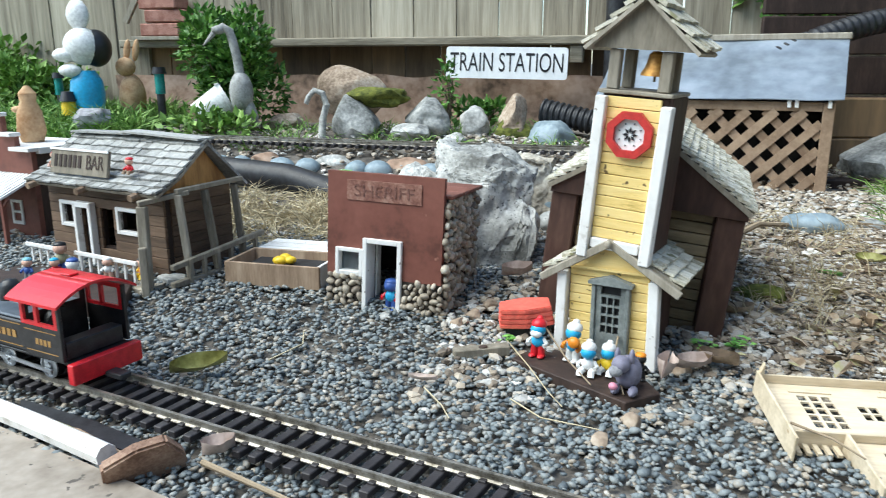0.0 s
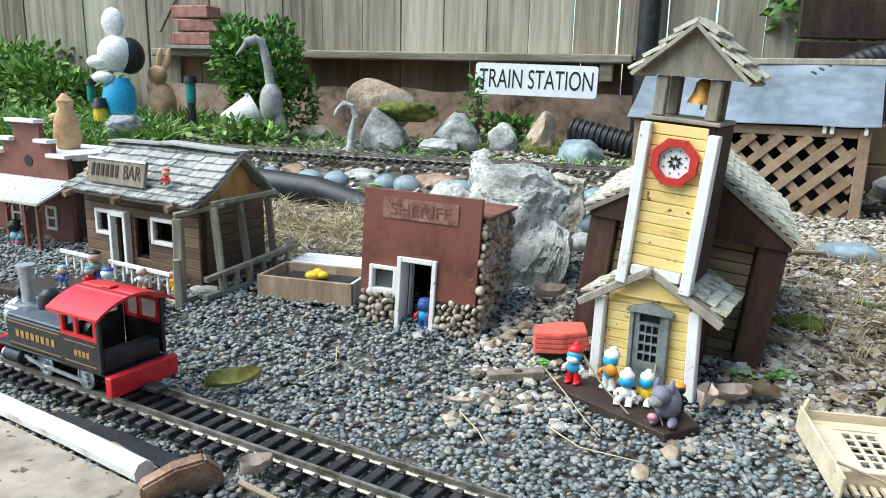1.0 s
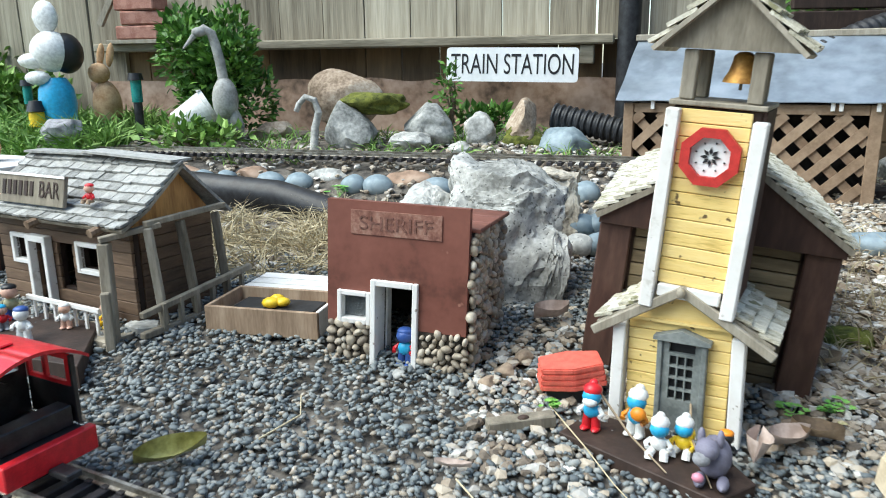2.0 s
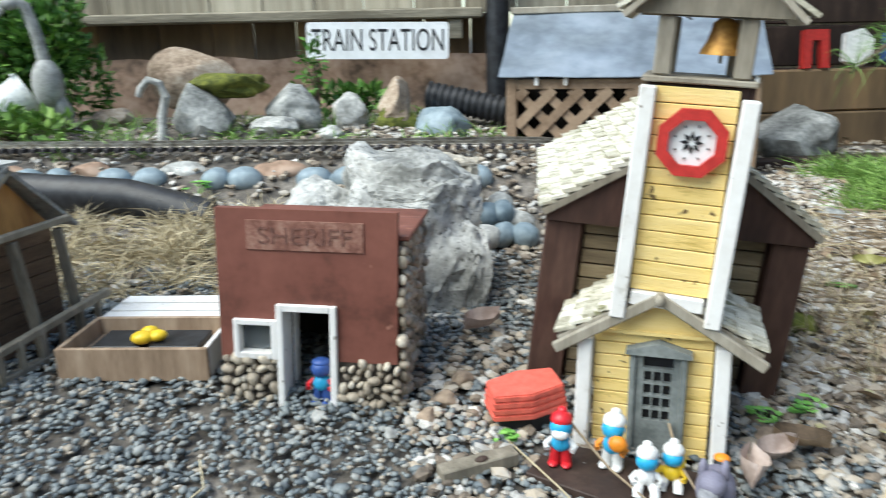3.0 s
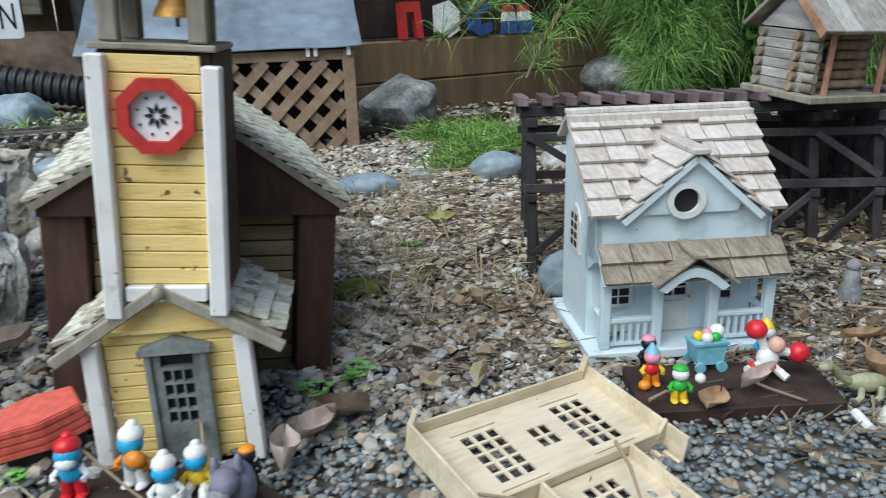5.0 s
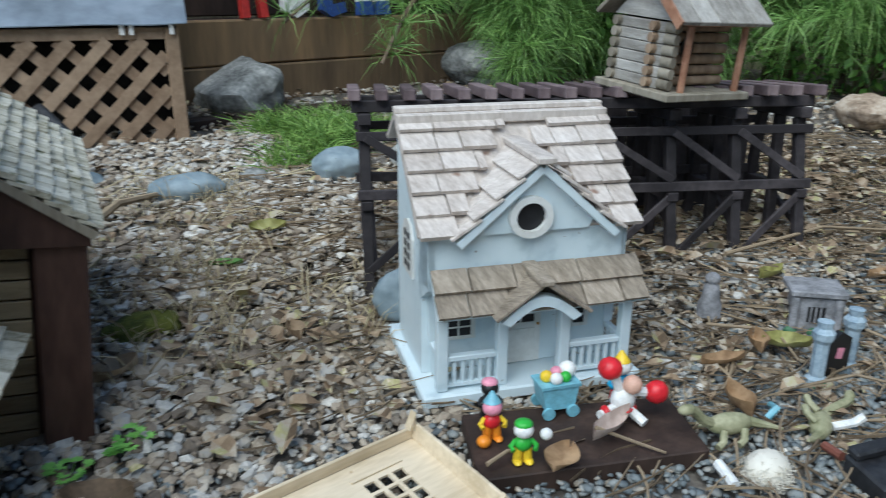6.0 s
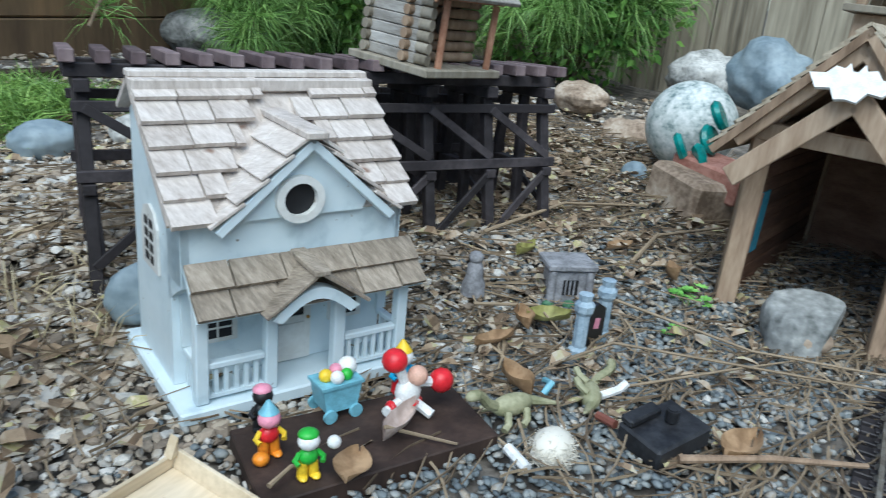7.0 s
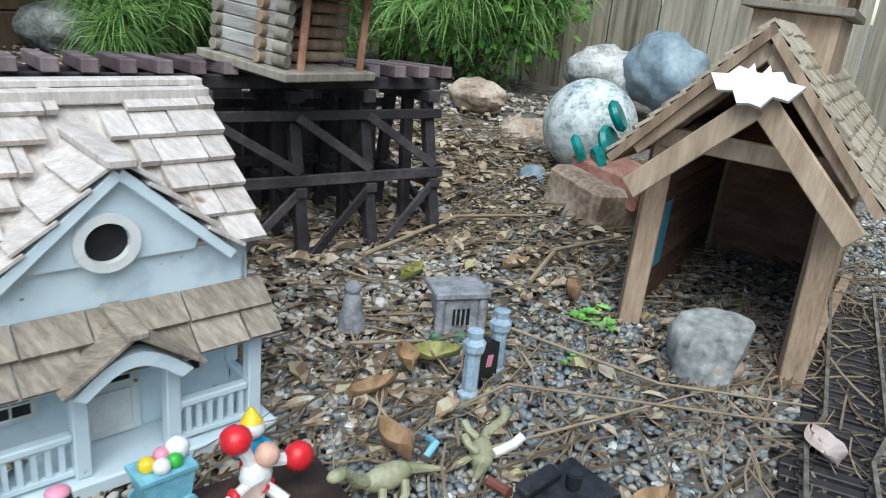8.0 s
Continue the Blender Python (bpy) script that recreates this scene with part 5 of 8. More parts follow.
# ---- plywood wall panel lying on the gravel ----
def tray():
    root = empty("plywood_panel", pose(0.457, 0.799, 0.0165, 8, 2, 1), "pale laser-cut plywood house panel lying flat on the gravel", "panel")
    lay = Matrix.Rotation(radians(90), 4, "X")
    wins = []
    for cx in (0.047, 0.134):
        wins += [(cx - 0.016 + 0.0118 * i, cx - 0.016 + 0.0118 * i + 0.0086, 0.02 + 0.0112 * k, 0.02 + 0.0112 * k + 0.0086) for i in range(3) for k in range(5)]
    wins += [(0.084 + 0.0105 * i, 0.092 + 0.0105 * i, 0.034 + 0.0125 * k, 0.044 + 0.0125 * k) for i in range(2) for k in range(2)]
    part("panel", holed(0, 0.176, 0.0105, 0.0125, 0, 0.088, wins, m=lay), PLY, root)
    for cx in (0.046, 0.133):
        for y in (-0.0155, -0.0815):
            part("sill_strip", box(cx - 0.021, cx + 0.021, y, y + 0.0025, 0.0127, 0.014), PLY, root)
    for x in (-0.003, 0.1763):
        part("side_rim", box(x, x + 0.0027, -0.112, 0.002, 0.0, 0.026, 0.0005), PLY, root)
    part("top_rim", box(0, 0.176, 0.0005, 0.003, 0.0, 0.022, 0.0005), PLY, root)
    part("front_rim", box(0.0, 0.176, -0.091, -0.0885, 0.0, 0.019, 0.0005), PLY, root)
    for x in (0.0, 0.172):
        part("ear", prism([(x - 0.001, 0.022), (x + 0.004, 0.022), (x + 0.003, 0.036)], -0.002, 0.004), PLY, root)
    part("tie_bracket", prism([(0.1755, 0.012), (0.1755, 0.03), (0.168, 0.014)], -0.0915, -0.0885), PLY, root)
    bay = holed(0.052, 0.136, 0.0085, 0.0105, 0.092, 0.165, [(0.078 + 0.0108 * i, 0.0862 + 0.0108 * i, 0.105 + 0.0112 * k, 0.1136 + 0.0112 * k) for i in range(3) for k in range(4)], m=lay)
    part("bay_panel", bay, PLY, root)
    for x in (0.049, 0.1363):
        part("bay_rim", box(x, x + 0.0027, -0.167, -0.092, 0.0, 0.021, 0.0005), PLY, root)
    part("bay_rim", box(0.052, 0.136, -0.1675, -0.1652, 0.0, 0.018, 0.0005), PLY, root)
    for k in range(5):
        part("tab", box(0.004 + k * 0.009, 0.0085 + k * 0.009, -0.106, -0.0915, 0.003, 0.006), PLY, root)
        part("tab", box(0.14 + k * 0.0075, 0.1435 + k * 0.0075, -0.113, -0.0915, 0.003, 0.006), PLY, root)


tray()


# ---- trestle ----
def trestle():
    root = empty("railway_trestle", pose(0.7994, 1.0908, -0.002, -3.5, 0.2, -33.8) @ Matrix.Diagonal((1.017, 1.0, 1.0, 1)), "dark stained timber railway trestle with bare ties on top", "trestle")
    L, dep, zt = 0.505, 0.085, 0.205
    stops = (0.004, 0.09, 0.172, 0.258, 0.345, 0.422, 0.5)
    for x in stops:
        g = level(0.799 + x * 0.83, 1.09 - x * 0.55) - 0.012
        for y0, y1 in ((0.004, -0.026), (dep * 0.5, dep * 0.5), (dep - 0.004, dep + 0.026)):
            part("post", beam((x, y1, g), (x, y0, zt - 0.012), 0.0115, 0.0115, 0.001), TRESTLE, root)
        part("cap", box(x - 0.007, x + 0.007, -0.012, dep + 0.012, zt - 0.012, zt, 0.001), TRESTLE, root)
        part("sway_brace", beam((x + 0.008, -0.018, g + 0.03), (x + 0.008, dep, 0.11), 0.004, 0.008), TRESTLE, root)
        part("ledger", box(x - 0.006, x + 0.006, -0.022, dep + 0.016, 0.102, 0.112, 0.0008), TRESTLE, root)
    for y in (0.0, dep - 0.012):
        part("stringer", box(-0.01, L + 0.01, y, y + 0.012, zt + 0.0005, zt + 0.013, 0.001), TRESTLE, root)
    for y in (-0.019, dep + 0.008):
        part("girt", box(-0.006, L + 0.006, y, y + 0.006, 0.113, 0.124, 0.0008), TRESTLE, root)
        part("girt", box(-0.006, L + 0.006, y + 0.008, y + 0.013, 0.176, 0.186, 0.0008), TRESTLE, root)
    for a, b in zip(stops, stops[1:]):
        part("diagonal", beam((a, -0.011, 0.18), (b, -0.017, 0.126), 0.004, 0.009, 0.0006), TRESTLE, root)
        part("diagonal", beam((b, -0.018, 0.108), (a, -0.027, 0.035), 0.004, 0.009, 0.0006), TRESTLE, root)
    rr = random.Random(2)
    k = 0.17
    # Added dark boards stand in for the deep shade behind the posts.
    while k < L - 0.02:
        w = rr.uniform(0.03, 0.05)
        part("backing_board", box(k, min(k + w - 0.002, L), dep + 0.034, dep + 0.041, 0.012, zt - rr.uniform(0.004, 0.02), 0.001), TRESTLE, root)
        k += w
    k = -0.006
    tie = mesh_of(box(-0.0065, 0.0065, -0.014, dep + 0.014, 0, 0.012, 0.001), "tie", TIEPURPLE)
    while k < L + 0.01:
        piece("tie", tie, pose(k, rr.uniform(-0.004, 0.004), zt + 0.0135, 0, 0, rr.uniform(-2, 2)), root)
        k += 0.0288


trestle()


def log_house():
    root = empty("log_birdhouse", pose(1.025, 0.868, 0.2185, 4, 2, -13) @ Matrix.Diagonal((0.78, 0.9, 1.0, 1)), "grey log cabin birdhouse with plank roof and open porch", "birdhouse")
    part("base", box(0, 0.155, 0, 0.13, 0.0, 0.008, 0.001), GREYWOOD, root)
    for k in range(6):
        z = 0.0085 + k * 0.0115
        part("wall_plank", box(0.016, 0.022, 0.034, 0.12, z, z + 0.011, 0.001), mat_cabin, root)
        part("wall_plank", box(0.134, 0.14, 0.05, 0.12, z, z + 0.011, 0.001), mat_cabin, root)
        part("log_end", cyl((0.019, 0.016, z + 0.006), (0.019, 0.034, z + 0.006), 0.0056, seg=10), GREYWOOD, root, flat=False)
        part("log", cyl((0.006, 0.048, z + 0.006), (0.15, 0.048, z + 0.006), 0.0052, seg=10), BARKWOOD, root, flat=False)
        part("log", cyl((0.008, 0.114, z + 0.006), (0.148, 0.114, z + 0.006), 0.0056, seg=10), GREYWOOD, root, flat=False)
    part("entrance", cyl((0.07, 0.0425, 0.05), (0.07, 0.0415, 0.05), 0.012, seg=18), INK, root)
    for x in (0.036, 0.138):
        part("porch_post", cyl((x, 0.012, 0.008), (x, 0.012, 0.075), 0.0045, seg=8), mat_post, root, flat=False)
    part("porch_beam", box(0.026, 0.15, 0.007, 0.017, 0.0755, 0.081, 0.001), mat_post, root)
    side = Matrix.Translation((0.022, 0, 0)) @ Matrix.Rotation(radians(90), 4, "Z")
    part("gable", prism([(0.012, 0.079), (0.124, 0.079), (0.066, 0.126)], 0, 0.006, m=side), mat_cabin, root)
    part("gable", prism([(0.012, 0.079), (0.124, 0.079), (0.066, 0.126)], -0.118, -0.112, m=side), GREYWOOD, root)
    m = slope((-0.004, -0.006, 0.077), (0.162, -0.006, 0.077), (-0.004, 0.066, 0.132))
    for k in range(5):
        part("roof_plank", box(k * 0.0332, k * 0.0332 + 0.0327, 0, 0.092, 0, 0.005, 0.0008, m=m), mat_cabin, root)
    m = slope((0.162, 0.138, 0.077), (-0.004, 0.138, 0.077), (0.162, 0.066, 0.132))
    part("back_roof", box(0, 0.166, 0, 0.092, 0, 0.005, 0.0008, m=m), GREYWOOD, root)
    part("barge_board", beam((-0.006, -0.007, 0.077), (-0.006, 0.066, 0.134), 0.004, 0.01), mat_post, root)


mat_cabin = mat("pale grey planks", [(0.0, (0.17, 0.155, 0.135)), (0.5, (0.34, 0.32, 0.29)), (1.0, (0.52, 0.5, 0.465))], 40, 0.85, 0.4, stretch=(3, 0.6, 3), rnd="object", mix=0.4)
mat_post = mat("reddish peeled wood", two((0.26, 0.12, 0.07), (0.45, 0.25, 0.16)), 30, 0.7, 0.3)
log_house()


# ---- engine shed ----
def shed():
    root = empty("engine_shed", pose(1.1941, 0.5673, 0.0, -2.0, 1.0, -100.0) @ Matrix.Diagonal((0.96, 1.0, 1.005, 1)), "rough-sawn wooden engine shed with shingled roof and open front", "model building")
    w, D, zt, za, c = 0.158, 0.34, 0.19, 0.288, 0.079
    for x in (0.0, w):
        part("front_post", beam((x + (0.009 if x else 0.004), -0.028 if x else -0.008, -0.012), (x, 0.0, zt), 0.022, 0.018, 0.0012), BARKWOOD, root)
        part("corner_post", beam((x, D, -0.01), (x, D, zt), 0.018, 0.018, 0.0012), BARKWOOD, root)
        for k in range(11):
            z = 0.004 + k * 0.017
            s = 1 if x > 0 else -1
            part("wall_plank", box(x - 0.004, x + 0.004, 0.0115, D - 0.01, z, z + 0.0164, 0.0008), mat_shed, root)
        part("wall_plate", box(x - 0.009, x + 0.009, -0.008, D + 0.008, zt + 0.0005, zt + 0.012, 0.001), BARKWOOD, root)
    part("sill_skirt", beam((w + 0.014, 0.0, 0.012), (w + 0.03, D, 0.012), 0.012, 0.024, 0.001), BARKWOOD, root)
    for k in range(3):
        part("stud", beam((w + 0.012, 0.06 + k * 0.09, 0.0), (w + 0.008, 0.06 + k * 0.09, zt), 0.012, 0.014, 0.001), BARKWOOD, root)
    part("back_wall", box(0.0, w, D - 0.004, D + 0.004, 0, zt), mat_shed, root)
    part("tie_beam", box(-0.01, w + 0.01, -0.012, 0.004, zt - 0.004, zt + 0.014, 0.001), BARKWOOD, root)
    part("gable_back", prism([(0, zt), (w, zt), (c, za)], D - 0.003, D + 0.003), mat_shed, root)
    for s in (-1, 1):
        part("front_rafter", beam((c + s * 0.1, -0.03, zt - 0.005), (c, -0.03, za + 0.0), 0.014, 0.02, 0.0012), BARKWOOD, root)
        part("inner_rafter", beam((c + s * 0.09, 0.01, zt + 0.002), (c, 0.01, za - 0.004), 0.01, 0.016, 0.001), BARKWOOD, root)
        part("brace", beam((c + s * 0.098 + 0.006, -0.045, zt - 0.042), (c + s * 0.002 + 0.006, -0.045, zt + 0.05), 0.01, 0.021, 0.001), BARKWOOD, root)
        a, b = (c + s * 0.12, -0.045, zt - 0.017), (c + s * 0.12, D + 0.02, zt - 0.017)
        p, q = (a, b) if s > 0 else (b, a)
        m = slope(p, q, (c, p[1], za + 0.016))
        run = math.hypot(0.12, za + 0.016 - zt + 0.017)
        part("roof_deck", box(0, D + 0.065, 0, run, -0.008, 0, m=m), BARKWOOD, root)
        shingles(root, m, D + 0.065, run, 0.0165, 0.0125, mat_shedshake, thick=0.0026, seed=90 + s, limit=280, jag=0.12, pointed=True, overlap=1.5)
    # cupola
    cp = empty("cupola", pose(c, 0.13, za + 0.0), "", "")
    cp.parent = root
    part("cupola_base", box(-0.04, 0.04, -0.06, 0.09, -0.03, 0.03, 0.001), BARKWOOD, cp)
    part("cupola_floor", box(-0.05, 0.05, -0.075, 0.1, 0.0305, 0.038, 0.001), GREYWOOD, cp)
    for x in (-0.036, 0.036):
        for y in (-0.06, 0.015, 0.085):
            part("cupola_post", box(x - 0.005, x + 0.005, y - 0.005, y + 0.005, 0.0385, 0.075), BARKWOOD, cp)
    for s in (-1, 1):
        a, b = (s * 0.066, -0.09, 0.066), (s * 0.066, 0.11, 0.066)
        p, q = (a, b) if s > 0 else (b, a)
        m = slope(p, q, (0, p[1], 0.115))
        part("cupola_roof", box(0, 0.2, 0, 0.083, -0.006, 0, m=m), BARKWOOD, cp)
        shingles(cp, m, 0.2, 0.083, 0.016, 0.0125, mat_shedshake, thick=0.0026, seed=95 + s, jag=0.12, pointed=True, overlap=1.5)
    # inner window and ornament
    part("window_frame", box(0.0042, 0.0062, 0.03, 0.036, 0.055, 0.125), mat_post, root)
    part("blue_pane", box(0.0042, 0.0056, 0.0365, 0.066, 0.055, 0.125), mat_bluepane, root, "blue-tinted window pane")
    wing = [(0.0, -0.018), (0.012, -0.02), (0.02, -0.008), (0.036, -0.01), (0.048, 0.006), (0.03, 0.008), (0.022, 0.017), (0.012, 0.015), (0.008, 0.022), (0.003, 0.013), (-0.003, 0.013), (-0.008, 0.022), (-0.012, 0.015), (-0.022, 0.017), (-0.03, 0.008), (-0.048, 0.006), (-0.036, -0.01), (-0.02, -0.008), (-0.012, -0.02)]
    part("bat_ornament", prism([(x * 0.8, z * 0.9) for x, z in wing], -0.002, 0.002, m=pose(c - 0.001, -0.056, 0.254, -32)), WHITE, root, "white bat-shaped wooden cutout")
    return root


mat_shed = mat("red brown shed planks", [(0.0, (0.06, 0.03, 0.018)), (0.5, (0.155, 0.08, 0.05)), (1.0, (0.28, 0.165, 0.11))], 26, 0.75, 0.4, stretch=(1, 0.4, 3), rnd="object", mix=0.4)
mat_shedshake = mat("tan pointed shakes", [(0.0, (0.2, 0.16, 0.11)), (0.5, (0.38, 0.32, 0.235)), (1.0, (0.55, 0.48, 0.37))], 130, 0.85, 0.5, rnd="object", mix=0.5, fine=4, pos=True)
mat_bluepane = plain("blue acrylic", (0.1, 0.4, 0.55), 0.15)
shed()


# ---- lattice shelter ----
def lattice_box():
    root = empty("lattice_shelter", pose(0.418, 1.945, 0.05, 0, 0, -21.0), "lattice-fronted shelter with a dented galvanised sheet roof", "shelter")
    w, h, d = 0.505, 0.215, 0.24
    # Near-black sheet stands in for the shade behind the laths.
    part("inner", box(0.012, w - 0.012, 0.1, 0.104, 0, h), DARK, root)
    for a, b in ((0.0, 0.022), (w - 0.024, w)):
        part("post", box(a, b, -0.004, 0.016, -0.02, h, 0.0015), LATTICE, root)
    part("top_rail", box(0.0225, w - 0.0245, -0.002, 0.014, h - 0.02, h, 0.001), LATTICE, root)
    # Side panels take the same near-black, shade put into their colour.
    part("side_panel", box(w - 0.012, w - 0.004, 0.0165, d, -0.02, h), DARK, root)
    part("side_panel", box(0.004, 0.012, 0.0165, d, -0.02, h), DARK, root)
    step = 0.058
    for s, y in ((1, 0.0), (-1, 0.0055)):
        k = -6
        while k < 16:
            x = k * step
            pts = []
            for z, xx in ((-0.02, x), (h - 0.0205, x + s * (h))):
                pts.append((xx, z))
            (xa, za), (xb, zb) = pts
            lo, hi = 0.0225, w - 0.0245
            def clip(xa, za, xb, zb):
                if xa == xb:
                    return None
                t0, t1 = sorted(((lo - xa) / (xb - xa), (hi - xa) / (xb - xa)))
                t0, t1 = max(0, t0), min(1, t1)
                return None if t1 - t0 < 0.05 else (xa + (xb - xa) * t0, za + (zb - za) * t0, xa + (xb - xa) * t1, za + (zb - za) * t1)
            c = clip(xa, za, xb, zb)
            if c:
                part("lath", beam((c[0], y, c[1]), (c[2], y, c[3]), 0.005, 0.019), LATTICE, root)
            k += 1
    roof = bmesh.new()
    bmesh.ops.create_grid(roof, x_segments=30, y_segments=12, size=0.5)
    for v in roof.verts:
        p = v.co.copy()
        v.co = (p.x * 0.535 + w / 2, (p.y + 0.5) * 0.22 - 0.018, h + 0.006 + (p.y + 0.5) * 0.135 + 0.006 * noise.noise((p.x * 5, p.y * 3, 1)) + (0.003 * noise.noise((p.x * 30, 0, 4)) if p.y < -0.4 else 0))
    r = bmesh.ops.extrude_face_region(roof, geom=roof.faces[:])
    for v in r["geom"]:
        if isinstance(v, bmesh.types.BMVert):
            v.co.z -= 0.002
    part("sheet_roof", roof, METALSHEET, root, "bluish dented galvanised sheet", flat=False)
    part("ridge_strip", box(-0.02, w + 0.02, 0.19, 0.215, h + 0.137, h + 0.152, 0.002), GREYWOOD, root)
    for x in (0.06, 0.12, 0.41, 0.425, 0.49):
        part("clip", box(x, x + 0.008, -0.012, -0.005, h - 0.012, h + 0.008, 0.001), WHITEWOOD, root)
    return root


lattice_box()


# ---- near railway ----
def rail_profile(points, bm=None):
    own = bm or bmesh.new()
    sec = [(-0.0032, 0), (0.0032, 0), (0.0032, 0.001), (0.0008, 0.0022), (0.0008, 0.0056), (0.0017, 0.0065), (0.0017, 0.0084), (-0.0017, 0.0084), (-0.0017, 0.0065), (-0.0008, 0.0056), (-0.0008, 0.0022), (-0.0032, 0.001)]
    rings = []
    for i, p in enumerate(points):
        p = Vector(p)
        d = (Vector(points[min(i + 1, len(points) - 1)]) - Vector(points[max(i - 1, 0)])).normalized()
        n = Vector((-d.y, d.x, 0)).normalized()
        rings.append([own.verts.new(p + n * a + Vector((0, 0, b))) for a, b in sec])
    k = len(sec)
    for a, b in zip(rings, rings[1:]):
        for i in range(k):
            own.faces.new((a[i], a[(i + 1) % k], b[(i + 1) % k], b[i]))
    own.faces.new(rings[0][::-1])
    own.faces.new(rings[-1])
    return own


def railway(name, centre, gauge, tie_step, tie_size, label, tie_mat=TIE):
    """centre: points of the track's middle; sleepers every tie_step."""
    root = empty(name, Matrix.Identity(4), label, "railway track")
    pts = [Vector(p) for p in centre]
    for s in (-1, 1):
        line = []
        for i, p in enumerate(pts):
            d = (pts[min(i + 1, len(pts) - 1)] - pts[max(i - 1, 0)]).normalized()
            line.append(p + Vector((-d.y, d.x, 0)).normalized() * s * gauge / 2 + Vector((0, 0, tie_size[2])))
        part("rail", rail_profile(line), RAIL, root)
    me = mesh_of(box(-tie_size[0] / 2, tie_size[0] / 2, -tie_size[1] / 2, tie_size[1] / 2, 0, tie_size[2], 0.0008), "sleeper", tie_mat)
    chair = mesh_of(box(-0.0035, 0.0035, -0.006, 0.006, 0, 0.0025, 0.0006), "rail_chair", tie_mat)
    dist, nxt = 0.0, 0.0
    for a, b in zip(pts, pts[1:]):
        seg = (b - a).length
        while nxt < dist + seg:
            p = a.lerp(b, (nxt - dist) / seg)
            ang = math.degrees(math.atan2(b.y - a.y, b.x - a.x))
            t = piece("sleeper", me, pose(p.x, p.y, p.z, 0, 0, ang + RNG.uniform(-1, 1)), root)
            for s in (-1, 1):
                piece("rail_chair", chair, pose(0, s * gauge / 2, tie_size[2] - 0.0004), t)
            nxt += tie_step
        dist += seg
    return root


main = [(x / 100, track_y(x / 100), 0.009) for x in range(-95, 46, 3)]
railway("garden_railway", main, 0.045, 0.0195, (0.0095, 0.078, 0.007), "metal-railed garden railway track on black plastic sleepers")


# ---- locomotive ----
def locomotive():
    ang = math.degrees(math.atan(-0.42))
    x0 = -0.225
    root = empty("toy_locomotive", pose(x0 + 0.005, track_y(x0) + 0.0, 0.0245, 0, 0, ang), "black and red toy steam tank locomotive on the track", "toy locomotive")
    # x runs forward towards the chimney as minus x
    L = -0.215
    for x in (-0.055, -0.125):
        for s in (-1, 1):
            wh = part("wheel", cyl((x, s * 0.0185, 0.0135), (x, s * 0.0265, 0.0135), 0.0135, seg=24, bev=0.001), LOCOBLACK, root, flat=False)
            part("rim", lathe([(0.0138, -0.0005), (0.0138, 0.0005), (0.0115, 0.001), (0.0115, -0.001)], m=pose(x, s * 0.0272, 0.0135, 90, 0, 0)), SILVER, wh)
            part("hub", cyl((x, s * 0.026, 0.0135), (x, s * 0.029, 0.0135), 0.004, seg=12), SILVER, wh)
    part("frame", box(L + 0.012, -0.006, -0.018, 0.018, 0.012, 0.026, 0.001), LOCOBLACK, root)
    part("running_board", box(L + 0.01, -0.004, -0.037, 0.037, 0.0262, 0.029, 0.0006), LOCOBLACK, root)
    for s in (-1, 1):
        part("cylinder", cyl((-0.185, s * 0.032, 0.016), (-0.155, s * 0.032, 0.016), 0.0085, seg=16, bev=0.001), LOCOBLACK, root, flat=False)
        part("cylinder_cap", cyl((-0.1895, s * 0.032, 0.016), (-0.1855, s * 0.032, 0.016), 0.0065, seg=16), SILVER, root, flat=False)
        part("side_rod", beam((-0.15, s * 0.0315, 0.015), (-0.045, s * 0.0315, 0.01), 0.0025, 0.0035), SILVER, root)
        part("side_rod", beam((-0.15, s * 0.034, 0.02), (-0.115, s * 0.034, 0.012), 0.0025, 0.003), SILVER, root)
        tank = part("side_tank", box(-0.175, -0.074, s * 0.037 - 0.0004 if s < 0 else 0.02, -0.02 if s < 0 else 0.0374, 0.0295, 0.063, 0.0015), LOCOBLACK, root)
        for k in range(8):
            part("lettering_mark", box(-0.157 + k * 0.009, -0.151 + k * 0.009, s * 0.0379 - 0.0002, s * 0.0379 + 0.0002, 0.043, 0.051), BRONZELINE, tank)
        for z in (0.034, 0.0585):
            part("lining", box(-0.17, -0.079, s * 0.0378 - 0.0002, s * 0.0378 + 0.0002, z, z + 0.0009), BRONZELINE, tank)
    part("boiler", cyl((-0.196, 0, 0.05), (-0.074, 0, 0.05), 0.0195, seg=28), LOCOBLUE, root, flat=False)
    part("tank_top", box(-0.175, -0.074, -0.0365, 0.0365, 0.0632, 0.067, 0.0015), LOCOBLUE, root)
    part("smokebox", cyl((-0.21, 0, 0.05), (-0.1962, 0, 0.05), 0.021, seg=28, bev=0.0015), SILVER, root, flat=False)
    part("smokebox_saddle", box(-0.205, -0.178, -0.022, 0.022, 0.06, 0.0665, 0.002), SILVER, root)
    chim = part("chimney", lathe([(0.0085, 0.064), (0.0075, 0.07), (0.0078, 0.09), (0.0092, 0.108), (0.0105, 0.1085), (0.0105, 0.1115), (0.007, 0.112)], m=pose(-0.19, 0, 0)), SILVER, root, "grey chimney", flat=False)
    for x, r, hh in ((-0.15, 0.0125, 0.084), (-0.112, 0.0125, 0.083)):
        part("dome", lathe([(r, 0.067), (r, 0.072), (r * 0.92, hh - 0.002), (r * 0.6, hh + 0.004), (0.001, hh + 0.006)], m=pose(x, 0, 0)), LOCOBLACK, root, "black boiler dome", flat=False)
    part("whistle", lathe([(0.005, 0.067), (0.004, 0.075), (0.002, 0.082)], m=pose(-0.131, 0.0, 0)), GOLD, root, flat=False)
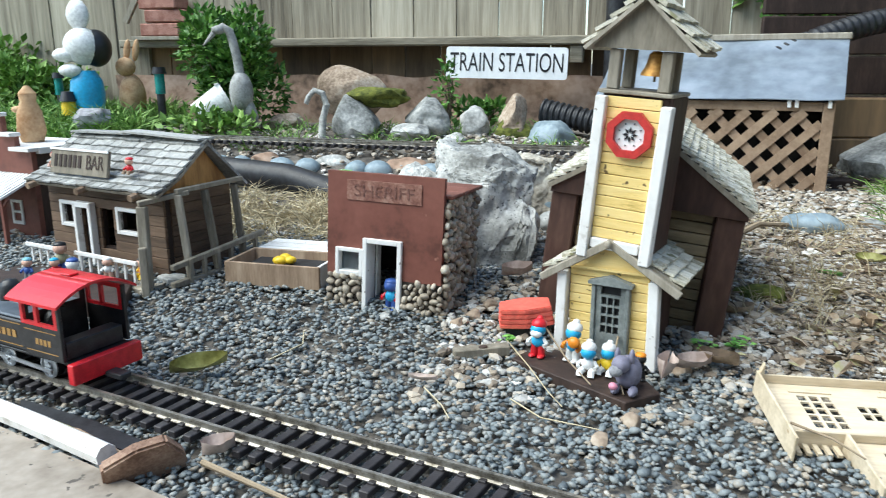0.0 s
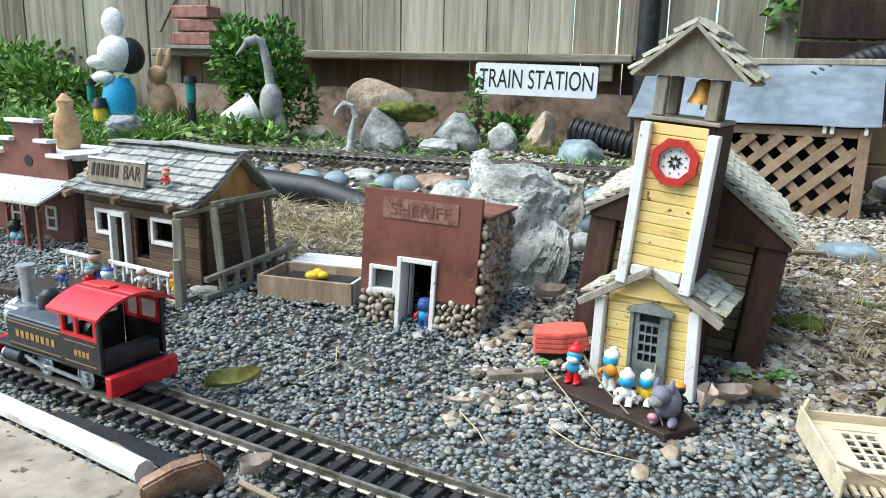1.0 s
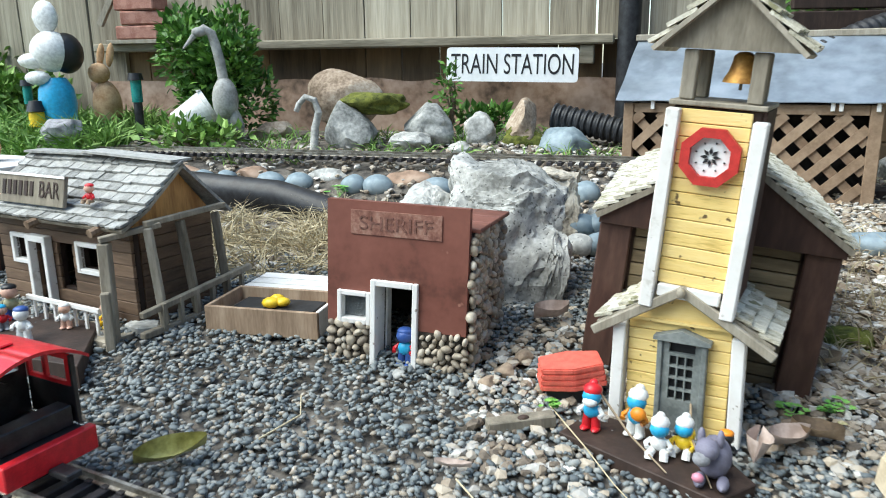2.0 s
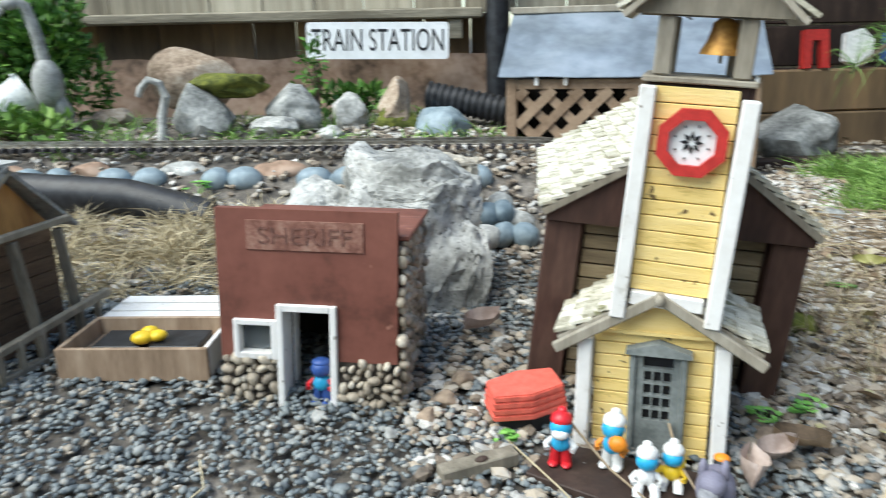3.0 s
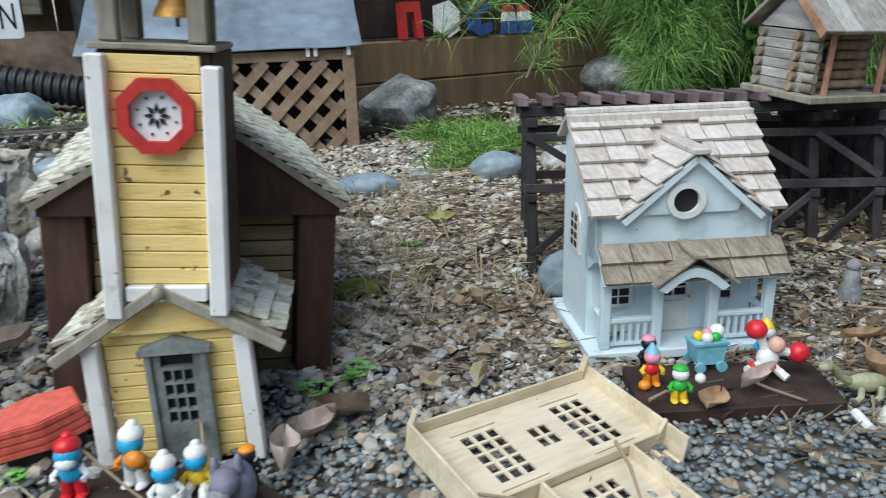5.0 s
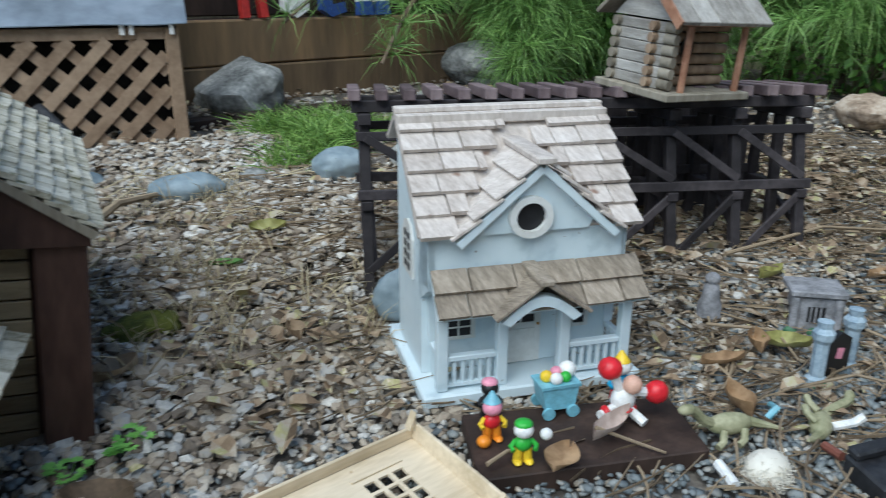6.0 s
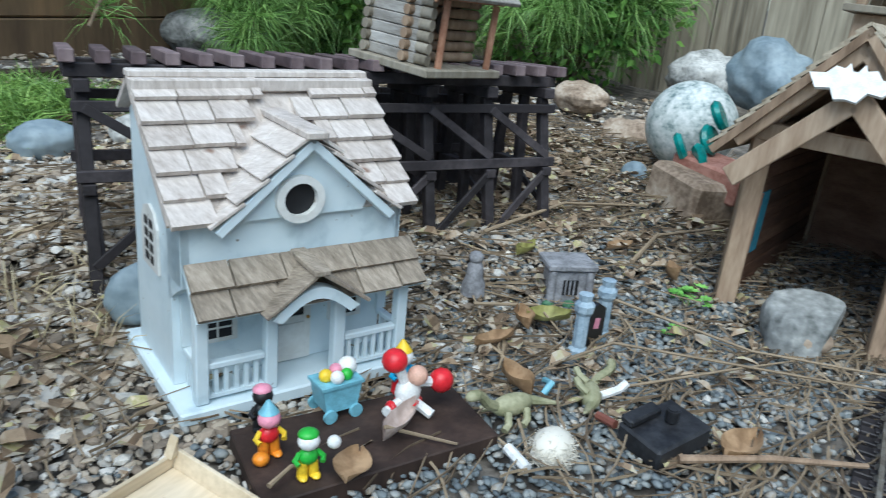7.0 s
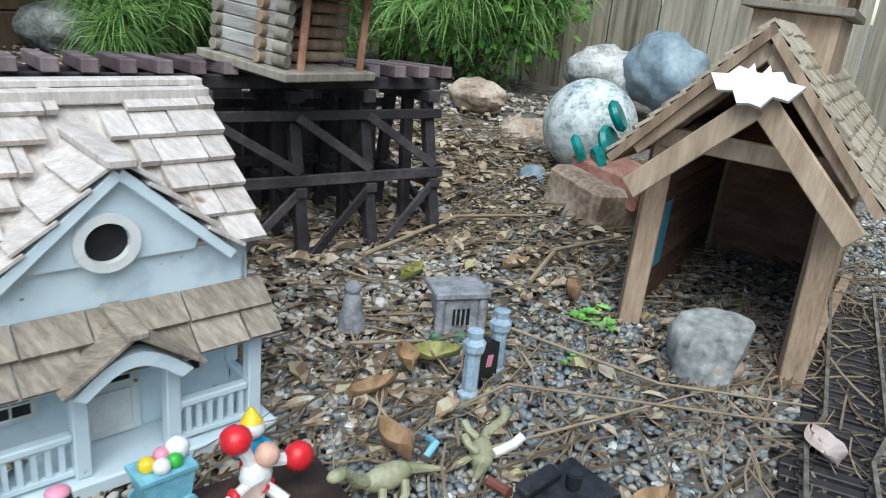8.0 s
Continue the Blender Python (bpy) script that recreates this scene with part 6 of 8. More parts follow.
    part("headlamp", cyl((-0.206, 0, 0.078), (-0.196, 0, 0.078), 0.0085, seg=16, bev=0.001), LOCOBLACK, root, flat=False)
    # cab
    cab = empty("cab", Matrix.Identity(4), "", "")
    cab.parent = root
    tagged(cab, "cab with red window frames and arched red roof")
    for s in (-1, 1):
        y = s * 0.0385
        part("cab_side", box(-0.073, -0.012, y - 0.0012, y + 0.0012, 0.0295, 0.063, 0.0004), LOCOBLACK, cab)
        part("cab_window", holed(-0.0725, -0.014, -0.0015, 0.0015, 0.0632, 0.092, [(-0.068, -0.05, 0.067, 0.0875), (-0.045, -0.019, 0.067, 0.0875)], m=Matrix.Translation((0, y, 0))), RED, cab, "red window frame")
        for z in (0.035, 0.0575):
            part("lining", box(-0.069, -0.018, y + s * 0.0013 - 0.0002, y + s * 0.0013 + 0.0002, z, z + 0.0009), BRONZELINE, cab)
        for k in range(4):
            part("number_mark", box(-0.052 + k * 0.0065, -0.0475 + k * 0.0065, y + s * 0.0013 - 0.0002, y + s * 0.0013 + 0.0002, 0.043, 0.0495), BRONZELINE, cab)
        part("rear_post", box(-0.0135, -0.0095, y - 0.002, y + 0.002, 0.0295, 0.092, 0.0005), LOCOBLACK, cab)
    part("cab_front", holed(-0.037, 0.037, -0.0742, -0.0734, 0.0295, 0.096, [(-0.03, -0.012, 0.07, 0.088), (0.012, 0.03, 0.07, 0.088)], m=Matrix(((0, 1, 0, 0), (1, 0, 0, 0), (0, 0, 1, 0), (0, 0, 0, 1)))), LOCOBLACK, cab)
    part("backhead", cyl((-0.072, 0, 0.05), (-0.062, 0, 0.05), 0.02, seg=20), LOCOBLACK, cab, flat=False)
    part("coal_box", box(-0.03, -0.012, -0.034, 0.034, 0.0295, 0.048, 0.001), LOCOBLACK, cab)
    own = bmesh.new()
    n = 12
    for i in range(n):
        a0, a1 = -0.048 + 0.096 * i / n, -0.048 + 0.096 * (i + 1) / n
        za, zb = 0.1085 - 0.0165 * (a0 / 0.048) ** 2, 0.1085 - 0.0165 * (a1 / 0.048) ** 2
        vs = [(-0.082, a0, za), (0.0, a0, za), (0.0, a1, zb), (-0.082, a1, zb)]
        up = [own.verts.new(v) for v in vs]
        dn = [own.verts.new((v[0], v[1], v[2] - 0.003)) for v in vs]
        own.faces.new(up)
        own.faces.new(dn[::-1])
        for j in range(4):
            k = (j + 1) % 4
            own.faces.new((up[k], up[j], dn[j], dn[k]))
    bmesh.ops.remove_doubles(own, verts=own.verts[:], dist=1e-5)
    roof = part("cab_roof", own, RED, cab, "glossy red arched roof", flat=False)
    part("roof_hatch", box(-0.05, -0.034, -0.006, 0.006, 0.1088, 0.111, 0.0008), RED, roof)
    part("rear_beam", box(-0.0035, 0.006, -0.042, 0.042, 0.008, 0.03, 0.001), RED, root, "red buffer beam")
    part("front_beam", box(-0.222, -0.214, -0.04, 0.04, 0.008, 0.026, 0.001), RED, root, "red buffer beam")
    part("coupler", box(0.0062, 0.03, -0.007, 0.007, 0.006, 0.012, 0.001), BLACKPLASTIC, root)
    part("coupler", box(-0.238, -0.2225, -0.007, 0.007, 0.006, 0.012, 0.001), BLACKPLASTIC, root)
    return root


locomotive()
far = [(-1.3 + 0.05 * i, 1.885 - 0.2 * (-1.3 + 0.05 * i), level(-1.3 + 0.05 * i, 1.885 - 0.2 * (-1.3 + 0.05 * i)) * 0.3 + 0.105) for i in range(40)]
railway("rear_railway", far, 0.045, 0.022, (0.01, 0.078, 0.008), "raised railway track on dark sleepers behind the village")
siding = [(0.72 + 0.05 * i, 0.405 - 0.1 * 0.05 * i * (1 if i > 6 else 0.6), 0.002) for i in range(15)]
railway("shed_siding", siding, 0.045, 0.0165, (0.0105, 0.078, 0.006), "disused black plastic-tied track leading into the engine shed")


# ---- boulders and stones ----
def bed_rocks():
    rows = [
        ("rock", -0.255, 2.2, 0.195, (0.115, 0.07, 0.07), ROCKGREY, "large blue-grey rock beside the raised track", 3),
        ("rock", -0.045, 2.2, 0.2, (0.075, 0.06, 0.062), ROCKGREY, "angular grey rock beside the raised track", 4),
        ("rock", -0.085, 2.12, 0.162, (0.055, 0.045, 0.028), ROCKPALE, "low pale stone beside the raised track", 5),
        ("rock", 0.09, 2.19, 0.185, (0.042, 0.04, 0.045), ROCKPALE, "round pale stone by the raised track", 6),
        ("rock", 0.2, 2.2, 0.195, (0.062, 0.05, 0.07), ROCKTAN, "mossy tan rock near the drain pipe", 7),
        ("rock", 0.3, 2.13, 0.15, (0.075, 0.055, 0.05), ROCKBLUE, "blue-grey rock near the drain pipe", 8),
        ("rock", 0.04, 2.1, 0.145, (0.03, 0.03, 0.02), ROCKPALE, "small pale stone by the raised track", 9),
        ("rock", -0.3, 2.4, 0.27, (0.11, 0.06, 0.085), ROCKTAN, "rounded tan rock against the footing", 10),
        ("rock", -0.5, 2.3, 0.18, (0.06, 0.05, 0.03), ROCKTAN, "low reddish rock beside the shrub", 11),
        ("boulder", 1.12, 2.04, 0.105, (0.135, 0.09, 0.085), ROCKGREY, "large smooth grey boulder beside the lattice shelter", 12),
        ("boulder", 1.88, 2.0, 0.12, (0.14, 0.09, 0.07), ROCKGREY, "flat grey boulder under the pine", 13),
        ("rock", 2.06, 1.035, 0.085, (0.055, 0.07, 0.035), ROCKTAN, "tan stone behind the trestle", 14),
        ("rock", 1.9, 0.87, 0.05, (0.05, 0.06, 0.03), ROCKTAN, "low tan stone behind the litter", 15),
        ("boulder", 2.45, 0.83, 0.13, (0.1, 0.11, 0.075), ROCKPALE, "pale boulder at the fence foot", 16),
        ("boulder", 2.42, 0.675, 0.15, (0.1, 0.11, 0.1), ROCKBLUE, "tall blue-grey boulder at the fence foot", 17),
    ]
    for name, x, y, z, r, material, label, seed in rows:
        rock(name, x, y, z, r, material, label, seed, turn=seed * 37, cut=0.3 if material in (ROCKGREY, ROCKTAN) and seed < 12 else 0.06, rough=0.22)
    rock("moss_mound", -0.2, 2.21, 0.255, (0.085, 0.05, 0.03), MOSS, "olive moss cushion on the rocks", 21, cut=0, category="moss", rough=0.3)
    rock("moss_mound", 0.2, 2.165, 0.165, (0.05, 0.03, 0.03), MOSS, "olive moss at the rock's foot", 22, cut=0, category="moss", rough=0.3)
    rock("moss_mound", 0.545, 1.078, 0.036, (0.036, 0.022, 0.018), MOSS, "round moss cushion beside the church", 23, cut=0, category="moss", rough=0.2)
    # boulder behind the shop
    cut_rock("boulder", (0.147, 1.27, 0.1), (0.16, 0.11, 0.17), [((0, 0, 1), 0.121), ((0.45, 0, 0.89), 0.112), ((1, 0, -0.1), 0.088), ((-1, 0, 0.06), 0.08), ((-0.35, -0.75, 0.55), 0.093), ((0.35, -0.85, 0.3), 0.082), ((0.6, -0.5, 0.62), 0.113), ((-0.1, -1, 0), 0.092), ((0, 1, 0.2), 0.09)], ROCKBIG, "big blocky pale grey boulder behind the stone shop", 31)
    cut_rock("rock", (0.232, 1.5, 0.128), (0.07, 0.06, 0.07), [((0.06, 0, 1), 0.044), ((1, -0.1, 0), 0.046), ((-1, -0.1, 0.2), 0.046), ((0.1, -1, 0.15), 0.035), ((0, 1, 0.1), 0.04)], ROCKTANPALE, "square cream stone block behind the boulder", 35)
    cut_rock("rock", (0.022, 1.29, 0.105), (0.05, 0.045, 0.08), [((-0.55, -0.2, 0.8), 0.048), ((0.3, -0.3, 0.9), 0.06), ((-0.2, -1, 0.2), 0.035), ((-1, 0, 0.2), 0.036)], ROCKPALE, "pale broken rock behind the shop roof", 36)
    for k in range(7):
        x, y = 0.275 + 0.022 * (k % 4) + 0.008 * (k % 3), 1.43 + 0.05 * (k // 3) + 0.01 * (k % 2)
        rock("river_stone", x, y, level(x, y) + 0.012 + 0.02 * (k // 4), (0.026, 0.02, 0.02), ROCKBLUE if k % 3 else ROCKPALE, "rounded blue-grey stone heaped behind the church", 300 + k, turn=k * 50, cut=0, rough=0.12, category="stone", sub=3)
    # smooth stones
    for x, y, z, r, turn, material, label in (
        (0.745, 1.44, 0.062, (0.052, 0.03, 0.024), -12, ROCKBLUE, "smooth pale blue river stone on the litter"),
        (0.975, 1.4, 0.07, (0.045, 0.03, 0.028), -20, ROCKBLUE, "smooth grey-blue stone beside the trestle"),
        (1.09, 1.36, 0.075, (0.04, 0.03, 0.025), -30, ROCKPALE, "pale smooth stone behind the trestle"),
        (0.785, 1.0, 0.03, (0.034, 0.02, 0.03), -10, ROCKBLUE, "flat blue-grey stone leaning behind the cottage"),
        (0.86, 1.47, 0.055, (0.026, 0.02, 0.014), 10, ROCKGREY, "small grey stone in the litter"),
        (0.82, 1.46, 0.052, (0.02, 0.014, 0.01), 40, ROCKGREY, "small grey stone in the litter"),
        (0.6, 1.5, 0.055, (0.03, 0.02, 0.02), 10, ROCKBLUE, "blue-grey stone behind the church"),
        (0.64, 1.57, 0.06, (0.035, 0.02, 0.02), -10, ROCKBLUE, "blue-grey stone behind the church"),
        (1.56, 0.77, 0.045, (0.026, 0.022, 0.02), 10, ROCKBLUE, "small grey-blue stone near the globe"),
    ):
        rock("river_stone", x, y, z, r, material, label, int(x * 100), turn=turn, cut=0, rough=0.12, category="stone")
    # stone edging under the raised track
    rr = random.Random(8)
    x = -0.95
    k = 0
    while x < 0.35:
        w = rr.uniform(0.035, 0.06)
        y = 1.80 - 0.2 * x
        if k % 3 == 2:
            flat = (w * 1.3, 0.025, 0.022)
            rock("edging_stone", x, y + 0.02, 0.11, flat, FOOTING if rr.random() < 0.7 else ROCKPALE, "pinkish block edging the raised track", 100 + k, turn=-11, cut=0.4, rough=0.08, category="stone", sub=3)
        else:
            rock("edging_stone", x, y - 0.015, 0.1, (w * 0.75, 0.028, 0.024), ROCKBLUE, "smooth blue-grey stone edging the raised track", 100 + k, turn=rr.uniform(-20, 5), cut=0, rough=0.1, category="stone", sub=3)
        x += w * 1.5
        k += 1
    # stones on the gravel
    for x, y, s, material, label in (
        (0.325, 0.748, 0.013, ROCKTAN, "rough tan stone on the gravel"), (0.29, 0.705, 0.012, ROCKTAN, "cream stone on the gravel"), (0.035, 0.984, 0.009, ROCKPALE, "pale pebble before the shop"),
        (0.135, 0.972, 0.013, ROCKTAN, "tan stone at the shop corner"), (0.155, 0.995, 0.012, ROCKTAN, "tan stone at the shop corner"), (0.175, 1.02, 0.014, ROCKTAN, "tan stone beside the shop"), (0.1, 0.955, 0.009, ROCKPALE, "pale stone at the shop corner"),
        (0.372, 0.9, 0.012, ROCKGREY, "grey stone beside the porch"), (0.4, 0.875, 0.012, ROCKTAN, "tan stone beside the church"), (0.425, 0.905, 0.013, ROCKTAN, "tan stone beside the church"), (0.215, 1.0, 0.013, ROCKTAN, "tan stone beside the church"), (0.81, 0.63, 0.012, ROCKPALE, "white stone by the display board"), (0.36, 0.93, 0.009, ROCKTAN, "tan stone beside the porch"),
    ):
        rock("stone", x, y, level(x, y) + s * 0.35, (s, s * 0.8, s * 0.65), material, label, int(x * 900), turn=x * 900, cut=0.3, rough=0.2, sub=3, category="stone")


bed_rocks()


def shed_rock():
    ob = rock("split_rock", 1.128, 0.482, 0.02, (0.042, 0.042, 0.046), ROCKGREY, "rounded grey rock with a pale split face in the shed doorway", 44, turn=20, cut=0.15, rough=0.15, sub=4)
    part("split_face", ball((-0.024, 0.004, 0.001), (0.014, 0.024, 0.014), sub=3), ROCKTAN, ob, "pale broken face", flat=False)


shed_rock()


# ---- pipes ----
def ribbed_pipe(p, q, r, n, label, mats=BLACKPLASTIC, sag=0.0):
    pts = arc(p, q, sag, n * 2)
    bm = bmesh.new()
    rings = []
    for i, v in enumerate(pts):
        d = (pts[min(i + 1, len(pts) - 1)] - pts[max(i - 1, 0)]).normalized()
        s = d.cross(Vector((0, 0, 1))).normalized()
        u = s.cross(d)
        for k in (0, 1):
            rr = r if i % 2 == 0 else r * 0.86
            rings.append([bm.verts.new(v + d * (k * 0.5 - 0.25) * (Vector(q) - Vector(p)).length / (2 * n) + rr * (math.cos(a) * s + math.sin(a) * u)) for a in (2 * math.pi * j / 20 for j in range(20))])
    for a, b in zip(rings, rings[1:]):
        for j in range(20):
            bm.faces.new((a[j], a[(j + 1) % 20], b[(j + 1) % 20], b[j]))
    bm.faces.new(rings[0][::-1])
    bm.faces.new(rings[-1])
    return thing("drain_pipe", bm, mats, Matrix.Identity(4), label, "pipe", flat=False)


ribbed_pipe((0.283, 2.2, 0.22), (0.53, 2.1, 0.168), 0.034, 16, "black corrugated drain pipe lying among the rocks")
ribbed_pipe((0.83, 1.98, 0.36), (1.2, 2.1, 0.46), 0.03, 20, "black corrugated drain pipe above the lattice shelter", sag=0.02)
thing("pond_edging", tube([(-0.85, 1.86, 0.075), (-0.7, 1.82, 0.1), (-0.5, 1.74, 0.11), (-0.3, 1.68, 0.1), (-0.16, 1.64, 0.065)], 0.032, seg=14), BLACKPLASTIC, Matrix.Identity(4), "dark glossy plastic pond edging in front of the raised track", "edging", flat=False)
thing("garden_hose", tube([(0.6, 1.72, 0.13), (0.625, 1.66, 0.16), (0.64, 1.6, 0.13), (0.63, 1.53, 0.07), (0.6, 1.5, 0.055)], 0.009, seg=10), BLACKPLASTIC, Matrix.Identity(4), "dark hose curling beside the church", "hose", flat=False)
flat_poly("liner_strip", [(-0.3, 0.728), (-0.2, 0.69), (-0.118, 0.648), (-0.105, 0.63), (-0.13, 0.632), (-0.285, 0.7)], -0.004, 0.0105, BLACKPLASTIC, "dark strip of pond liner showing through the gravel", "liner")


# ---- plants ----
def leaf_quad(p, d, up, length, width):
    d, s = d.normalized(), d.cross(up)
    s = s.normalized() if s.length > 1e-4 else Vector((1, 0, 0))
    n = s.cross(d)
    return [p, p + d * length * 0.45 + s * width / 2 + n * length * 0.06, p + d * length, p + d * length * 0.45 - s * width / 2 + n * length * 0.06]


def bush(name, c, r, count, size, material, label, seed, category="shrub", lumps=7):
    """A shrub of many single leaves round a few stems, with an uneven outline."""
    rr = random.Random(seed)
    root = empty(name, pose(*c), label, category)
    cl = [(Vector((rr.uniform(-0.55, 0.55) * r[0], rr.uniform(-0.55, 0.55) * r[1], rr.uniform(0.3, 0.9) * r[2])), rr.uniform(0.4, 0.62)) for _ in range(lumps)]
    quads = []
    for _ in range(count):
        o, k = rr.choice(cl)
        d = Vector((rr.gauss(0, 1), rr.gauss(0, 1), rr.gauss(0.2, 1))).normalized()
        p = o + Vector((d.x * r[0], d.y * r[1], d.z * r[2] * 0.7)) * k * rr.uniform(0.6, 1.08)
        if p.z < 0.0:
            continue
        way = (d + Vector((rr.uniform(-1, 1), rr.uniform(-1, 1), rr.uniform(-0.6, 1.0)))).normalized()
        s = size * rr.uniform(0.6, 1.3)
        quads.append(leaf_quad(p, way, Vector((rr.uniform(-1, 1), rr.uniform(-1, 1), 1)), s, s * 0.55))
    crown = new("crown", sheet_mesh("crown", quads, material))
    crown.parent = root
    stems = bmesh.new()
    for o, k in cl:
        tube([(0, 0, -0.01), o * 0.5 + Vector((0.01, 0, 0)), o], 0.006, stems, taper=0.4)
    part("stem", stems, BARK, root)
    return root


bush("shrub", (-0.66, 2.34, 0.14), (0.15, 0.11, 0.31), 5200, 0.026, LEAFGREEN, "dense bright green box shrub behind the crane statue", 1, lumps=12)
bush("shrub", (-1.85, 2.72, 0.1), (0.3, 0.18, 0.3), 3600, 0.035, GRASSGREEN, "loose light green plants along the fence", 2, lumps=12)
bush("shrub", (-1.5, 2.6, 0.1), (0.24, 0.15, 0.22), 2200, 0.035, GRASSGREEN, "loose light green plants along the fence", 3, lumps=9)
bush("weed", (0.0, 2.26, 0.18), (0.04, 0.03, 0.15), 150, 0.022, LEAFGREEN, "spindly green weed before the station sign", 5, "weed", 6)
bush("weed", (0.1, 2.3, 0.17), (0.12, 0.06, 0.06), 300, 0.03, LEAFGREEN, "low green weeds on the bed", 6, "weed", 6)
bush("shrub", (1.1, 2.42, 0.45), (0.3, 0.1, 0.35), 900, 0.05, LEAFGREEN, "broad-leaved green climber on the fence", 7, lumps=10)
bush("weed", (-0.6, 2.1, 0.13), (0.16, 0.07, 0.08), 500, 0.03, GRASSGREEN, "low weeds along the raised track", 8, "weed", 8)


def blades(name, area, count, length, width, material, label, seed, category="grass", spread=0.6, tufts=0):
    rr = random.Random(seed)
    quads = []
    x0, x1, y0, y1 = area
    spots = [(rr.uniform(x0, x1), rr.uniform(y0, y1)) for _ in range(tufts or count)]
    for i in range(count):
        x, y = spots[i % len(spots)]
        if tufts:
            x, y = x + rr.gauss(0, 0.015), y + rr.gauss(0, 0.015)
        p = Vector((x, y, level(x, y) - 0.004))
        l = length * rr.uniform(0.5, 1.2)
        d = Vector((rr.gauss(0, spread), rr.gauss(0, spread), 1)).normalized()
        s = d.cross(Vector((rr.uniform(-1, 1), rr.uniform(-1, 1), 0.1))).normalized() * width / 2
        droop = Vector((d.x, d.y, -0.25)) * l * 0.35
        m = p + d * l * 0.55
        e = p + d * l * 0.85 + droop
        quads.append([p - s, p + s, m + s * 0.8, m - s * 0.8])
        quads.append([m - s * 0.8, m + s * 0.8, e])
    me = sheet_mesh(name, quads, material)
    return tagged(new(name, me), label, category, kind="stuff")


blades("dry_grass", (-0.42, 0.03, 1.28, 1.66), 2600, 0.075, 0.0022, STRAW, "matted pale dry grass behind the planter", 1, spread=1.3, tufts=60)
blades("green_grass", (0.92, 1.18, 1.48, 1.72), 2600, 0.075, 0.0022, GRASSGREEN, "fine bright green grass tuft by the trestle", 2, spread=0.9, tufts=40)
blades("bed_grass", (-1.6, -0.85, 1.75, 2.45), 6000, 0.12, 0.006, GRASSGREEN, "lush light green ferny weeds behind the saloon", 3, spread=0.7, tufts=140)
blades("sparse_grass", (0.45, 0.8, 0.98, 1.5), 900, 0.06, 0.0016, STRAW, "sparse dry stalks beside the church", 4, spread=0.6, tufts=50)
blades("sparse_grass", (-0.5, 0.5, 1.95, 2.3), 700, 0.06, 0.003, GRASSGREEN, "scattered green blades among the rocks", 5, spread=0.8, tufts=60)


def clover(x, y, s, label):
    rr = random.Random(int(x * 1000))
    quads = []
    for k in range(14):
        a = rr.uniform(0, 6.28)
        p = Vector((x, y, level(x, y)))
        t = p + Vector((math.cos(a) * s * rr.uniform(0.2, 1), math.sin(a) * s * rr.uniform(0.2, 1), s * rr.uniform(0.3, 0.9)))
        quads.append([p + Vector((0.0006, 0, 0)), p - Vector((0.0006, 0, 0)), t])
        for j in range(5):
            b = a + (j - 2) * 0.75
            quads.append(leaf_quad(t, Vector((math.cos(b), math.sin(b), 0.15)), Vector((0, 0, 1)), s * 0.42, s * 0.26))
    tagged(new("weed", sheet_mesh("weed", quads, CLOVER)), label, "weed")


for x, y, s in ((1.142, 0.592, 0.022), (1.123, 0.495, 0.009), (1.075, 0.593, 0.012), (0.479, 0.936, 0.016), (0.436, 0.931, 0.014), (-0.2, 1.78, 0.03), (0.2, 0.93, 0.012)):
    clover(x, y, s, "small bright green lobed weed in the gravel")


def pine(c, branches, label, seed):
    """Low sweeping pine boughs with long soft needles."""
    rr = random.Random(seed)
    root = empty("pine_tree", pose(*c), label, "pine tree")
    wood = bmesh.new()
    tube([(0, 0, -0.3), (0.01, 0, 0.6), (0, 0.01, 1.5)], 0.05, wood, seg=10, taper=0.5)
    part("trunk", wood, BARK, root)
    for end, bend, reach in branches:
        e = Vector(end)
        start = Vector((0, 0, e.z + bend))
        pts = [start.lerp(e, i / 8) + Vector((0, 0, 0.12 * math.sin(math.pi * i / 8))) for i in range(9)]
        limb = part("limb", tube(pts, 0.012, taper=0.3), BARK, root)
        quads = []
        for _ in range(120 if reach > 0.05 else 16):
            k = rr.uniform(0.3, 1.0)
            i = min(7, int(k * 8))
            p = pts[i].lerp(pts[i + 1], k * 8 - i)
            o = p + Vector((rr.gauss(0, reach * 0.45), rr.gauss(0, reach * 0.45), rr.gauss(-0.01, reach * 0.35)))
            axis = (o - p + Vector((rr.gauss(0, 0.03), rr.gauss(0, 0.03), 0.02))).normalized()
            for _ in range(46 if reach > 0.05 else 22):
                d = (axis * 0.9 + Vector((rr.gauss(0, 0.6), rr.gauss(0, 0.6), rr.gauss(0.0, 0.5)))).normalized()
                l = rr.uniform(0.08, 0.15)
                s = d.cross(Vector((rr.uniform(-1, 1), rr.uniform(-1, 1), rr.uniform(-1, 1)))).normalized() * 0.0008
                mid = o + d * l * 0.55
                tip = o + d * l * 0.9 + Vector((0, 0, -l * 0.3))
                quads.append([o - s, o + s, mid + s, mid - s])
                quads.append([mid - s, mid + s, tip])
        ob = new("needles", sheet_mesh("needles", quads, NEEDLE))
        ob.parent = limb


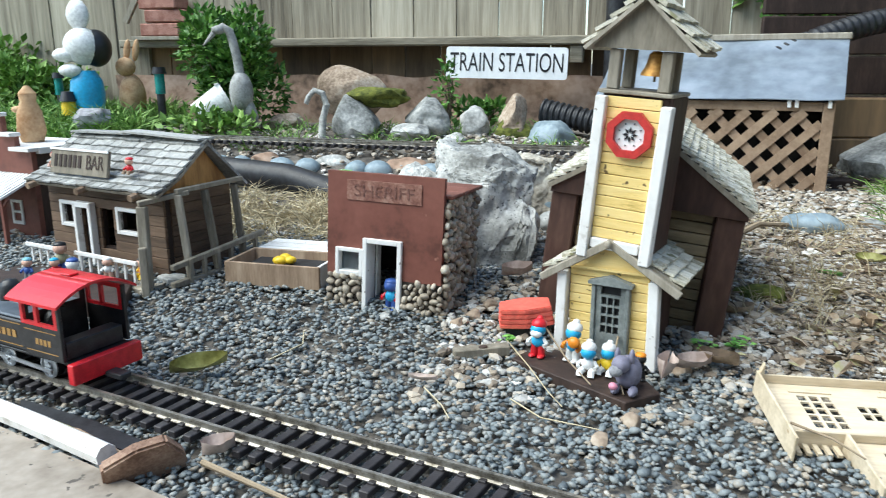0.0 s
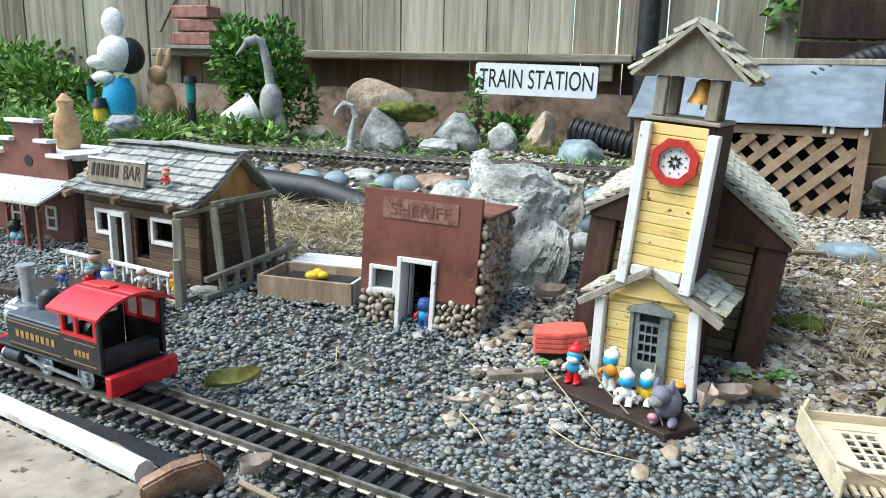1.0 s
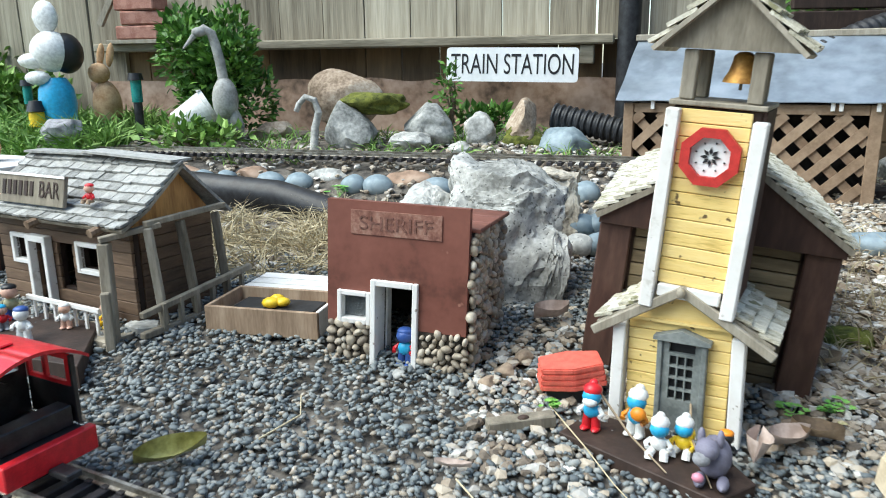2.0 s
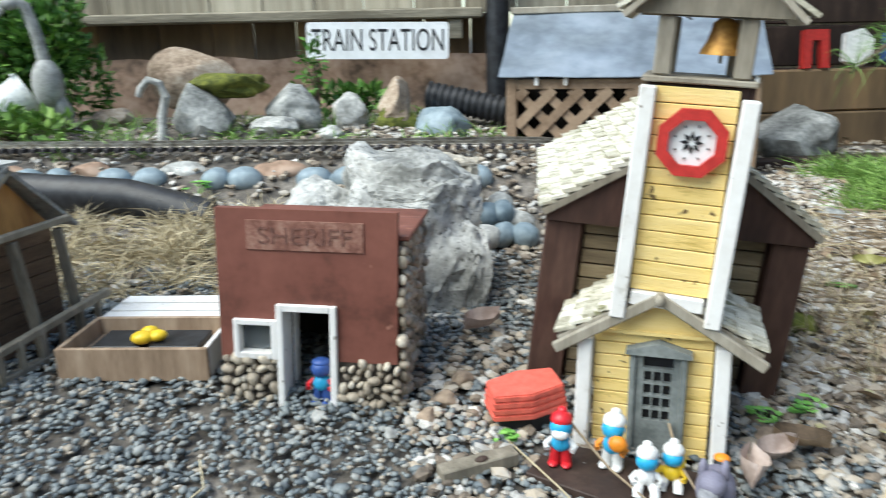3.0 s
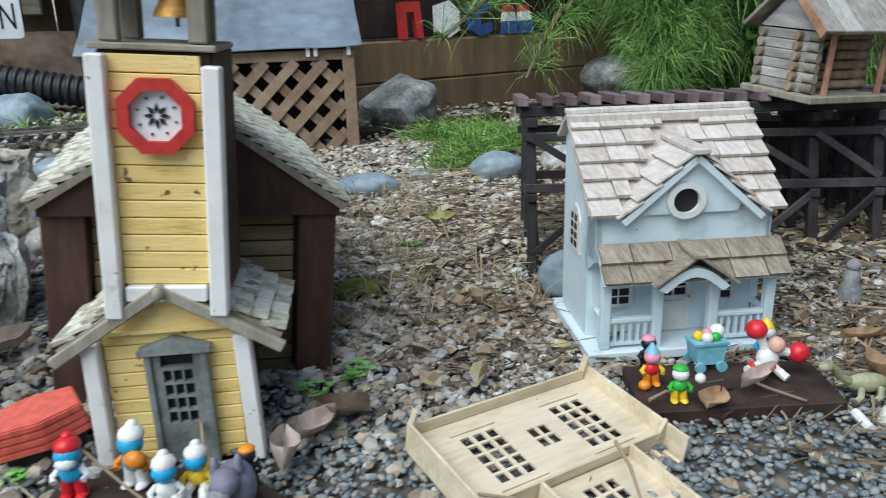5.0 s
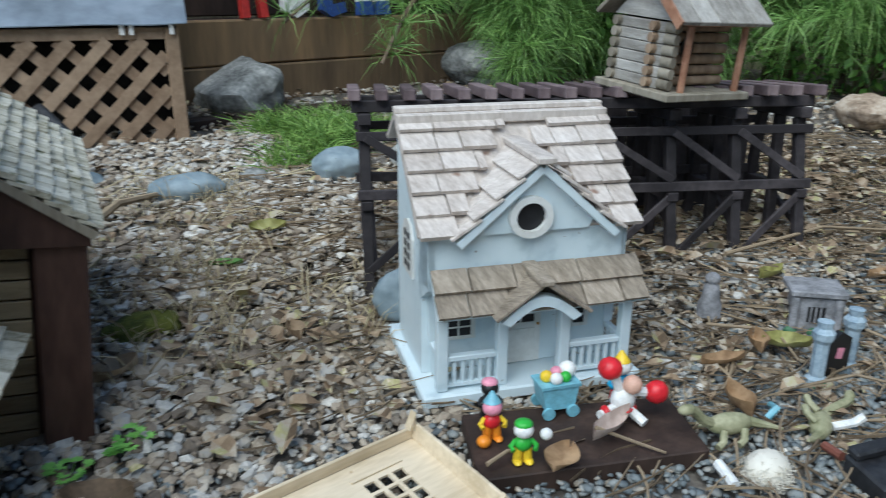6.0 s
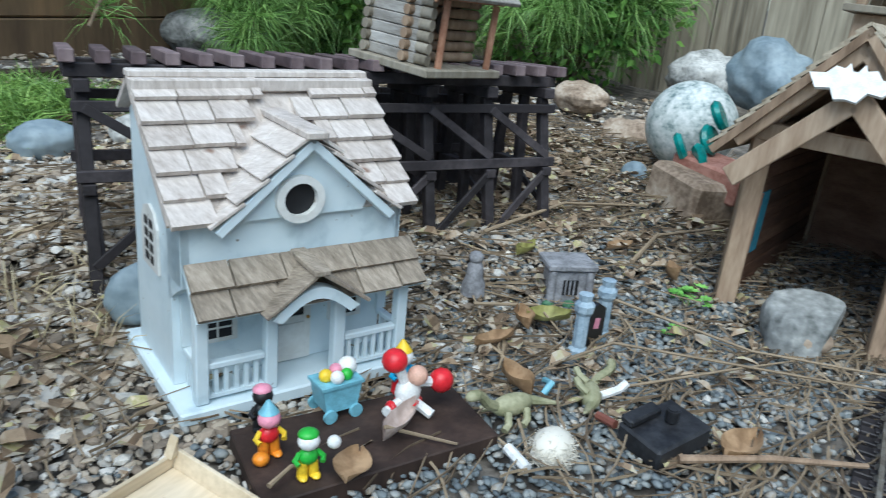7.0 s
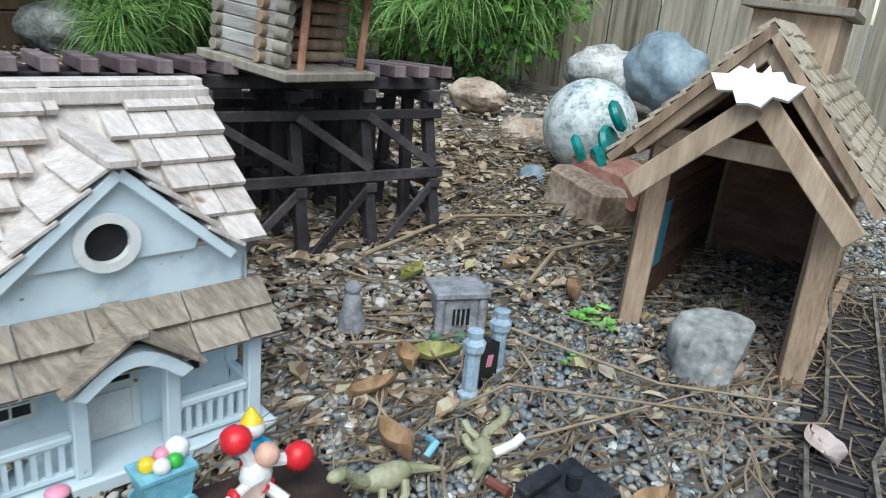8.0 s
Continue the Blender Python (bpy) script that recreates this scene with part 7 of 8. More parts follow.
pine((2.0, 2.25, 0.1), [((-0.2, -0.3, 0.42), 0.25, 0.1), ((-0.13, -0.42, 0.28), 0.3, 0.1), ((-0.08, -0.5, 0.42), 0.3, 0.12), ((0.0, -0.45, 0.3), 0.2, 0.12), ((0.15, -0.5, 0.36), 0.3, 0.13), ((-0.2, -0.12, 0.55), 0.3, 0.12), ((-0.12, -0.3, 0.55), 0.3, 0.14), ((0.3, -0.2, 0.5), 0.2, 0.14)], "green pine with long drooping needles before the fence", 1)
pine((1.98, 2.2, 0.1), [((-0.78, -0.26, 0.16), 0.06, 0.03), ((-0.55, -0.3, 0.06), 0.12, 0.03), ((-0.16, -0.4, 0.06), 0.3, 0.07), ((-0.05, -0.4, 0.14), 0.15, 0.09), ((0.02, -0.34, 0.1), 0.2, 0.1), ((0.22, -0.3, 0.08), 0.2, 0.1), ((0.1, -0.3, 0.24), 0.2, 0.11), ((-0.15, -0.28, 0.35), 0.15, 0.11)], "light green pine with soft drooping boughs over the timber", 7)
pine((1.75, 2.3, 0.1), [((0.1, -0.3, 0.36), 0.3, 0.12), ((0.04, -0.3, 0.46), 0.3, 0.12), ((0.1, -0.4, 0.3), 0.3, 0.13), ((0.35, -0.35, 0.45), 0.3, 0.14), ((0.0, -0.3, 0.6), 0.2, 0.13), ((-0.1, -0.2, 0.62), 0.3, 0.12)], "green pine boughs hanging over the timber", 3)
bush("shrub", (2.35, 1.95, 0.05), (0.3, 0.22, 0.55), 5200, 0.04, LEAFGREEN, "dark leafy shrub filling the fence corner", 9, lumps=14)
bush("shrub", (2.5, 1.25, 0.02), (0.22, 0.32, 0.4), 5200, 0.032, LEAFGREEN, "dark leafy shrub along the end fence", 10, lumps=14)
pine((2.6, 1.5, 0.05), [((-0.3, -0.3, 0.2), 0.3, 0.13), ((-0.4, 0.05, 0.3), 0.3, 0.13), ((-0.15, -0.45, 0.25), 0.2, 0.13), ((-0.3, 0.3, 0.2), 0.3, 0.14), ((-0.2, -0.1, 0.5), 0.3, 0.15), ((-0.1, -0.3, 0.42), 0.3, 0.14), ((-0.5, 0.25, 0.42), 0.3, 0.13), ((-0.25, 0.1, 0.12), 0.3, 0.12)], "dense pine at the garden's corner", 2)


# ---- litter ----
def litter():
    rr = random.Random(21)
    quads = []
    for k in range(6300):
        if k > 5800:
            x, y = rr.uniform(0.45, 0.72), rr.uniform(0.84, 1.1)
        elif k > 4600:
            x, y = rr.uniform(1.15, 1.75), rr.uniform(0.62, 1.05)
        elif rr.random() < 0.6:
            x, y = rr.uniform(0.42, 1.75), rr.uniform(0.5, 1.35)
        else:
            x, y = rr.uniform(0.3, 2.5), rr.uniform(0.9, 2.2)
        dens = smooth(0.42, 0.62, x) * (1 if y > 0.9 or x > 0.86 else 0.15)
        if rr.random() > dens:
            continue
        if 0.45 < x < 0.95 and y > 0.9 and rr.random() < 0.6:
            continue
        l = 0.008 + 0.028 * rr.random() ** 1.8 * (0.7 if y < 0.82 else 1)
        a = rr.uniform(0, 6.28)
        p = Vector((x, y, level(x, y) + rr.uniform(0.003, 0.012)))
        d = Vector((math.cos(a), math.sin(a), rr.uniform(-0.25, 0.35))).normalized()
        s = Vector((-math.sin(a), math.cos(a), rr.uniform(-0.4, 0.4))).normalized() * l * rr.uniform(0.2, 0.34)
        b = Vector((0, 0, l * rr.uniform(0.02, 0.22)))
        q0, q1, q2, q3 = p, p + d * l * 0.35, p + d * l * 0.7, p + d * l
        for s1 in (1, -1):
            quads.append([q0, q1 + s * s1 + b, q1])
            quads.append([q1, q1 + s * s1 + b, q2 + s * s1 * 0.8 + b, q2])
            quads.append([q2, q2 + s * s1 * 0.8 + b, q3])
    tagged(new("leaf_litter", sheet_mesh("leaf_litter", quads, LITTER)), "brown curled dead leaves scattered over the ground", "leaf litter", kind="stuff")
    vs, fs = [], []
    for _ in range(6500):
        x, y = rr.uniform(0.4, 1.9), rr.uniform(0.3, 1.5)
        if rr.random() > smooth(0.45, 0.9, x) * (1 if y < 1.2 else 0.5) + 0.04:
            continue
        if x < 0.68 and y < 0.86:
            continue
        l = rr.uniform(0.02, 0.085)
        a = rr.gauss(-0.3, 0.7)
        r = rr.uniform(0.0005, 0.0013)
        p = Vector((x, y, level(x, y) + rr.uniform(0.004, 0.012)))
        d = Vector((math.cos(a), math.sin(a), rr.uniform(-0.06, 0.1)))
        bend = Vector((-d.y, d.x, 0)) * l * rr.uniform(-0.12, 0.12)
        n = len(vs)
        for k in range(4):
            c = p + d * l * k / 3 + bend * math.sin(math.pi * k / 3)
            for j in range(3):
                t = 2.1 * j
                vs.append(tuple(c + Vector((-d.y, d.x, 0)) * r * math.cos(t) + Vector((0, 0, r * math.sin(t)))))
        for k in range(3):
            for j in range(3):
                fs.append((n + k * 3 + j, n + k * 3 + (j + 1) % 3, n + k * 3 + 3 + (j + 1) % 3, n + k * 3 + 3 + j))
    me = bpy.data.meshes.new("twigs")
    me.from_pydata(vs, [], fs)
    me.materials.append(TWIG)
    tagged(new("twigs", me), "thin dry twigs and stalks scattered over the ground", "twigs", kind="stuff")


litter()


def big_leaf(x, y, z, l, w, turn, material, label, curl=0.25, tilt=0.0, seed=0):
    bm = bmesh.new()
    n, k = 12, 6
    grid = []
    for i in range(n + 1):
        t = i / n
        half = w * 0.5 * math.sin(math.pi * min(1, t * 0.97 + 0.015)) ** 0.75 * (1 - 0.25 * t)
        row = []
        for j in range(-k // 2, k // 2 + 1):
            s = j / (k / 2)
            zz = curl * w * (s * s) + curl * l * 0.25 * (t - 0.5) ** 2 * 4 * 0.4 + 0.08 * w * noise.noise((t * 4, s * 2, seed))
            row.append(bm.verts.new(((t - 0.5) * l, s * half, zz)))
        grid.append(row)
    for a, b in zip(grid, grid[1:]):
        for j in range(k):
            bm.faces.new((a[j], a[j + 1], b[j + 1], b[j]))
    r = bmesh.ops.extrude_face_region(bm, geom=bm.faces[:])
    for v in r["geom"]:
        if isinstance(v, bmesh.types.BMVert):
            v.co.z += 0.0004
    return thing("fallen_leaf", bm, material, pose(x, y, z, tilt, 0, turn), label, "leaf", flat=False)


big_leaf(-0.148, 0.818, 0.012, 0.064, 0.028, 38, YLEAF, "yellow-green fallen leaf beside the near track", 0.5, 25, 1)
big_leaf(0.108, 0.821, 0.008, 0.034, 0.011, -10, PLEAF, "pale curled leaf on the gravel", 0.4, 0, 2)
big_leaf(0.757, 1.235, 0.05, 0.045, 0.026, -20, YLEAF, "pale green fallen leaf on stone chips", 0.3, 20, 3)
big_leaf(0.667, 1.162, 0.047, 0.035, 0.022, -30, LEAFGREEN, "dull green fallen leaf on stone chips", 0.15, 0, 4)
big_leaf(0.928, 0.723, 0.012, 0.045, 0.018, -25, BLEAF, "tan fallen leaf in the twigs", 0.4, 0, 5)
big_leaf(1.0, 0.7, 0.014, 0.045, 0.022, -50, YLEAF, "yellow-green fallen leaf in the twigs", 0.45, 10, 6)
big_leaf(0.975, 0.715, 0.016, 0.035, 0.022, 40, BLEAF, "brown curled leaf in the twigs", 0.5, 0, 7)
big_leaf(0.887, 0.506, 0.01, 0.048, 0.03, -20, BLEAF, "orange-brown fallen leaf on the twigs", 0.3, 0, 8)
big_leaf(0.869, 0.676, 0.012, 0.04, 0.022, 60, BLEAF, "tan curled leaf by the display board", 0.6, 0, 9)
big_leaf(1.174, 0.622, 0.024, 0.026, 0.018, 40, BLEAF, "brown folded leaf beside the shed", 0.8, 0, 10)
big_leaf(1.104, 0.769, 0.037, 0.04, 0.018, -10, YLEAF, "yellow-green leaf under the trestle", 0.5, 0, 11)
big_leaf(1.197, 0.689, 0.036, 0.04, 0.022, -30, BLEAF, "yellowish brown leaf behind the tomb", 0.3, 0, 12)
big_leaf(1.021, 0.398, 0.014, 0.045, 0.032, 20, PLEAF, "pale pinkish dry leaf across the siding", 0.2, 0, 13)
big_leaf(0.7, 0.716, 0.018, 0.034, 0.028, 20, BLEAF, "brown dry leaf on the display board", 0.2, 0, 14)
big_leaf(0.755, 0.715, 0.02, 0.05, 0.018, 5, PLEAF, "long grey dry leaf on the display board", 0.5, 0, 15)
big_leaf(0.372, 0.842, 0.014, 0.034, 0.026, 70, PLEAF, "grey crumpled leaf beside the display board", 0.8, 10, 16)
big_leaf(0.41, 0.87, 0.014, 0.045, 0.026, 20, PLEAF, "grey-brown dry leaf beside the church", 0.5, 10, 17)
big_leaf(0.21, 1.109, 0.05, 0.05, 0.03, 30, PLEAF, "grey-green dry leaf behind the church", 0.5, 10, 18)
big_leaf(-0.052, 0.638, 0.012, 0.03, 0.026, 40, PLEAF, "pale dry leaf beside the near track", 0.5, 0, 19)
big_leaf(-0.215, 0.665, 0.008, 0.055, 0.014, -27, YLEAF, "narrow dry yellow leaf beside the white strip", 0.4, 0, 20)
big_leaf(0.65, 0.99, 0.03, 0.03, 0.02, 80, LITTER, "brown leaf beside the cottage", 0.5, 0, 21)
big_leaf(0.5, 1.02, 0.03, 0.04, 0.028, 10, LITTER, "brown leaf beside the church", 0.4, 0, 22)
big_leaf(0.44, 0.88, 0.016, 0.045, 0.03, -30, LITTER, "brown leaf beside the church", 0.4, 0, 23)


def stick(points, r, label, material=TWIG):
    thing("twig", tube(points, r, seg=7, taper=0.6), material, Matrix.Identity(4), label, "twig", flat=False)


stick([(0.846, 0.542, 0.012), (0.88, 0.485, 0.016), (0.918, 0.424, 0.013)], 0.0032, "peeled tan stick on the ground", BARKWOOD)
stick([(1.163, 0.665, 0.035), (1.25, 0.66, 0.045), (1.385, 0.602, 0.035)], 0.003, "long bare twig behind the tomb")
stick([(0.976, 0.768, 0.02), (1.01, 0.715, 0.022), (0.985, 0.68, 0.012)], 0.0018, "thin twig in the litter")
stick([(0.921, 0.665, 0.012), (0.98, 0.63, 0.02), (1.041, 0.42, 0.018), (1.06, 0.39, 0.016)], 0.0016, "long thin twig across the gravel")
stick([(1.08, 0.66, 0.02), (1.05, 0.52, 0.018), (1.075, 0.4, 0.02)], 0.0016, "thin twig in the gravel")
stick([(0.9, 0.62, 0.012), (1.0, 0.53, 0.018), (1.09, 0.47, 0.01)], 0.0014, "thin twig in the gravel")
stick([(1.1, 0.82, 0.05), (1.25, 0.78, 0.06), (1.36, 0.7, 0.05)], 0.0025, "curved bare twig beyond the trestle")
stick([(0.242, 0.895, 0.05), (0.268, 0.865, 0.02), (0.29, 0.81, 0.014)], 0.0013, "thin grey straw across the display board")
stick([(0.33, 0.9, 0.04), (0.318, 0.85, 0.03), (0.322, 0.79, 0.013)], 0.0012, "thin brown straw leaning by the porch")
stick([(0.2, 0.93, 0.015), (0.225, 0.86, 0.012), (0.245, 0.8, 0.008), (0.258, 0.77, 0.006)], 0.0009, "pale straw beside the display board", STRAW)
stick([(0.112, 0.8, 0.008), (0.135, 0.76, 0.007), (0.145, 0.73, 0.008)], 0.0009, "short pale straw on the gravel", STRAW)
stick([(0.205, 0.78, 0.008), (0.235, 0.74, 0.008), (0.29, 0.72, 0.008)], 0.0009, "pale straw on the gravel", STRAW)
stick([(-0.08, 0.86, 0.008), (-0.05, 0.9, 0.014), (-0.06, 0.94, 0.016)], 0.001, "bent pale straw on the gravel", STRAW)
stick([(-0.252, 0.678, 0.01), (-0.2, 0.665, 0.012), (-0.142, 0.633, 0.01)], 0.0028, "dry split stick beside the white strip", BARKWOOD)
stick([(-0.06, 0.62, 0.012), (0.0, 0.585, 0.014), (0.06, 0.555, 0.012)], 0.003, "dark stick beside the near track")
stick([(0.735, 0.715, 0.03), (0.755, 0.705, 0.018), (0.765, 0.675, 0.016)], 0.0016, "twig on the display board")
stick([(0.655, 0.745, 0.02), (0.675, 0.745, 0.022), (0.69, 0.735, 0.016)], 0.0018, "short twig at the board's edge")
stick([(0.462, 0.715, 0.026), (0.49, 0.69, 0.024), (0.505, 0.66, 0.022)], 0.0014, "twig lying on the plywood panel")
stick([(0.577, 0.705, 0.03), (0.567, 0.68, 0.026), (0.552, 0.655, 0.02)], 0.0016, "twig lying on the plywood panel")
stick([(0.56, 1.33, 0.055), (0.63, 1.38, 0.075), (0.72, 1.45, 0.06)], 0.006, "thick bare stick behind the church")
stalks = random.Random(14)
for k in range(12):
    x, y = stalks.uniform(0.6, 0.95), stalks.uniform(1.3, 1.6)
    a, l = stalks.uniform(-0.8, 0.8), stalks.uniform(0.05, 0.13)
    dx, dy = math.cos(a) * l, math.sin(a) * l
    z = level(x, y)
    stick([(x, y, z + 0.004), (x + dx * 0.5, y + dy * 0.5, z + stalks.uniform(0.012, 0.03)), (x + dx, y + dy, level(x + dx, y + dy) + 0.004)], 0.0011, "pale arched dry stalk in the litter", STRAW)


# ---- planter, plank, small fixtures ----
def planter():
    root = empty("wooden_planter", pose(-0.216, 1.078, 0.034, 0, 0, -9.5), "low weathered wooden tray planter with dark inserts", "planter")
    part("front_board", box(0, 0.15, 0, 0.005, 0.0, 0.034, 0.0008), BARKWOOD, root)
    part("back_board", box(0, 0.15, 0.085, 0.09, 0.0, 0.034, 0.0008), BARKWOOD, root)
    part("end_board", box(0, 0.005, 0.0055, 0.0845, 0.0, 0.034, 0.0008), BARKWOOD, root)
    part("end_board", box(0.145, 0.15, 0.0055, 0.0845, 0.0, 0.034, 0.0008), WHITEWOOD, root)
    part("base_board", box(0.0055, 0.1445, 0.0055, 0.0845, 0.012, 0.016), BARKWOOD, root)
    for k in range(2):
        part("insert", box(0.02 + k * 0.06, 0.07 + k * 0.06, 0.03, 0.075, 0.0165, 0.024, 0.001), BLACKPLASTIC, root, "dark plastic insert")
    for k in range(3):
        part("slat", box(0.0, 0.16, 0.092 + k * 0.026, 0.114 + k * 0.026, 0.026, 0.031, 0.0008), WHITEWOOD, root, "white painted slat")
    for x in (0.004, 0.14):
        part("leg", box(x, x + 0.008, 0.006, 0.014, -0.02, -0.0005), BARKWOOD, root)


planter()
bm = ball((0, 0, 0), (0.012, 0.01, 0.007), sub=2)
ball((0.014, 0.003, 0.0), (0.01, 0.009, 0.006), bm)
ball((0.005, 0.011, 0.001), (0.01, 0.008, 0.007), bm)
thing("toy_bundle", bm, YEL, pose(-0.14, 1.105, 0.064), "small bright yellow plastic bundle in the planter", "toy", flat=False)


def plank():
    root = empty("wood_plank", pose(0.169, 0.9, 0.012, 0, -2, 14), "short weathered wooden plank with a knot on the gravel", "plank")
    part("plank", box(-0.034, 0.034, -0.008, 0.008, -0.006, 0.006, 0.001), GREYWOOD, root)
    part("knot", ball((0.002, -0.003, 0.006), (0.006, 0.004, 0.003)), DARKBROWN, root, flat=False)


plank()


def red_hut():
    root = empty("toy_hut", pose(0.2265, 0.936, level(0.2265, 0.936), 3, -6, 4), "coral red toy hut roof with ribbed sides beside the porch", "toy hut")
    lay = Matrix.Rotation(radians(90), 4, "X")
    foot = [(0.0, 0.0), (0.034, -0.007), (0.034, -0.042), (0.0, -0.05), (-0.034, -0.042), (-0.034, -0.009)]
    for k in range(4):
        f = 1.0 - 0.025 * k
        z = 0.0175 + 0.0064 * k
        own = prism([(x * f, y * f) for x, y in foot], z, z + 0.0063, m=lay)
        bmesh.ops.bevel(own, geom=own.edges[:], offset=0.0012, segments=2, affect="EDGES")
        part("roof_rib", own, PINKRED, root)
    part("body", prism([(x * 0.8, y * 0.8 - 0.006) for x, y in foot], 0.0, 0.0173, m=lay), INK, root, "dark hut body")


red_hut()
flat_poly("grey_flagstone", [(-0.32, 1.075), (-0.295, 1.06), (-0.272, 1.07), (-0.28, 1.09), (-0.31, 1.095)], 0.03, 0.044, ROCKPALE, "flat pale grey stone at the saloon's corner post", "stone", bev=0.002)


def brown_cover():
    root = empty("stone_slab", pose(-0.112, 0.616, -0.002, 22, -10, 35) @ Matrix.Scale(0.74, 4), "rough reddish tan stone slab propped beside the strip", "stone slab")
    bm = prism([(-0.045, -0.005), (0.05, -0.005), (0.05, 0.02), (0.034, 0.052), (0.0, 0.056), (-0.04, 0.045)], -0.008, 0.008)
    bmesh.ops.bevel(bm, geom=bm.edges[:], offset=0.003, segments=2, affect="EDGES")
    part("slab", bm, REDSTONE, root)


brown_cover()


# ---- shelf bricks, pot, lamp, statues ----
def fence_shelf():
    root = empty("corner_shelf", pose(-1.13, 2.66, 0.43, 0, 0, -8), "small wooden fence shelf with a slanting brace", "shelf")
    part("shelf_board", box(0, 0.2, -0.02, 0.07, 0, 0.012, 0.001), GREYWOOD, root)
    part("brace", beam((-0.03, 0.0, 0.06), (0.06, 0.0, 0.2), 0.014, 0.02, 0.001), GREYWOOD, root)


fence_shelf()
for x, z, t in ((-1.02, 0.443, -8), (-1.0, 0.488, -3), (-1.02, 0.533, -12)):
    thing("brick", box(-0.075, 0.075, -0.04, 0.04, 0, 0.042, 0.004), BRICK, pose(x, 2.67, z, 0, 0, t), "red brick stacked on the fence shelf", "brick", "bricks on the shelf")


def statue_crane():
    bm = ball((0, 0, 0.13), (0.034, 0.04, 0.06), sub=3)
    tube([(0.0, 0.0, 0.17), (-0.006, 0, 0.23), (-0.014, 0, 0.27), (-0.022, 0, 0.3), (-0.04, 0, 0.312), (-0.056, 0, 0.3)], 0.014, bm, seg=10, taper=0.8)
    ball((-0.052, 0, 0.304), (0.02, 0.014, 0.013), bm)
    cyl((-0.065, 0, 0.295), (-0.095, 0, 0.262), 0.008, 0.002, bm, seg=8)
    ball((0.02, 0.0, 0.08), (0.02, 0.03, 0.05), bm, m=Matrix.Rotation(radians(-20), 4, "Y"))
    for y in (-0.014, 0.014):
        tube([(0.0, y, 0.1), (0.004, y, 0.05), (0.0, y, -0.02)], 0.008, bm, seg=8)
    thing("crane_statue", bm, STATUEGREY, pose(-0.588, 2.2, 0.138, 0, 0, 20), "weathered grey crane statue with a bent neck", "statue", flat=False)
    bm = tube([(0.0, 0, -0.03), (0.006, 0, 0.03), (0.018, 0, 0.07), (0.008, 0, 0.1), (-0.016, 0, 0.108), (-0.034, 0, 0.09), (-0.042, 0, 0.072)], 0.011, seg=10, taper=0.6)
    thing("heron_statue", bm, ROCKPALE, pose(-0.33, 2.1, 0.17, 0, 0, -8), "small pale heron-necked garden statue", "statue", flat=False)


statue_crane()


def garden_statue():
    bm = lathe([(0.05, 0.0), (0.055, 0.02), (0.045, 0.06), (0.05, 0.1), (0.045, 0.14), (0.028, 0.17)], seg=20, slot=0)
    ball((0.0, 0.0, 0.24), (0.055, 0.05, 0.055), bm, 1, sub=3)
    ball((0.03, 0.02, 0.235), (0.045, 0.045, 0.055), bm, 2, sub=3)
    ball((-0.045, -0.02, 0.215), (0.04, 0.028, 0.022), bm, 1)
    ball((-0.005, 0.0, 0.33), (0.036, 0.02, 0.045), bm, 1)
    ball((-0.03, -0.03, 0.17), (0.035, 0.025, 0.02), bm, 1)
    cyl((-0.035, -0.05, 0.04), (-0.035, -0.05, 0.08), 0.022, 0.02, bm, 3, seg=10)
    cyl((-0.035, -0.05, 0.082), (-0.035, -0.05, 0.11), 0.026, 0.016, bm, 2, seg=10)
    thing("garden_statue", bm, [CYAN, WHITE, BLACK, YEL], pose(-1.085, 2.25, 0.16), "rounded white and blue painted garden statue", "statue", flat=False)
    bm = ball((0, 0, 0.06), (0.038, 0.045, 0.07), sub=3)
    ball((-0.01, -0.01, 0.15), (0.03, 0.03, 0.03), bm)
    for x in (-0.016, 0.012):
        ball((x + 0.008, 0.005, 0.2), (0.011, 0.008, 0.035), bm, m=Matrix.Rotation(radians(12), 4, "Y"))
    thing("rabbit_statue", bm, STATUETAN, pose(-0.985, 2.33, 0.19), "tan painted sitting rabbit statue", "statue", flat=False)
    bm = lathe([(0.02, 0.0), (0.026, 0.02), (0.022, 0.055), (0.014, 0.075), (0.016, 0.09), (0.004, 0.104)], seg=14)
    ball((-0.018, -0.006, 0.06), (0.014, 0.007, 0.007), bm)
    thing("small_statue", bm, STATUETAN, pose(-0.715, 1.415, 0.205), "small brown upright animal figure on the false-front roof", "statue", flat=False)
    rock("resin_ornament", -0.98, 2.08, 0.19, (0.07, 0.05, 0.05), CLAYGREY, "grey resin ornament below the statue", 60, cut=0.3, category="ornament")


garden_statue()


def solar_lamp(x, y, z, s, label):
    root = empty("garden_lamp", pose(x, y, z), label, "garden lamp")
    part("stake", cyl((0, 0, -0.03), (0, 0, 0.1 * s), 0.012 * s, seg=12), BLACKPLASTIC, root, flat=False)
    part("lens", cyl((0, 0, 0.1 * s + 0.0005), (0, 0, 0.16 * s), 0.015 * s, seg=14), TEAL, root, "teal lens", flat=False)
    part("cap", cyl((0, 0, 0.16 * s + 0.0005), (0, 0, 0.18 * s), 0.022 * s, 0.018 * s, seg=14), BLACKPLASTIC, root, flat=False)


solar_lamp(-0.87, 2.28, 0.16, 1.0, "black solar stake lamp with teal lens")
solar_lamp(-1.3, 2.45, 0.16, 0.9, "black solar stake lamp among the weeds")


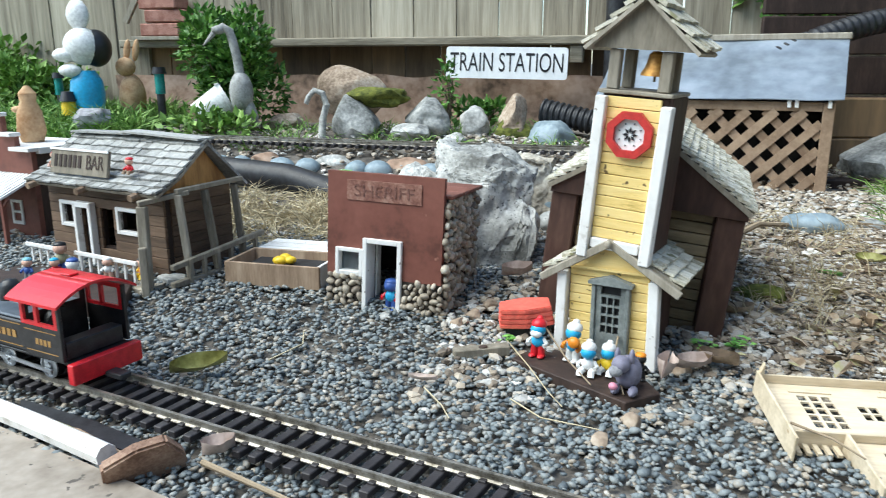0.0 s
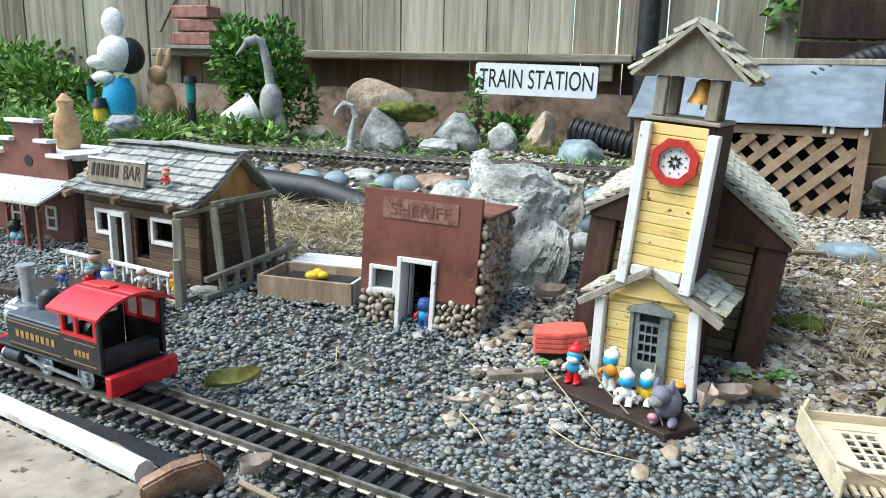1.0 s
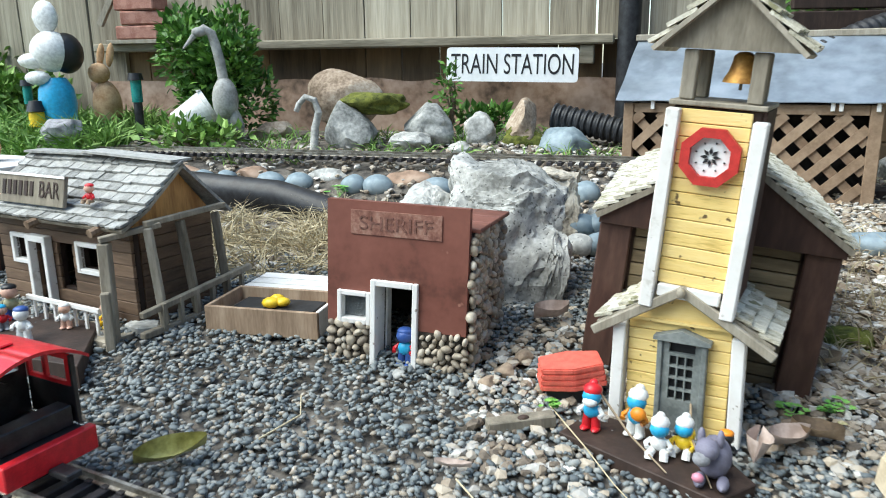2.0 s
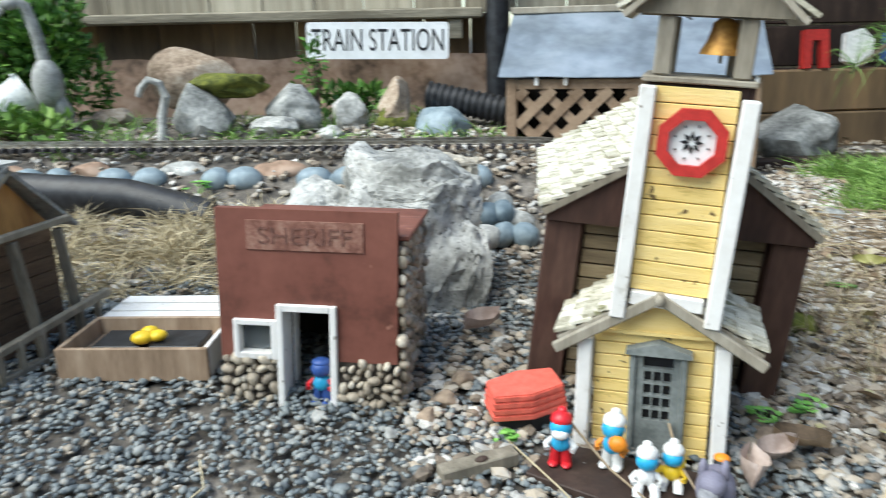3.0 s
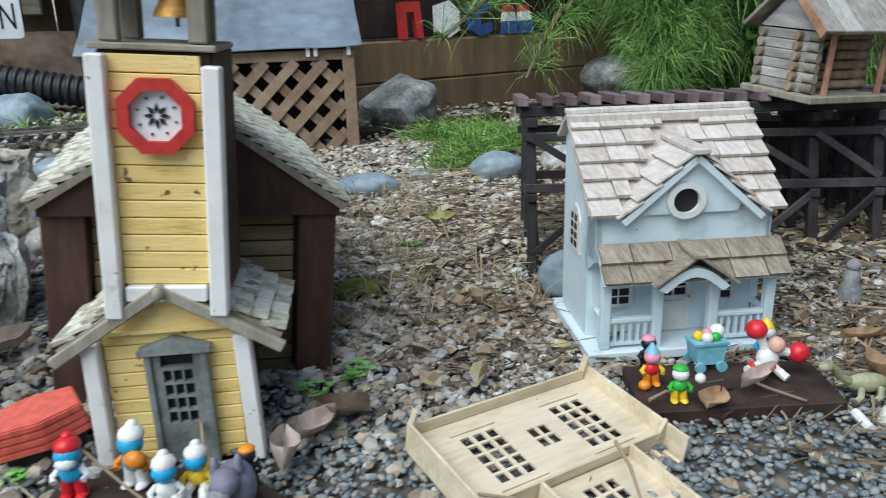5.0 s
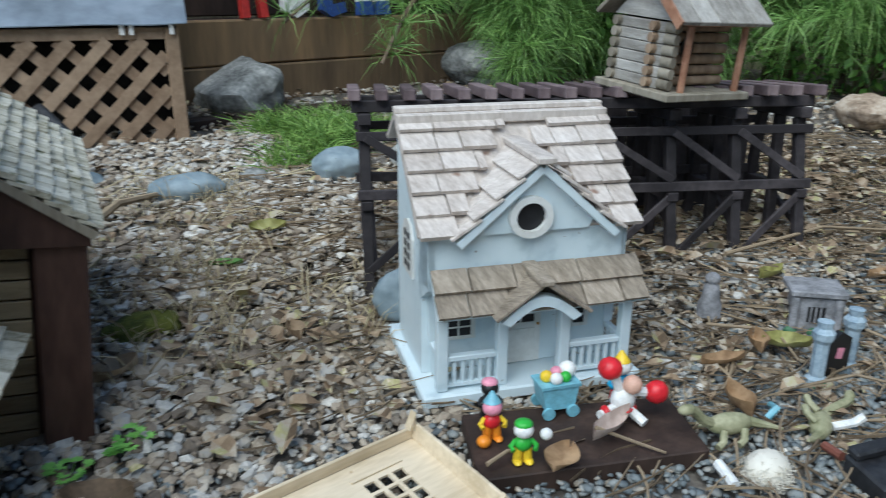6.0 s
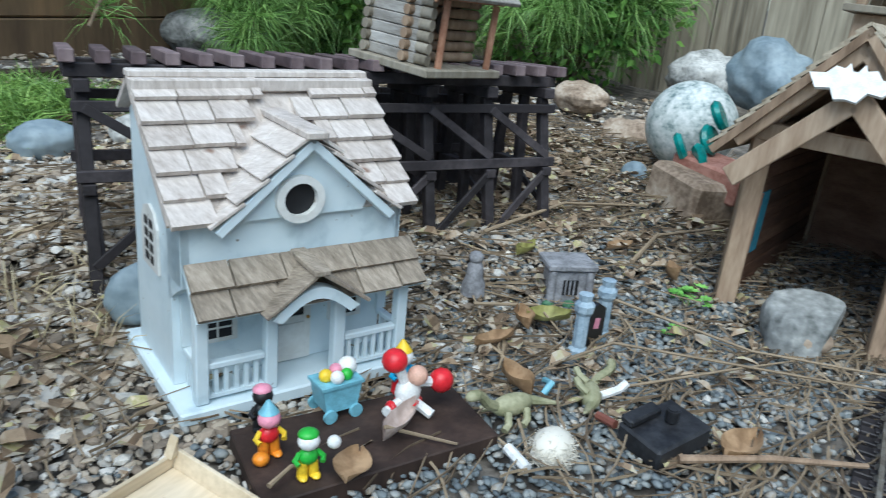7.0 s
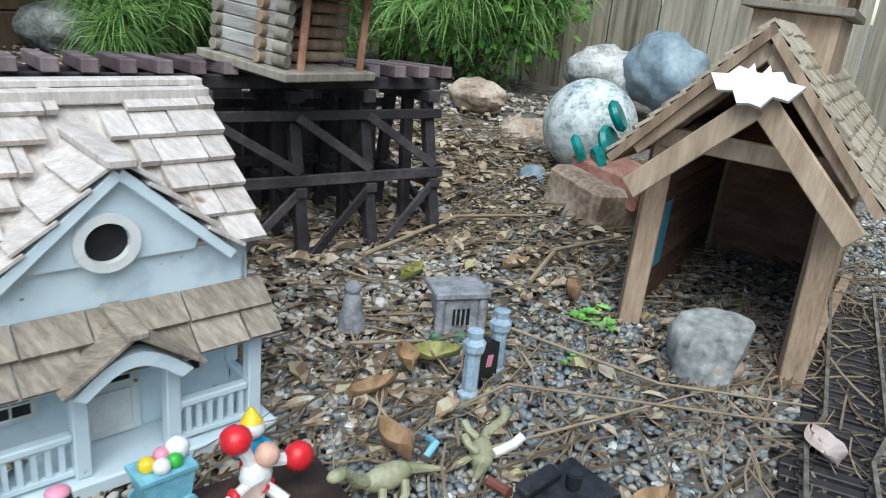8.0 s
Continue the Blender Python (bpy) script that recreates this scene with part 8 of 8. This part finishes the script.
def bucket():
    root = empty("plastic_pot", pose(-0.735, 2.22, 0.2, 0, 62, 25), "white plastic pot lying tilted against the shrub", "pot")
    part("pot", lathe([(0.036, 0.0), (0.05, 0.09), (0.056, 0.091), (0.056, 0.102), (0.05, 0.103), (0.047, 0.098), (0.034, 0.006)], seg=24), WHITE, root, flat=False)


bucket()
timber = empty("timber_edging", pose(1.0, 2.07, 0.06), "dark brown timber retaining boards under the pine", "timber")
for k in range(2):
    part("board", box(0, 1.25, 0.003 * k, 0.04, 0.102 * k, 0.102 * k + 0.1, 0.004), FENCE_LOW, timber)
# Added dark boards carry the shade of the fence behind the letters.
for k in range(5):
    part("back_board", box(-0.14, 1.25, 0.15 + 0.002 * (k % 2), 0.17, 0.1 + 0.105 * k, 0.2 + 0.105 * k, 0.003), DARKBROWN, timber)
for x in (0.3, 0.8, 1.2):
    part("stake", box(x, x + 0.03, 0.0405, 0.07, -0.03, 0.19, 0.002), FENCE_LOW, timber)
thing("ground_timber", box(0.9, 1.35, 1.86, 1.9, 0.06, 0.085, 0.004), DARKBROWN, pose(0, 0, 0), "dark timber strip on the ground by the boulder", "timber")


def wooden_letters():
    for x, mats, pts in (
        (1.2, [REDOCT], [(-0.03, -0.045), (-0.012, -0.045), (-0.01, 0.02), (0.012, 0.02), (0.016, -0.045), (0.034, -0.045), (0.03, 0.045), (-0.028, 0.045)]),
        (1.31, [WHITE], [(-0.034, -0.03), (0.0, -0.048), (0.034, -0.03), (0.038, 0.02), (0.01, 0.046), (-0.03, 0.036)]),
        (1.415, [NAVY], [(-0.034, -0.03), (-0.005, -0.048), (0.036, -0.036), (0.034, -0.012), (0.0, -0.018), (-0.004, 0.01), (0.036, 0.024), (0.02, 0.046), (-0.03, 0.036)]),
        (1.54, [NAVY, WHITE, REDOCT], None),
    ):
        if pts:
            bm = prism(pts, -0.01, 0.01)
        else:
            bm = bmesh.new()
            for k, (a, b, c) in enumerate(((0.05, -0.045, -0.012), (0.042, -0.0118, 0.012), (0.03, 0.0122, 0.03))):
                for s in (-1, 1):
                    prism([(s * 0.026 - a * 0.45, b), (s * 0.026 + a * 0.45, b), (s * 0.026 + a * 0.36, c), (s * 0.026 - a * 0.36, c)], -0.01, 0.01, bm, slot=k)
        thing("painted_letter", bm, mats, pose(x, 2.085, 0.309, -8, 0, -3), "painted wooden cut-out letter leaning on the timber", "letter", "painted letters")


wooden_letters()


# ---- globe, bricks, tomb, arch, debris ----
def globe():
    root = empty("garden_globe", pose(1.67, 0.715, 0.118), "speckled pale mosaic garden globe with teal discs beside it", "garden globe")
    part("globe", ball((0, 0, 0), 0.075, sub=4), SPECKLED, root, flat=False)


globe()
for x, y, z, t in ((1.5, 0.695, 0.11, 20), (1.52, 0.66, 0.125, -30), (1.49, 0.665, 0.1, 60), (1.53, 0.655, 0.16, 0)):
    thing("glass_disc", lathe([(0.02, -0.006), (0.024, 0.0), (0.02, 0.006), (0.006, 0.007)], seg=20), TEAL, pose(x, y, z, 60, t, 0), "teal glazed disc resting on the bricks", "glass disc", "teal discs", flat=False)
thing("brick", box(-0.06, 0.06, -0.04, 0.04, 0, 0.045, 0.004), BRICK, pose(1.5, 0.635, 0.055, 0, -4, 60), "red brick lying on a stone block", "brick", "bricks near the shed")
thing("stone_block", box(-0.055, 0.055, -0.05, 0.05, 0, 0.085, 0.008), ROCKTAN, pose(1.475, 0.665, 0.0, 4, -6, 50), "rough square tan stone block under the brick", "stone block")


def tomb():
    root = empty("toy_tomb", pose(1.073, 0.71, 0.006, 0, 0, -52), "grey resin toy tomb with green moss paint", "toy tomb")
    part("body", box(-0.02, 0.02, -0.016, 0.016, 0, 0.04, 0.0015), CLAYGREY, root)
    part("roof", box(-0.026, 0.026, -0.021, 0.021, 0.0405, 0.0475, 0.0015), CLAYGREY, root)
    for x in (-0.02, 0.02):
        part("column", cyl((x, -0.016, 0), (x, -0.016, 0.04), 0.0045, seg=10), CLAYGREY, root, flat=False)
    part("grate", box(-0.008, 0.008, -0.0168, -0.0162, 0.014, 0.03), INK, root)
    for k in range(3):
        part("grate_bar", box(-0.006 + k * 0.0045, -0.0045 + k * 0.0045, -0.0176, -0.0169, 0.014, 0.03), CLAYGREY, root)
    for x in (-0.022, 0.0, 0.022):
        part("moss", ball((x, -0.018, 0.003), (0.007, 0.004, 0.006)), RESINGREEN, root, flat=False)
    root2 = empty("toy_gate", pose(0.998, 0.652, 0.0, 0, 0, -15), "blue-grey resin toy arch with a black plaque", "toy gate")
    for x, y in ((-0.026, 0.0), (0.022, 0.006)):
        part("pillar", lathe([(0.0095, 0), (0.0095, 0.008), (0.0065, 0.011), (0.0065, 0.042), (0.009, 0.046), (0.0095, 0.052), (0.006, 0.056), (0.007, 0.062)], m=pose(x, y, 0), seg=8), BLUERESIN, root2)
    part("plaque", prism([(-0.017, 0.006), (0.014, 0.006), (0.014, 0.038), (0.0, 0.046), (-0.017, 0.038)], 0.0, 0.006), BLACK, root2)
    part("plaque_mark", prism([(-0.005, 0.022), (0.003, 0.02), (0.005, 0.03), (-0.003, 0.032)], -0.0008, -0.0002), PINK, root2)
    part("moss", ball((-0.026, -0.006, 0.003), (0.012, 0.008, 0.005)), RESINGREEN, root2, flat=False)
    bm = lathe([(0.013, 0), (0.012, 0.012), (0.009, 0.02), (0.008, 0.032), (0.004, 0.038)], seg=12)
    ball((0.0, 0, 0.04), (0.008, 0.008, 0.007), bm)
    thing("toy_gravestone", bm, CLAYGREY, pose(1.02, 0.79, 0.01), "small dark grey resin toy gravestone", "toy", flat=False)


tomb()


def debris():
    for x, y, turn, label in ((0.835, 0.665, 150, "olive plastic toy animal fallen against the board"), (0.895, 0.632, 20, "olive plastic toy animal lying on its side")):
        bm = ball((0, 0, 0.014), (0.026, 0.012, 0.012), sub=3)
        tube([(0.02, 0, 0.016), (0.034, 0.002, 0.024), (0.044, 0.004, 0.036), (0.052, 0.006, 0.042)], 0.006, bm, seg=8, taper=0.8)
        ball((0.056, 0.007, 0.041), (0.01, 0.006, 0.006), bm)
        tube([(-0.022, 0, 0.014), (-0.04, 0.004, 0.01), (-0.056, 0.012, 0.008)], 0.006, bm, seg=8, taper=0.3)
        for a, b in ((0.012, -0.01), (0.012, 0.01), (-0.012, -0.01), (-0.012, 0.01)):
            tube([(a, b, 0.012), (a + 0.004, b * 1.8, 0.004), (a + 0.012, b * 2.2, 0.001)], 0.004, bm, seg=7)
        bm.transform(Matrix.Scale(0.72, 4))
        thing("toy_animal", bm, OLIVE, pose(x, y, 0.006, 0 if turn > 90 else 75, 0, turn), label, "toy animal", flat=False)
    root = empty("black_plastic_box", pose(0.868, 0.558, 0.006, 4, -6, -28), "black plastic switch box lying in the litter", "box")
    part("case", box(-0.028, 0.028, -0.02, 0.02, 0, 0.018, 0.002), BLACKPLASTIC, root)
    part("ridge", box(-0.027, 0.005, 0.008, 0.0195, 0.0185, 0.025, 0.0015), BLACKPLASTIC, root)
    part("knob", cyl((0.006, 0.0, 0.0185), (0.006, 0.0, 0.03), 0.005, seg=12, bev=0.001), BLACKPLASTIC, root, flat=False)
    rr = random.Random(3)
    quads = []
    for _ in range(900):
        a = Vector((rr.gauss(0, 1), rr.gauss(0, 1), abs(rr.gauss(0, 1)))).normalized()
        b = (a + Vector((rr.gauss(0, 0.6), rr.gauss(0, 0.6), rr.gauss(0, 0.6)))).normalized()
        k = rr.uniform(0.75, 1.05)
        p = Vector((a.x * 0.022, a.y * 0.018, abs(a.z) * 0.017)) * k
        q = Vector((b.x * 0.022, b.y * 0.018, abs(b.z) * 0.017)) * k
        s = (q - p).cross(a).normalized() * 0.0003 if (q - p).length > 1e-5 else Vector((0.0003, 0, 0))
        m = (p + q) / 2 * 1.12
        quads += [[p - s, p + s, m + s, m - s], [m - s, m + s, q + s, q - s]]
    ob = new("fibre_ball", sheet_mesh("fibre_ball", quads, FIBRE))
    ob.matrix_world = pose(0.81, 0.622, 0.004)
    tagged(ob, "tangled ball of pale coconut fibre", "fibre ball")
    core = part("core", ball((0, 0, 0.007), (0.019, 0.015, 0.012), sub=2), FIBRE, ob, flat=False)
    thing("white_stick", tube([(0.79, 0.648, 0.01), (0.778, 0.628, 0.008)], 0.004, seg=8), WHITE, Matrix.Identity(4), "short white plastic stick in the litter", "stick", flat=False)
    thing("toy_fragment", tube([(0.87, 0.608, 0.01), (0.862, 0.592, 0.012)], 0.0035, seg=8), REDBROWN, Matrix.Identity(4), "brownish red plastic fragment", "toy fragment", flat=False)
    thing("toy_fragment", tube([(0.9, 0.615, 0.01), (0.915, 0.605, 0.012), (0.92, 0.6, 0.018)], 0.0035, seg=8), WHITE, Matrix.Identity(4), "white and pink plastic toy fragment", "toy fragment", flat=False)
    thing("toy_fragment", tube([(0.878, 0.655, 0.008), (0.884, 0.652, 0.016), (0.892, 0.66, 0.012)], 0.003, seg=8), LBLUE, Matrix.Identity(4), "curled turquoise plastic fragment", "toy fragment", flat=False)


debris()


# ---- figurines: plain rounded forms ----
def figurine(x, y, z, h, turn, legs, body, head, cap, label, arms=None, cap_shape="dome", sit=False, extra=()):
    """A plain moulded toy figure: two legs, a body, two arms, a head and a cap in one mesh."""
    mats = [legs, body, head, cap, arms or body]
    bm = bmesh.new()
    k = h * 0.88
    if sit:
        for s in (-1, 1):
            tube([(s * 0.1 * k, 0.02 * k, 0.12 * k), (s * 0.14 * k, -0.22 * k, 0.12 * k), (s * 0.14 * k, -0.26 * k, 0.03 * k)], 0.085 * k, bm, 0, 8)
        lift = -0.13 * k
    else:
        for s in (-1, 1):
            cyl((s * 0.1 * k, 0, 0.02 * k), (s * 0.08 * k, 0, 0.3 * k), 0.095 * k, 0.085 * k, bm, 0, 10)
            ball((s * 0.11 * k, -0.06 * k, 0.045 * k), (0.09 * k, 0.14 * k, 0.05 * k), bm, 0)
        lift = 0
    ball((0, 0, 0.4 * k + lift), (0.17 * k, 0.14 * k, 0.17 * k), bm, 1)
    for s in (-1, 1):
        tube([(s * 0.14 * k, 0, 0.47 * k + lift), (s * 0.24 * k, -0.05 * k, 0.38 * k + lift), (s * 0.2 * k, -0.15 * k, 0.34 * k + lift)], 0.05 * k, bm, 4, 7)
    ball((0, -0.01 * k, 0.69 * k + lift), (0.19 * k, 0.18 * k, 0.17 * k), bm, 2)
    if cap_shape == "dome":
        ball((0, 0.04 * k, 0.81 * k + lift), (0.19 * k, 0.19 * k, 0.15 * k), bm, 3)
        ball((0, 0.1 * k, 0.93 * k + lift), (0.09 * k, 0.09 * k, 0.08 * k), bm, 3)
    elif cap_shape == "cone":
        cyl((0, 0.02 * k, 0.79 * k + lift), (0, 0.04 * k, 1.0 * k + lift), 0.17 * k, 0.03 * k, bm, 3, 12)
    else:
        ball((0, 0.02 * k, 0.8 * k + lift), (0.18 * k, 0.17 * k, 0.09 * k), bm, 3)
    for c, r, slot in extra:
        ball(tuple(v * k for v in c), tuple(v * k for v in r), bm, slot)
    return thing("toy_figurine", bm, mats, pose(x, y, z, 0, 0, turn), label, "figurine", flat=False)


Z = 0.0112
figurine(0.236, 0.892, Z, 0.056, -25, RED, CYAN, CYAN, RED, "small blue plastic figurine with red cap and trousers", extra=[((0, -0.13, 0.62), (0.15, 0.1, 0.1), 4)], arms=WHITE)
figurine(0.276, 0.881, Z, 0.057, -40, WHITE, CYAN, CYAN, WHITE, "small blue and white plastic figurine holding a bunch of flowers", extra=[((0.15, -0.2, 0.55), (0.16, 0.12, 0.14), 4)], arms=ORANGE)
figurine(0.29, 0.845, Z, 0.052, -20, WHITE, WHITE, CYAN, WHITE, "small seated blue and white plastic figurine", sit=True)
figurine(0.312, 0.848, Z, 0.05, -30, WHITE, YEL, CYAN, WHITE, "small blue, white and yellow plastic figurine", sit=True, extra=[((0.12, 0.05, 0.45), (0.1, 0.12, 0.16), 1)])
bm = ball((0, 0, 0.022), (0.017, 0.02, 0.022), sub=3)
ball((-0.006, -0.018, 0.038), (0.012, 0.015, 0.011), bm)
ball((-0.01, -0.028, 0.032), (0.009, 0.009, 0.008), bm, 1)
for s in (-1, 1):
    ball((s * 0.009 - 0.004, -0.008, 0.044), (0.004, 0.005, 0.012), bm)
    ball((s * 0.011, -0.022, 0.006), (0.006, 0.013, 0.006), bm)
ball((-0.012, -0.03, 0.012), (0.006, 0.005, 0.005), bm, 2)
bm.transform(Matrix.Scale(0.84, 4))
thing("toy_figurine", bm, [GREYFUR, CLAYGREY, PINK], pose(0.329, 0.812, Z, 0, 0, -20), "grey seated plastic animal figurine at the board's end", "figurine", flat=False)
figurine(0.345, 0.835, Z, 0.04, -20, BLACK, BLACK, BLACK, ORANGE, "small dark figurine behind the grey animal", cap_shape="flat")
figurine(0.041, 1.016, 0.021, 0.058, -20, NAVY, CYAN, NAVY, NAVY, "blue plastic figurine with red gloves in the shop doorway", arms=RED, cap_shape="flat")
Z = 0.0132
figurine(0.686, 0.772, Z, 0.045, -30, ORANGE, RED, PINK, LBLUE, "colourful plastic figurine with a blue cap", arms=YEL, cap_shape="cone", extra=[((-0.2, -0.2, 0.1), (0.14, 0.14, 0.12), 0)])
figurine(0.706, 0.795, Z, 0.043, -30, BLACK, BLACK, BLACK, PINK, "dark plastic figurine with a pink cap", cap_shape="flat")
figurine(0.683, 0.738, Z, 0.043, -35, YEL, GREEN, WHITE, GREEN, "green and white plastic figurine with yellow legs", cap_shape="flat", extra=[((0.42, -0.05, 0.6), (0.12, 0.12, 0.12), 2)])


def toy_cart():
    root = empty("toy_cart", pose(0.752, 0.768, Z, 0, 0, -25) @ Matrix.Scale(0.85, 4), "light blue toy cart heaped with coloured balls", "toy cart")
    part("tub", prism([(-0.014, 0.008), (0.014, 0.008), (0.018, 0.03), (-0.018, 0.03)], -0.012, 0.012), LBLUE, root)
    part("rim", holed(-0.0195, 0.0195, -0.0135, 0.0135, 0.0302, 0.033, []), LBLUE, root)
    for s in (-1, 1):
        for y in (-0.0155, 0.0125):
            part("wheel", cyl((s * 0.012, y, 0.006), (s * 0.012, y + 0.003, 0.006), 0.006, seg=14), LBLUE, root, flat=False)
    for c, r, m in (((-0.01, 0.0), 0.006, YEL), ((0.002, 0.005), 0.006, PINK), ((-0.003, -0.007), 0.006, WHITE), ((0.007, -0.005), 0.0055, GREEN), ((0.013, 0.005), 0.0085, WHITE)):
        part("ball", ball((c[0], c[1], 0.0335 + r * 0.6), r), m, root, flat=False)


toy_cart()
bm = ball((0, 0, 0.02), (0.012, 0.01, 0.014), sub=2)
for p, q in (((-0.004, 0, 0.014), (-0.026, -0.008, 0.012)), ((0.004, -0.004, 0.012), (0.012, -0.02, 0.005)), ((-0.003, 0, 0.028), (-0.01, 0.002, 0.046)), ((0.006, 0, 0.028), (0.022, -0.004, 0.026))):
    tube([p, q], 0.0045, bm, 0, 8)
ball((0.006, -0.004, 0.036), (0.009, 0.009, 0.009), bm, 1)
ball((-0.014, 0.002, 0.052), (0.0112, 0.0112, 0.0105), bm, 2)
ball((0.03, -0.006, 0.026), (0.0112, 0.0105, 0.0112), bm, 2)
ball((0.0, -0.001, 0.013), (0.013, 0.011, 0.003), bm, 2)
ball((-0.02, -0.006, 0.013), (0.004, 0.007, 0.007), bm, 2)
bm.transform(Matrix.Scale(0.86, 4))
thing("toy_figurine", bm, [WHITE, SKINPINK, RED], pose(0.782, 0.726, Z, 0, 0, -25), "white and red plastic figurine with two red pompoms", "figurine", flat=False)
figurine(0.805, 0.745, Z, 0.049, -30, RED, CYAN, WHITE, YEL, "plastic figurine with pale yellow pointed cap and blue jacket", cap_shape="cone")
Z = 0.042
for x, y, h, t, cols, label in (
    (-0.41, 1.015, 0.055, 0, (WHITE, WHITE, WHITE, NAVY), "white plastic figurine with blue cap on the saloon board"),
    (-0.475, 1.09, 0.06, 20, (NAVY, OLIVE, SKINPINK, BLACK), "tall plastic figurine in green and blue on the saloon board"),
    (-0.495, 1.04, 0.045, -10, (CLAYGREY, NAVY, SKINPINK, LBLUE), "dark plastic figurine on the saloon board"),
    (-0.46, 1.05, 0.042, 40, (CLAYGREY, RED, SKINPINK, CYAN), "small red and grey plastic figurine on the saloon board"),
    (-0.385, 1.06, 0.042, 10, (SKINPINK, WHITE, SKINPINK, WHITE), "pale plastic figurine on the saloon board"),
):
    figurine(x, y, Z, h, t, *cols, label, cap_shape="flat")
figurine(-0.345, 1.085, 0.036, 0.05, -20, YEL, ORANGE, SKINPINK, BLACK, "orange and yellow plastic figurine behind the saloon pickets", cap_shape="flat", sit=True, arms=YEL)
for x, y, z, cols, label in ((-0.36, 1.105, 0.19, (BARKWOOD, RED, SKINPINK, RED), "small red figurine perched beside the saloon sign"), (-0.52, 1.175, 0.19, (SKINPINK, SKINPINK, SKINPINK, RED), "small pale figurine perched on the saloon eave")):
    figurine(x, y, z, 0.038, -20, *cols, label, cap_shape="flat", sit=True)
for x, y, cols, label in ((-0.745, 1.28, (PINK, LBLUE, BLACK, BLACK), "pink and blue figurine on the false-front porch"), (-0.83, 1.32, (WHITE, RED, WHITE, WHITE), "white and red figurine on the false-front porch")):
    figurine(x, y, 0.034, 0.07, -10, *cols, label, cap_shape="flat")
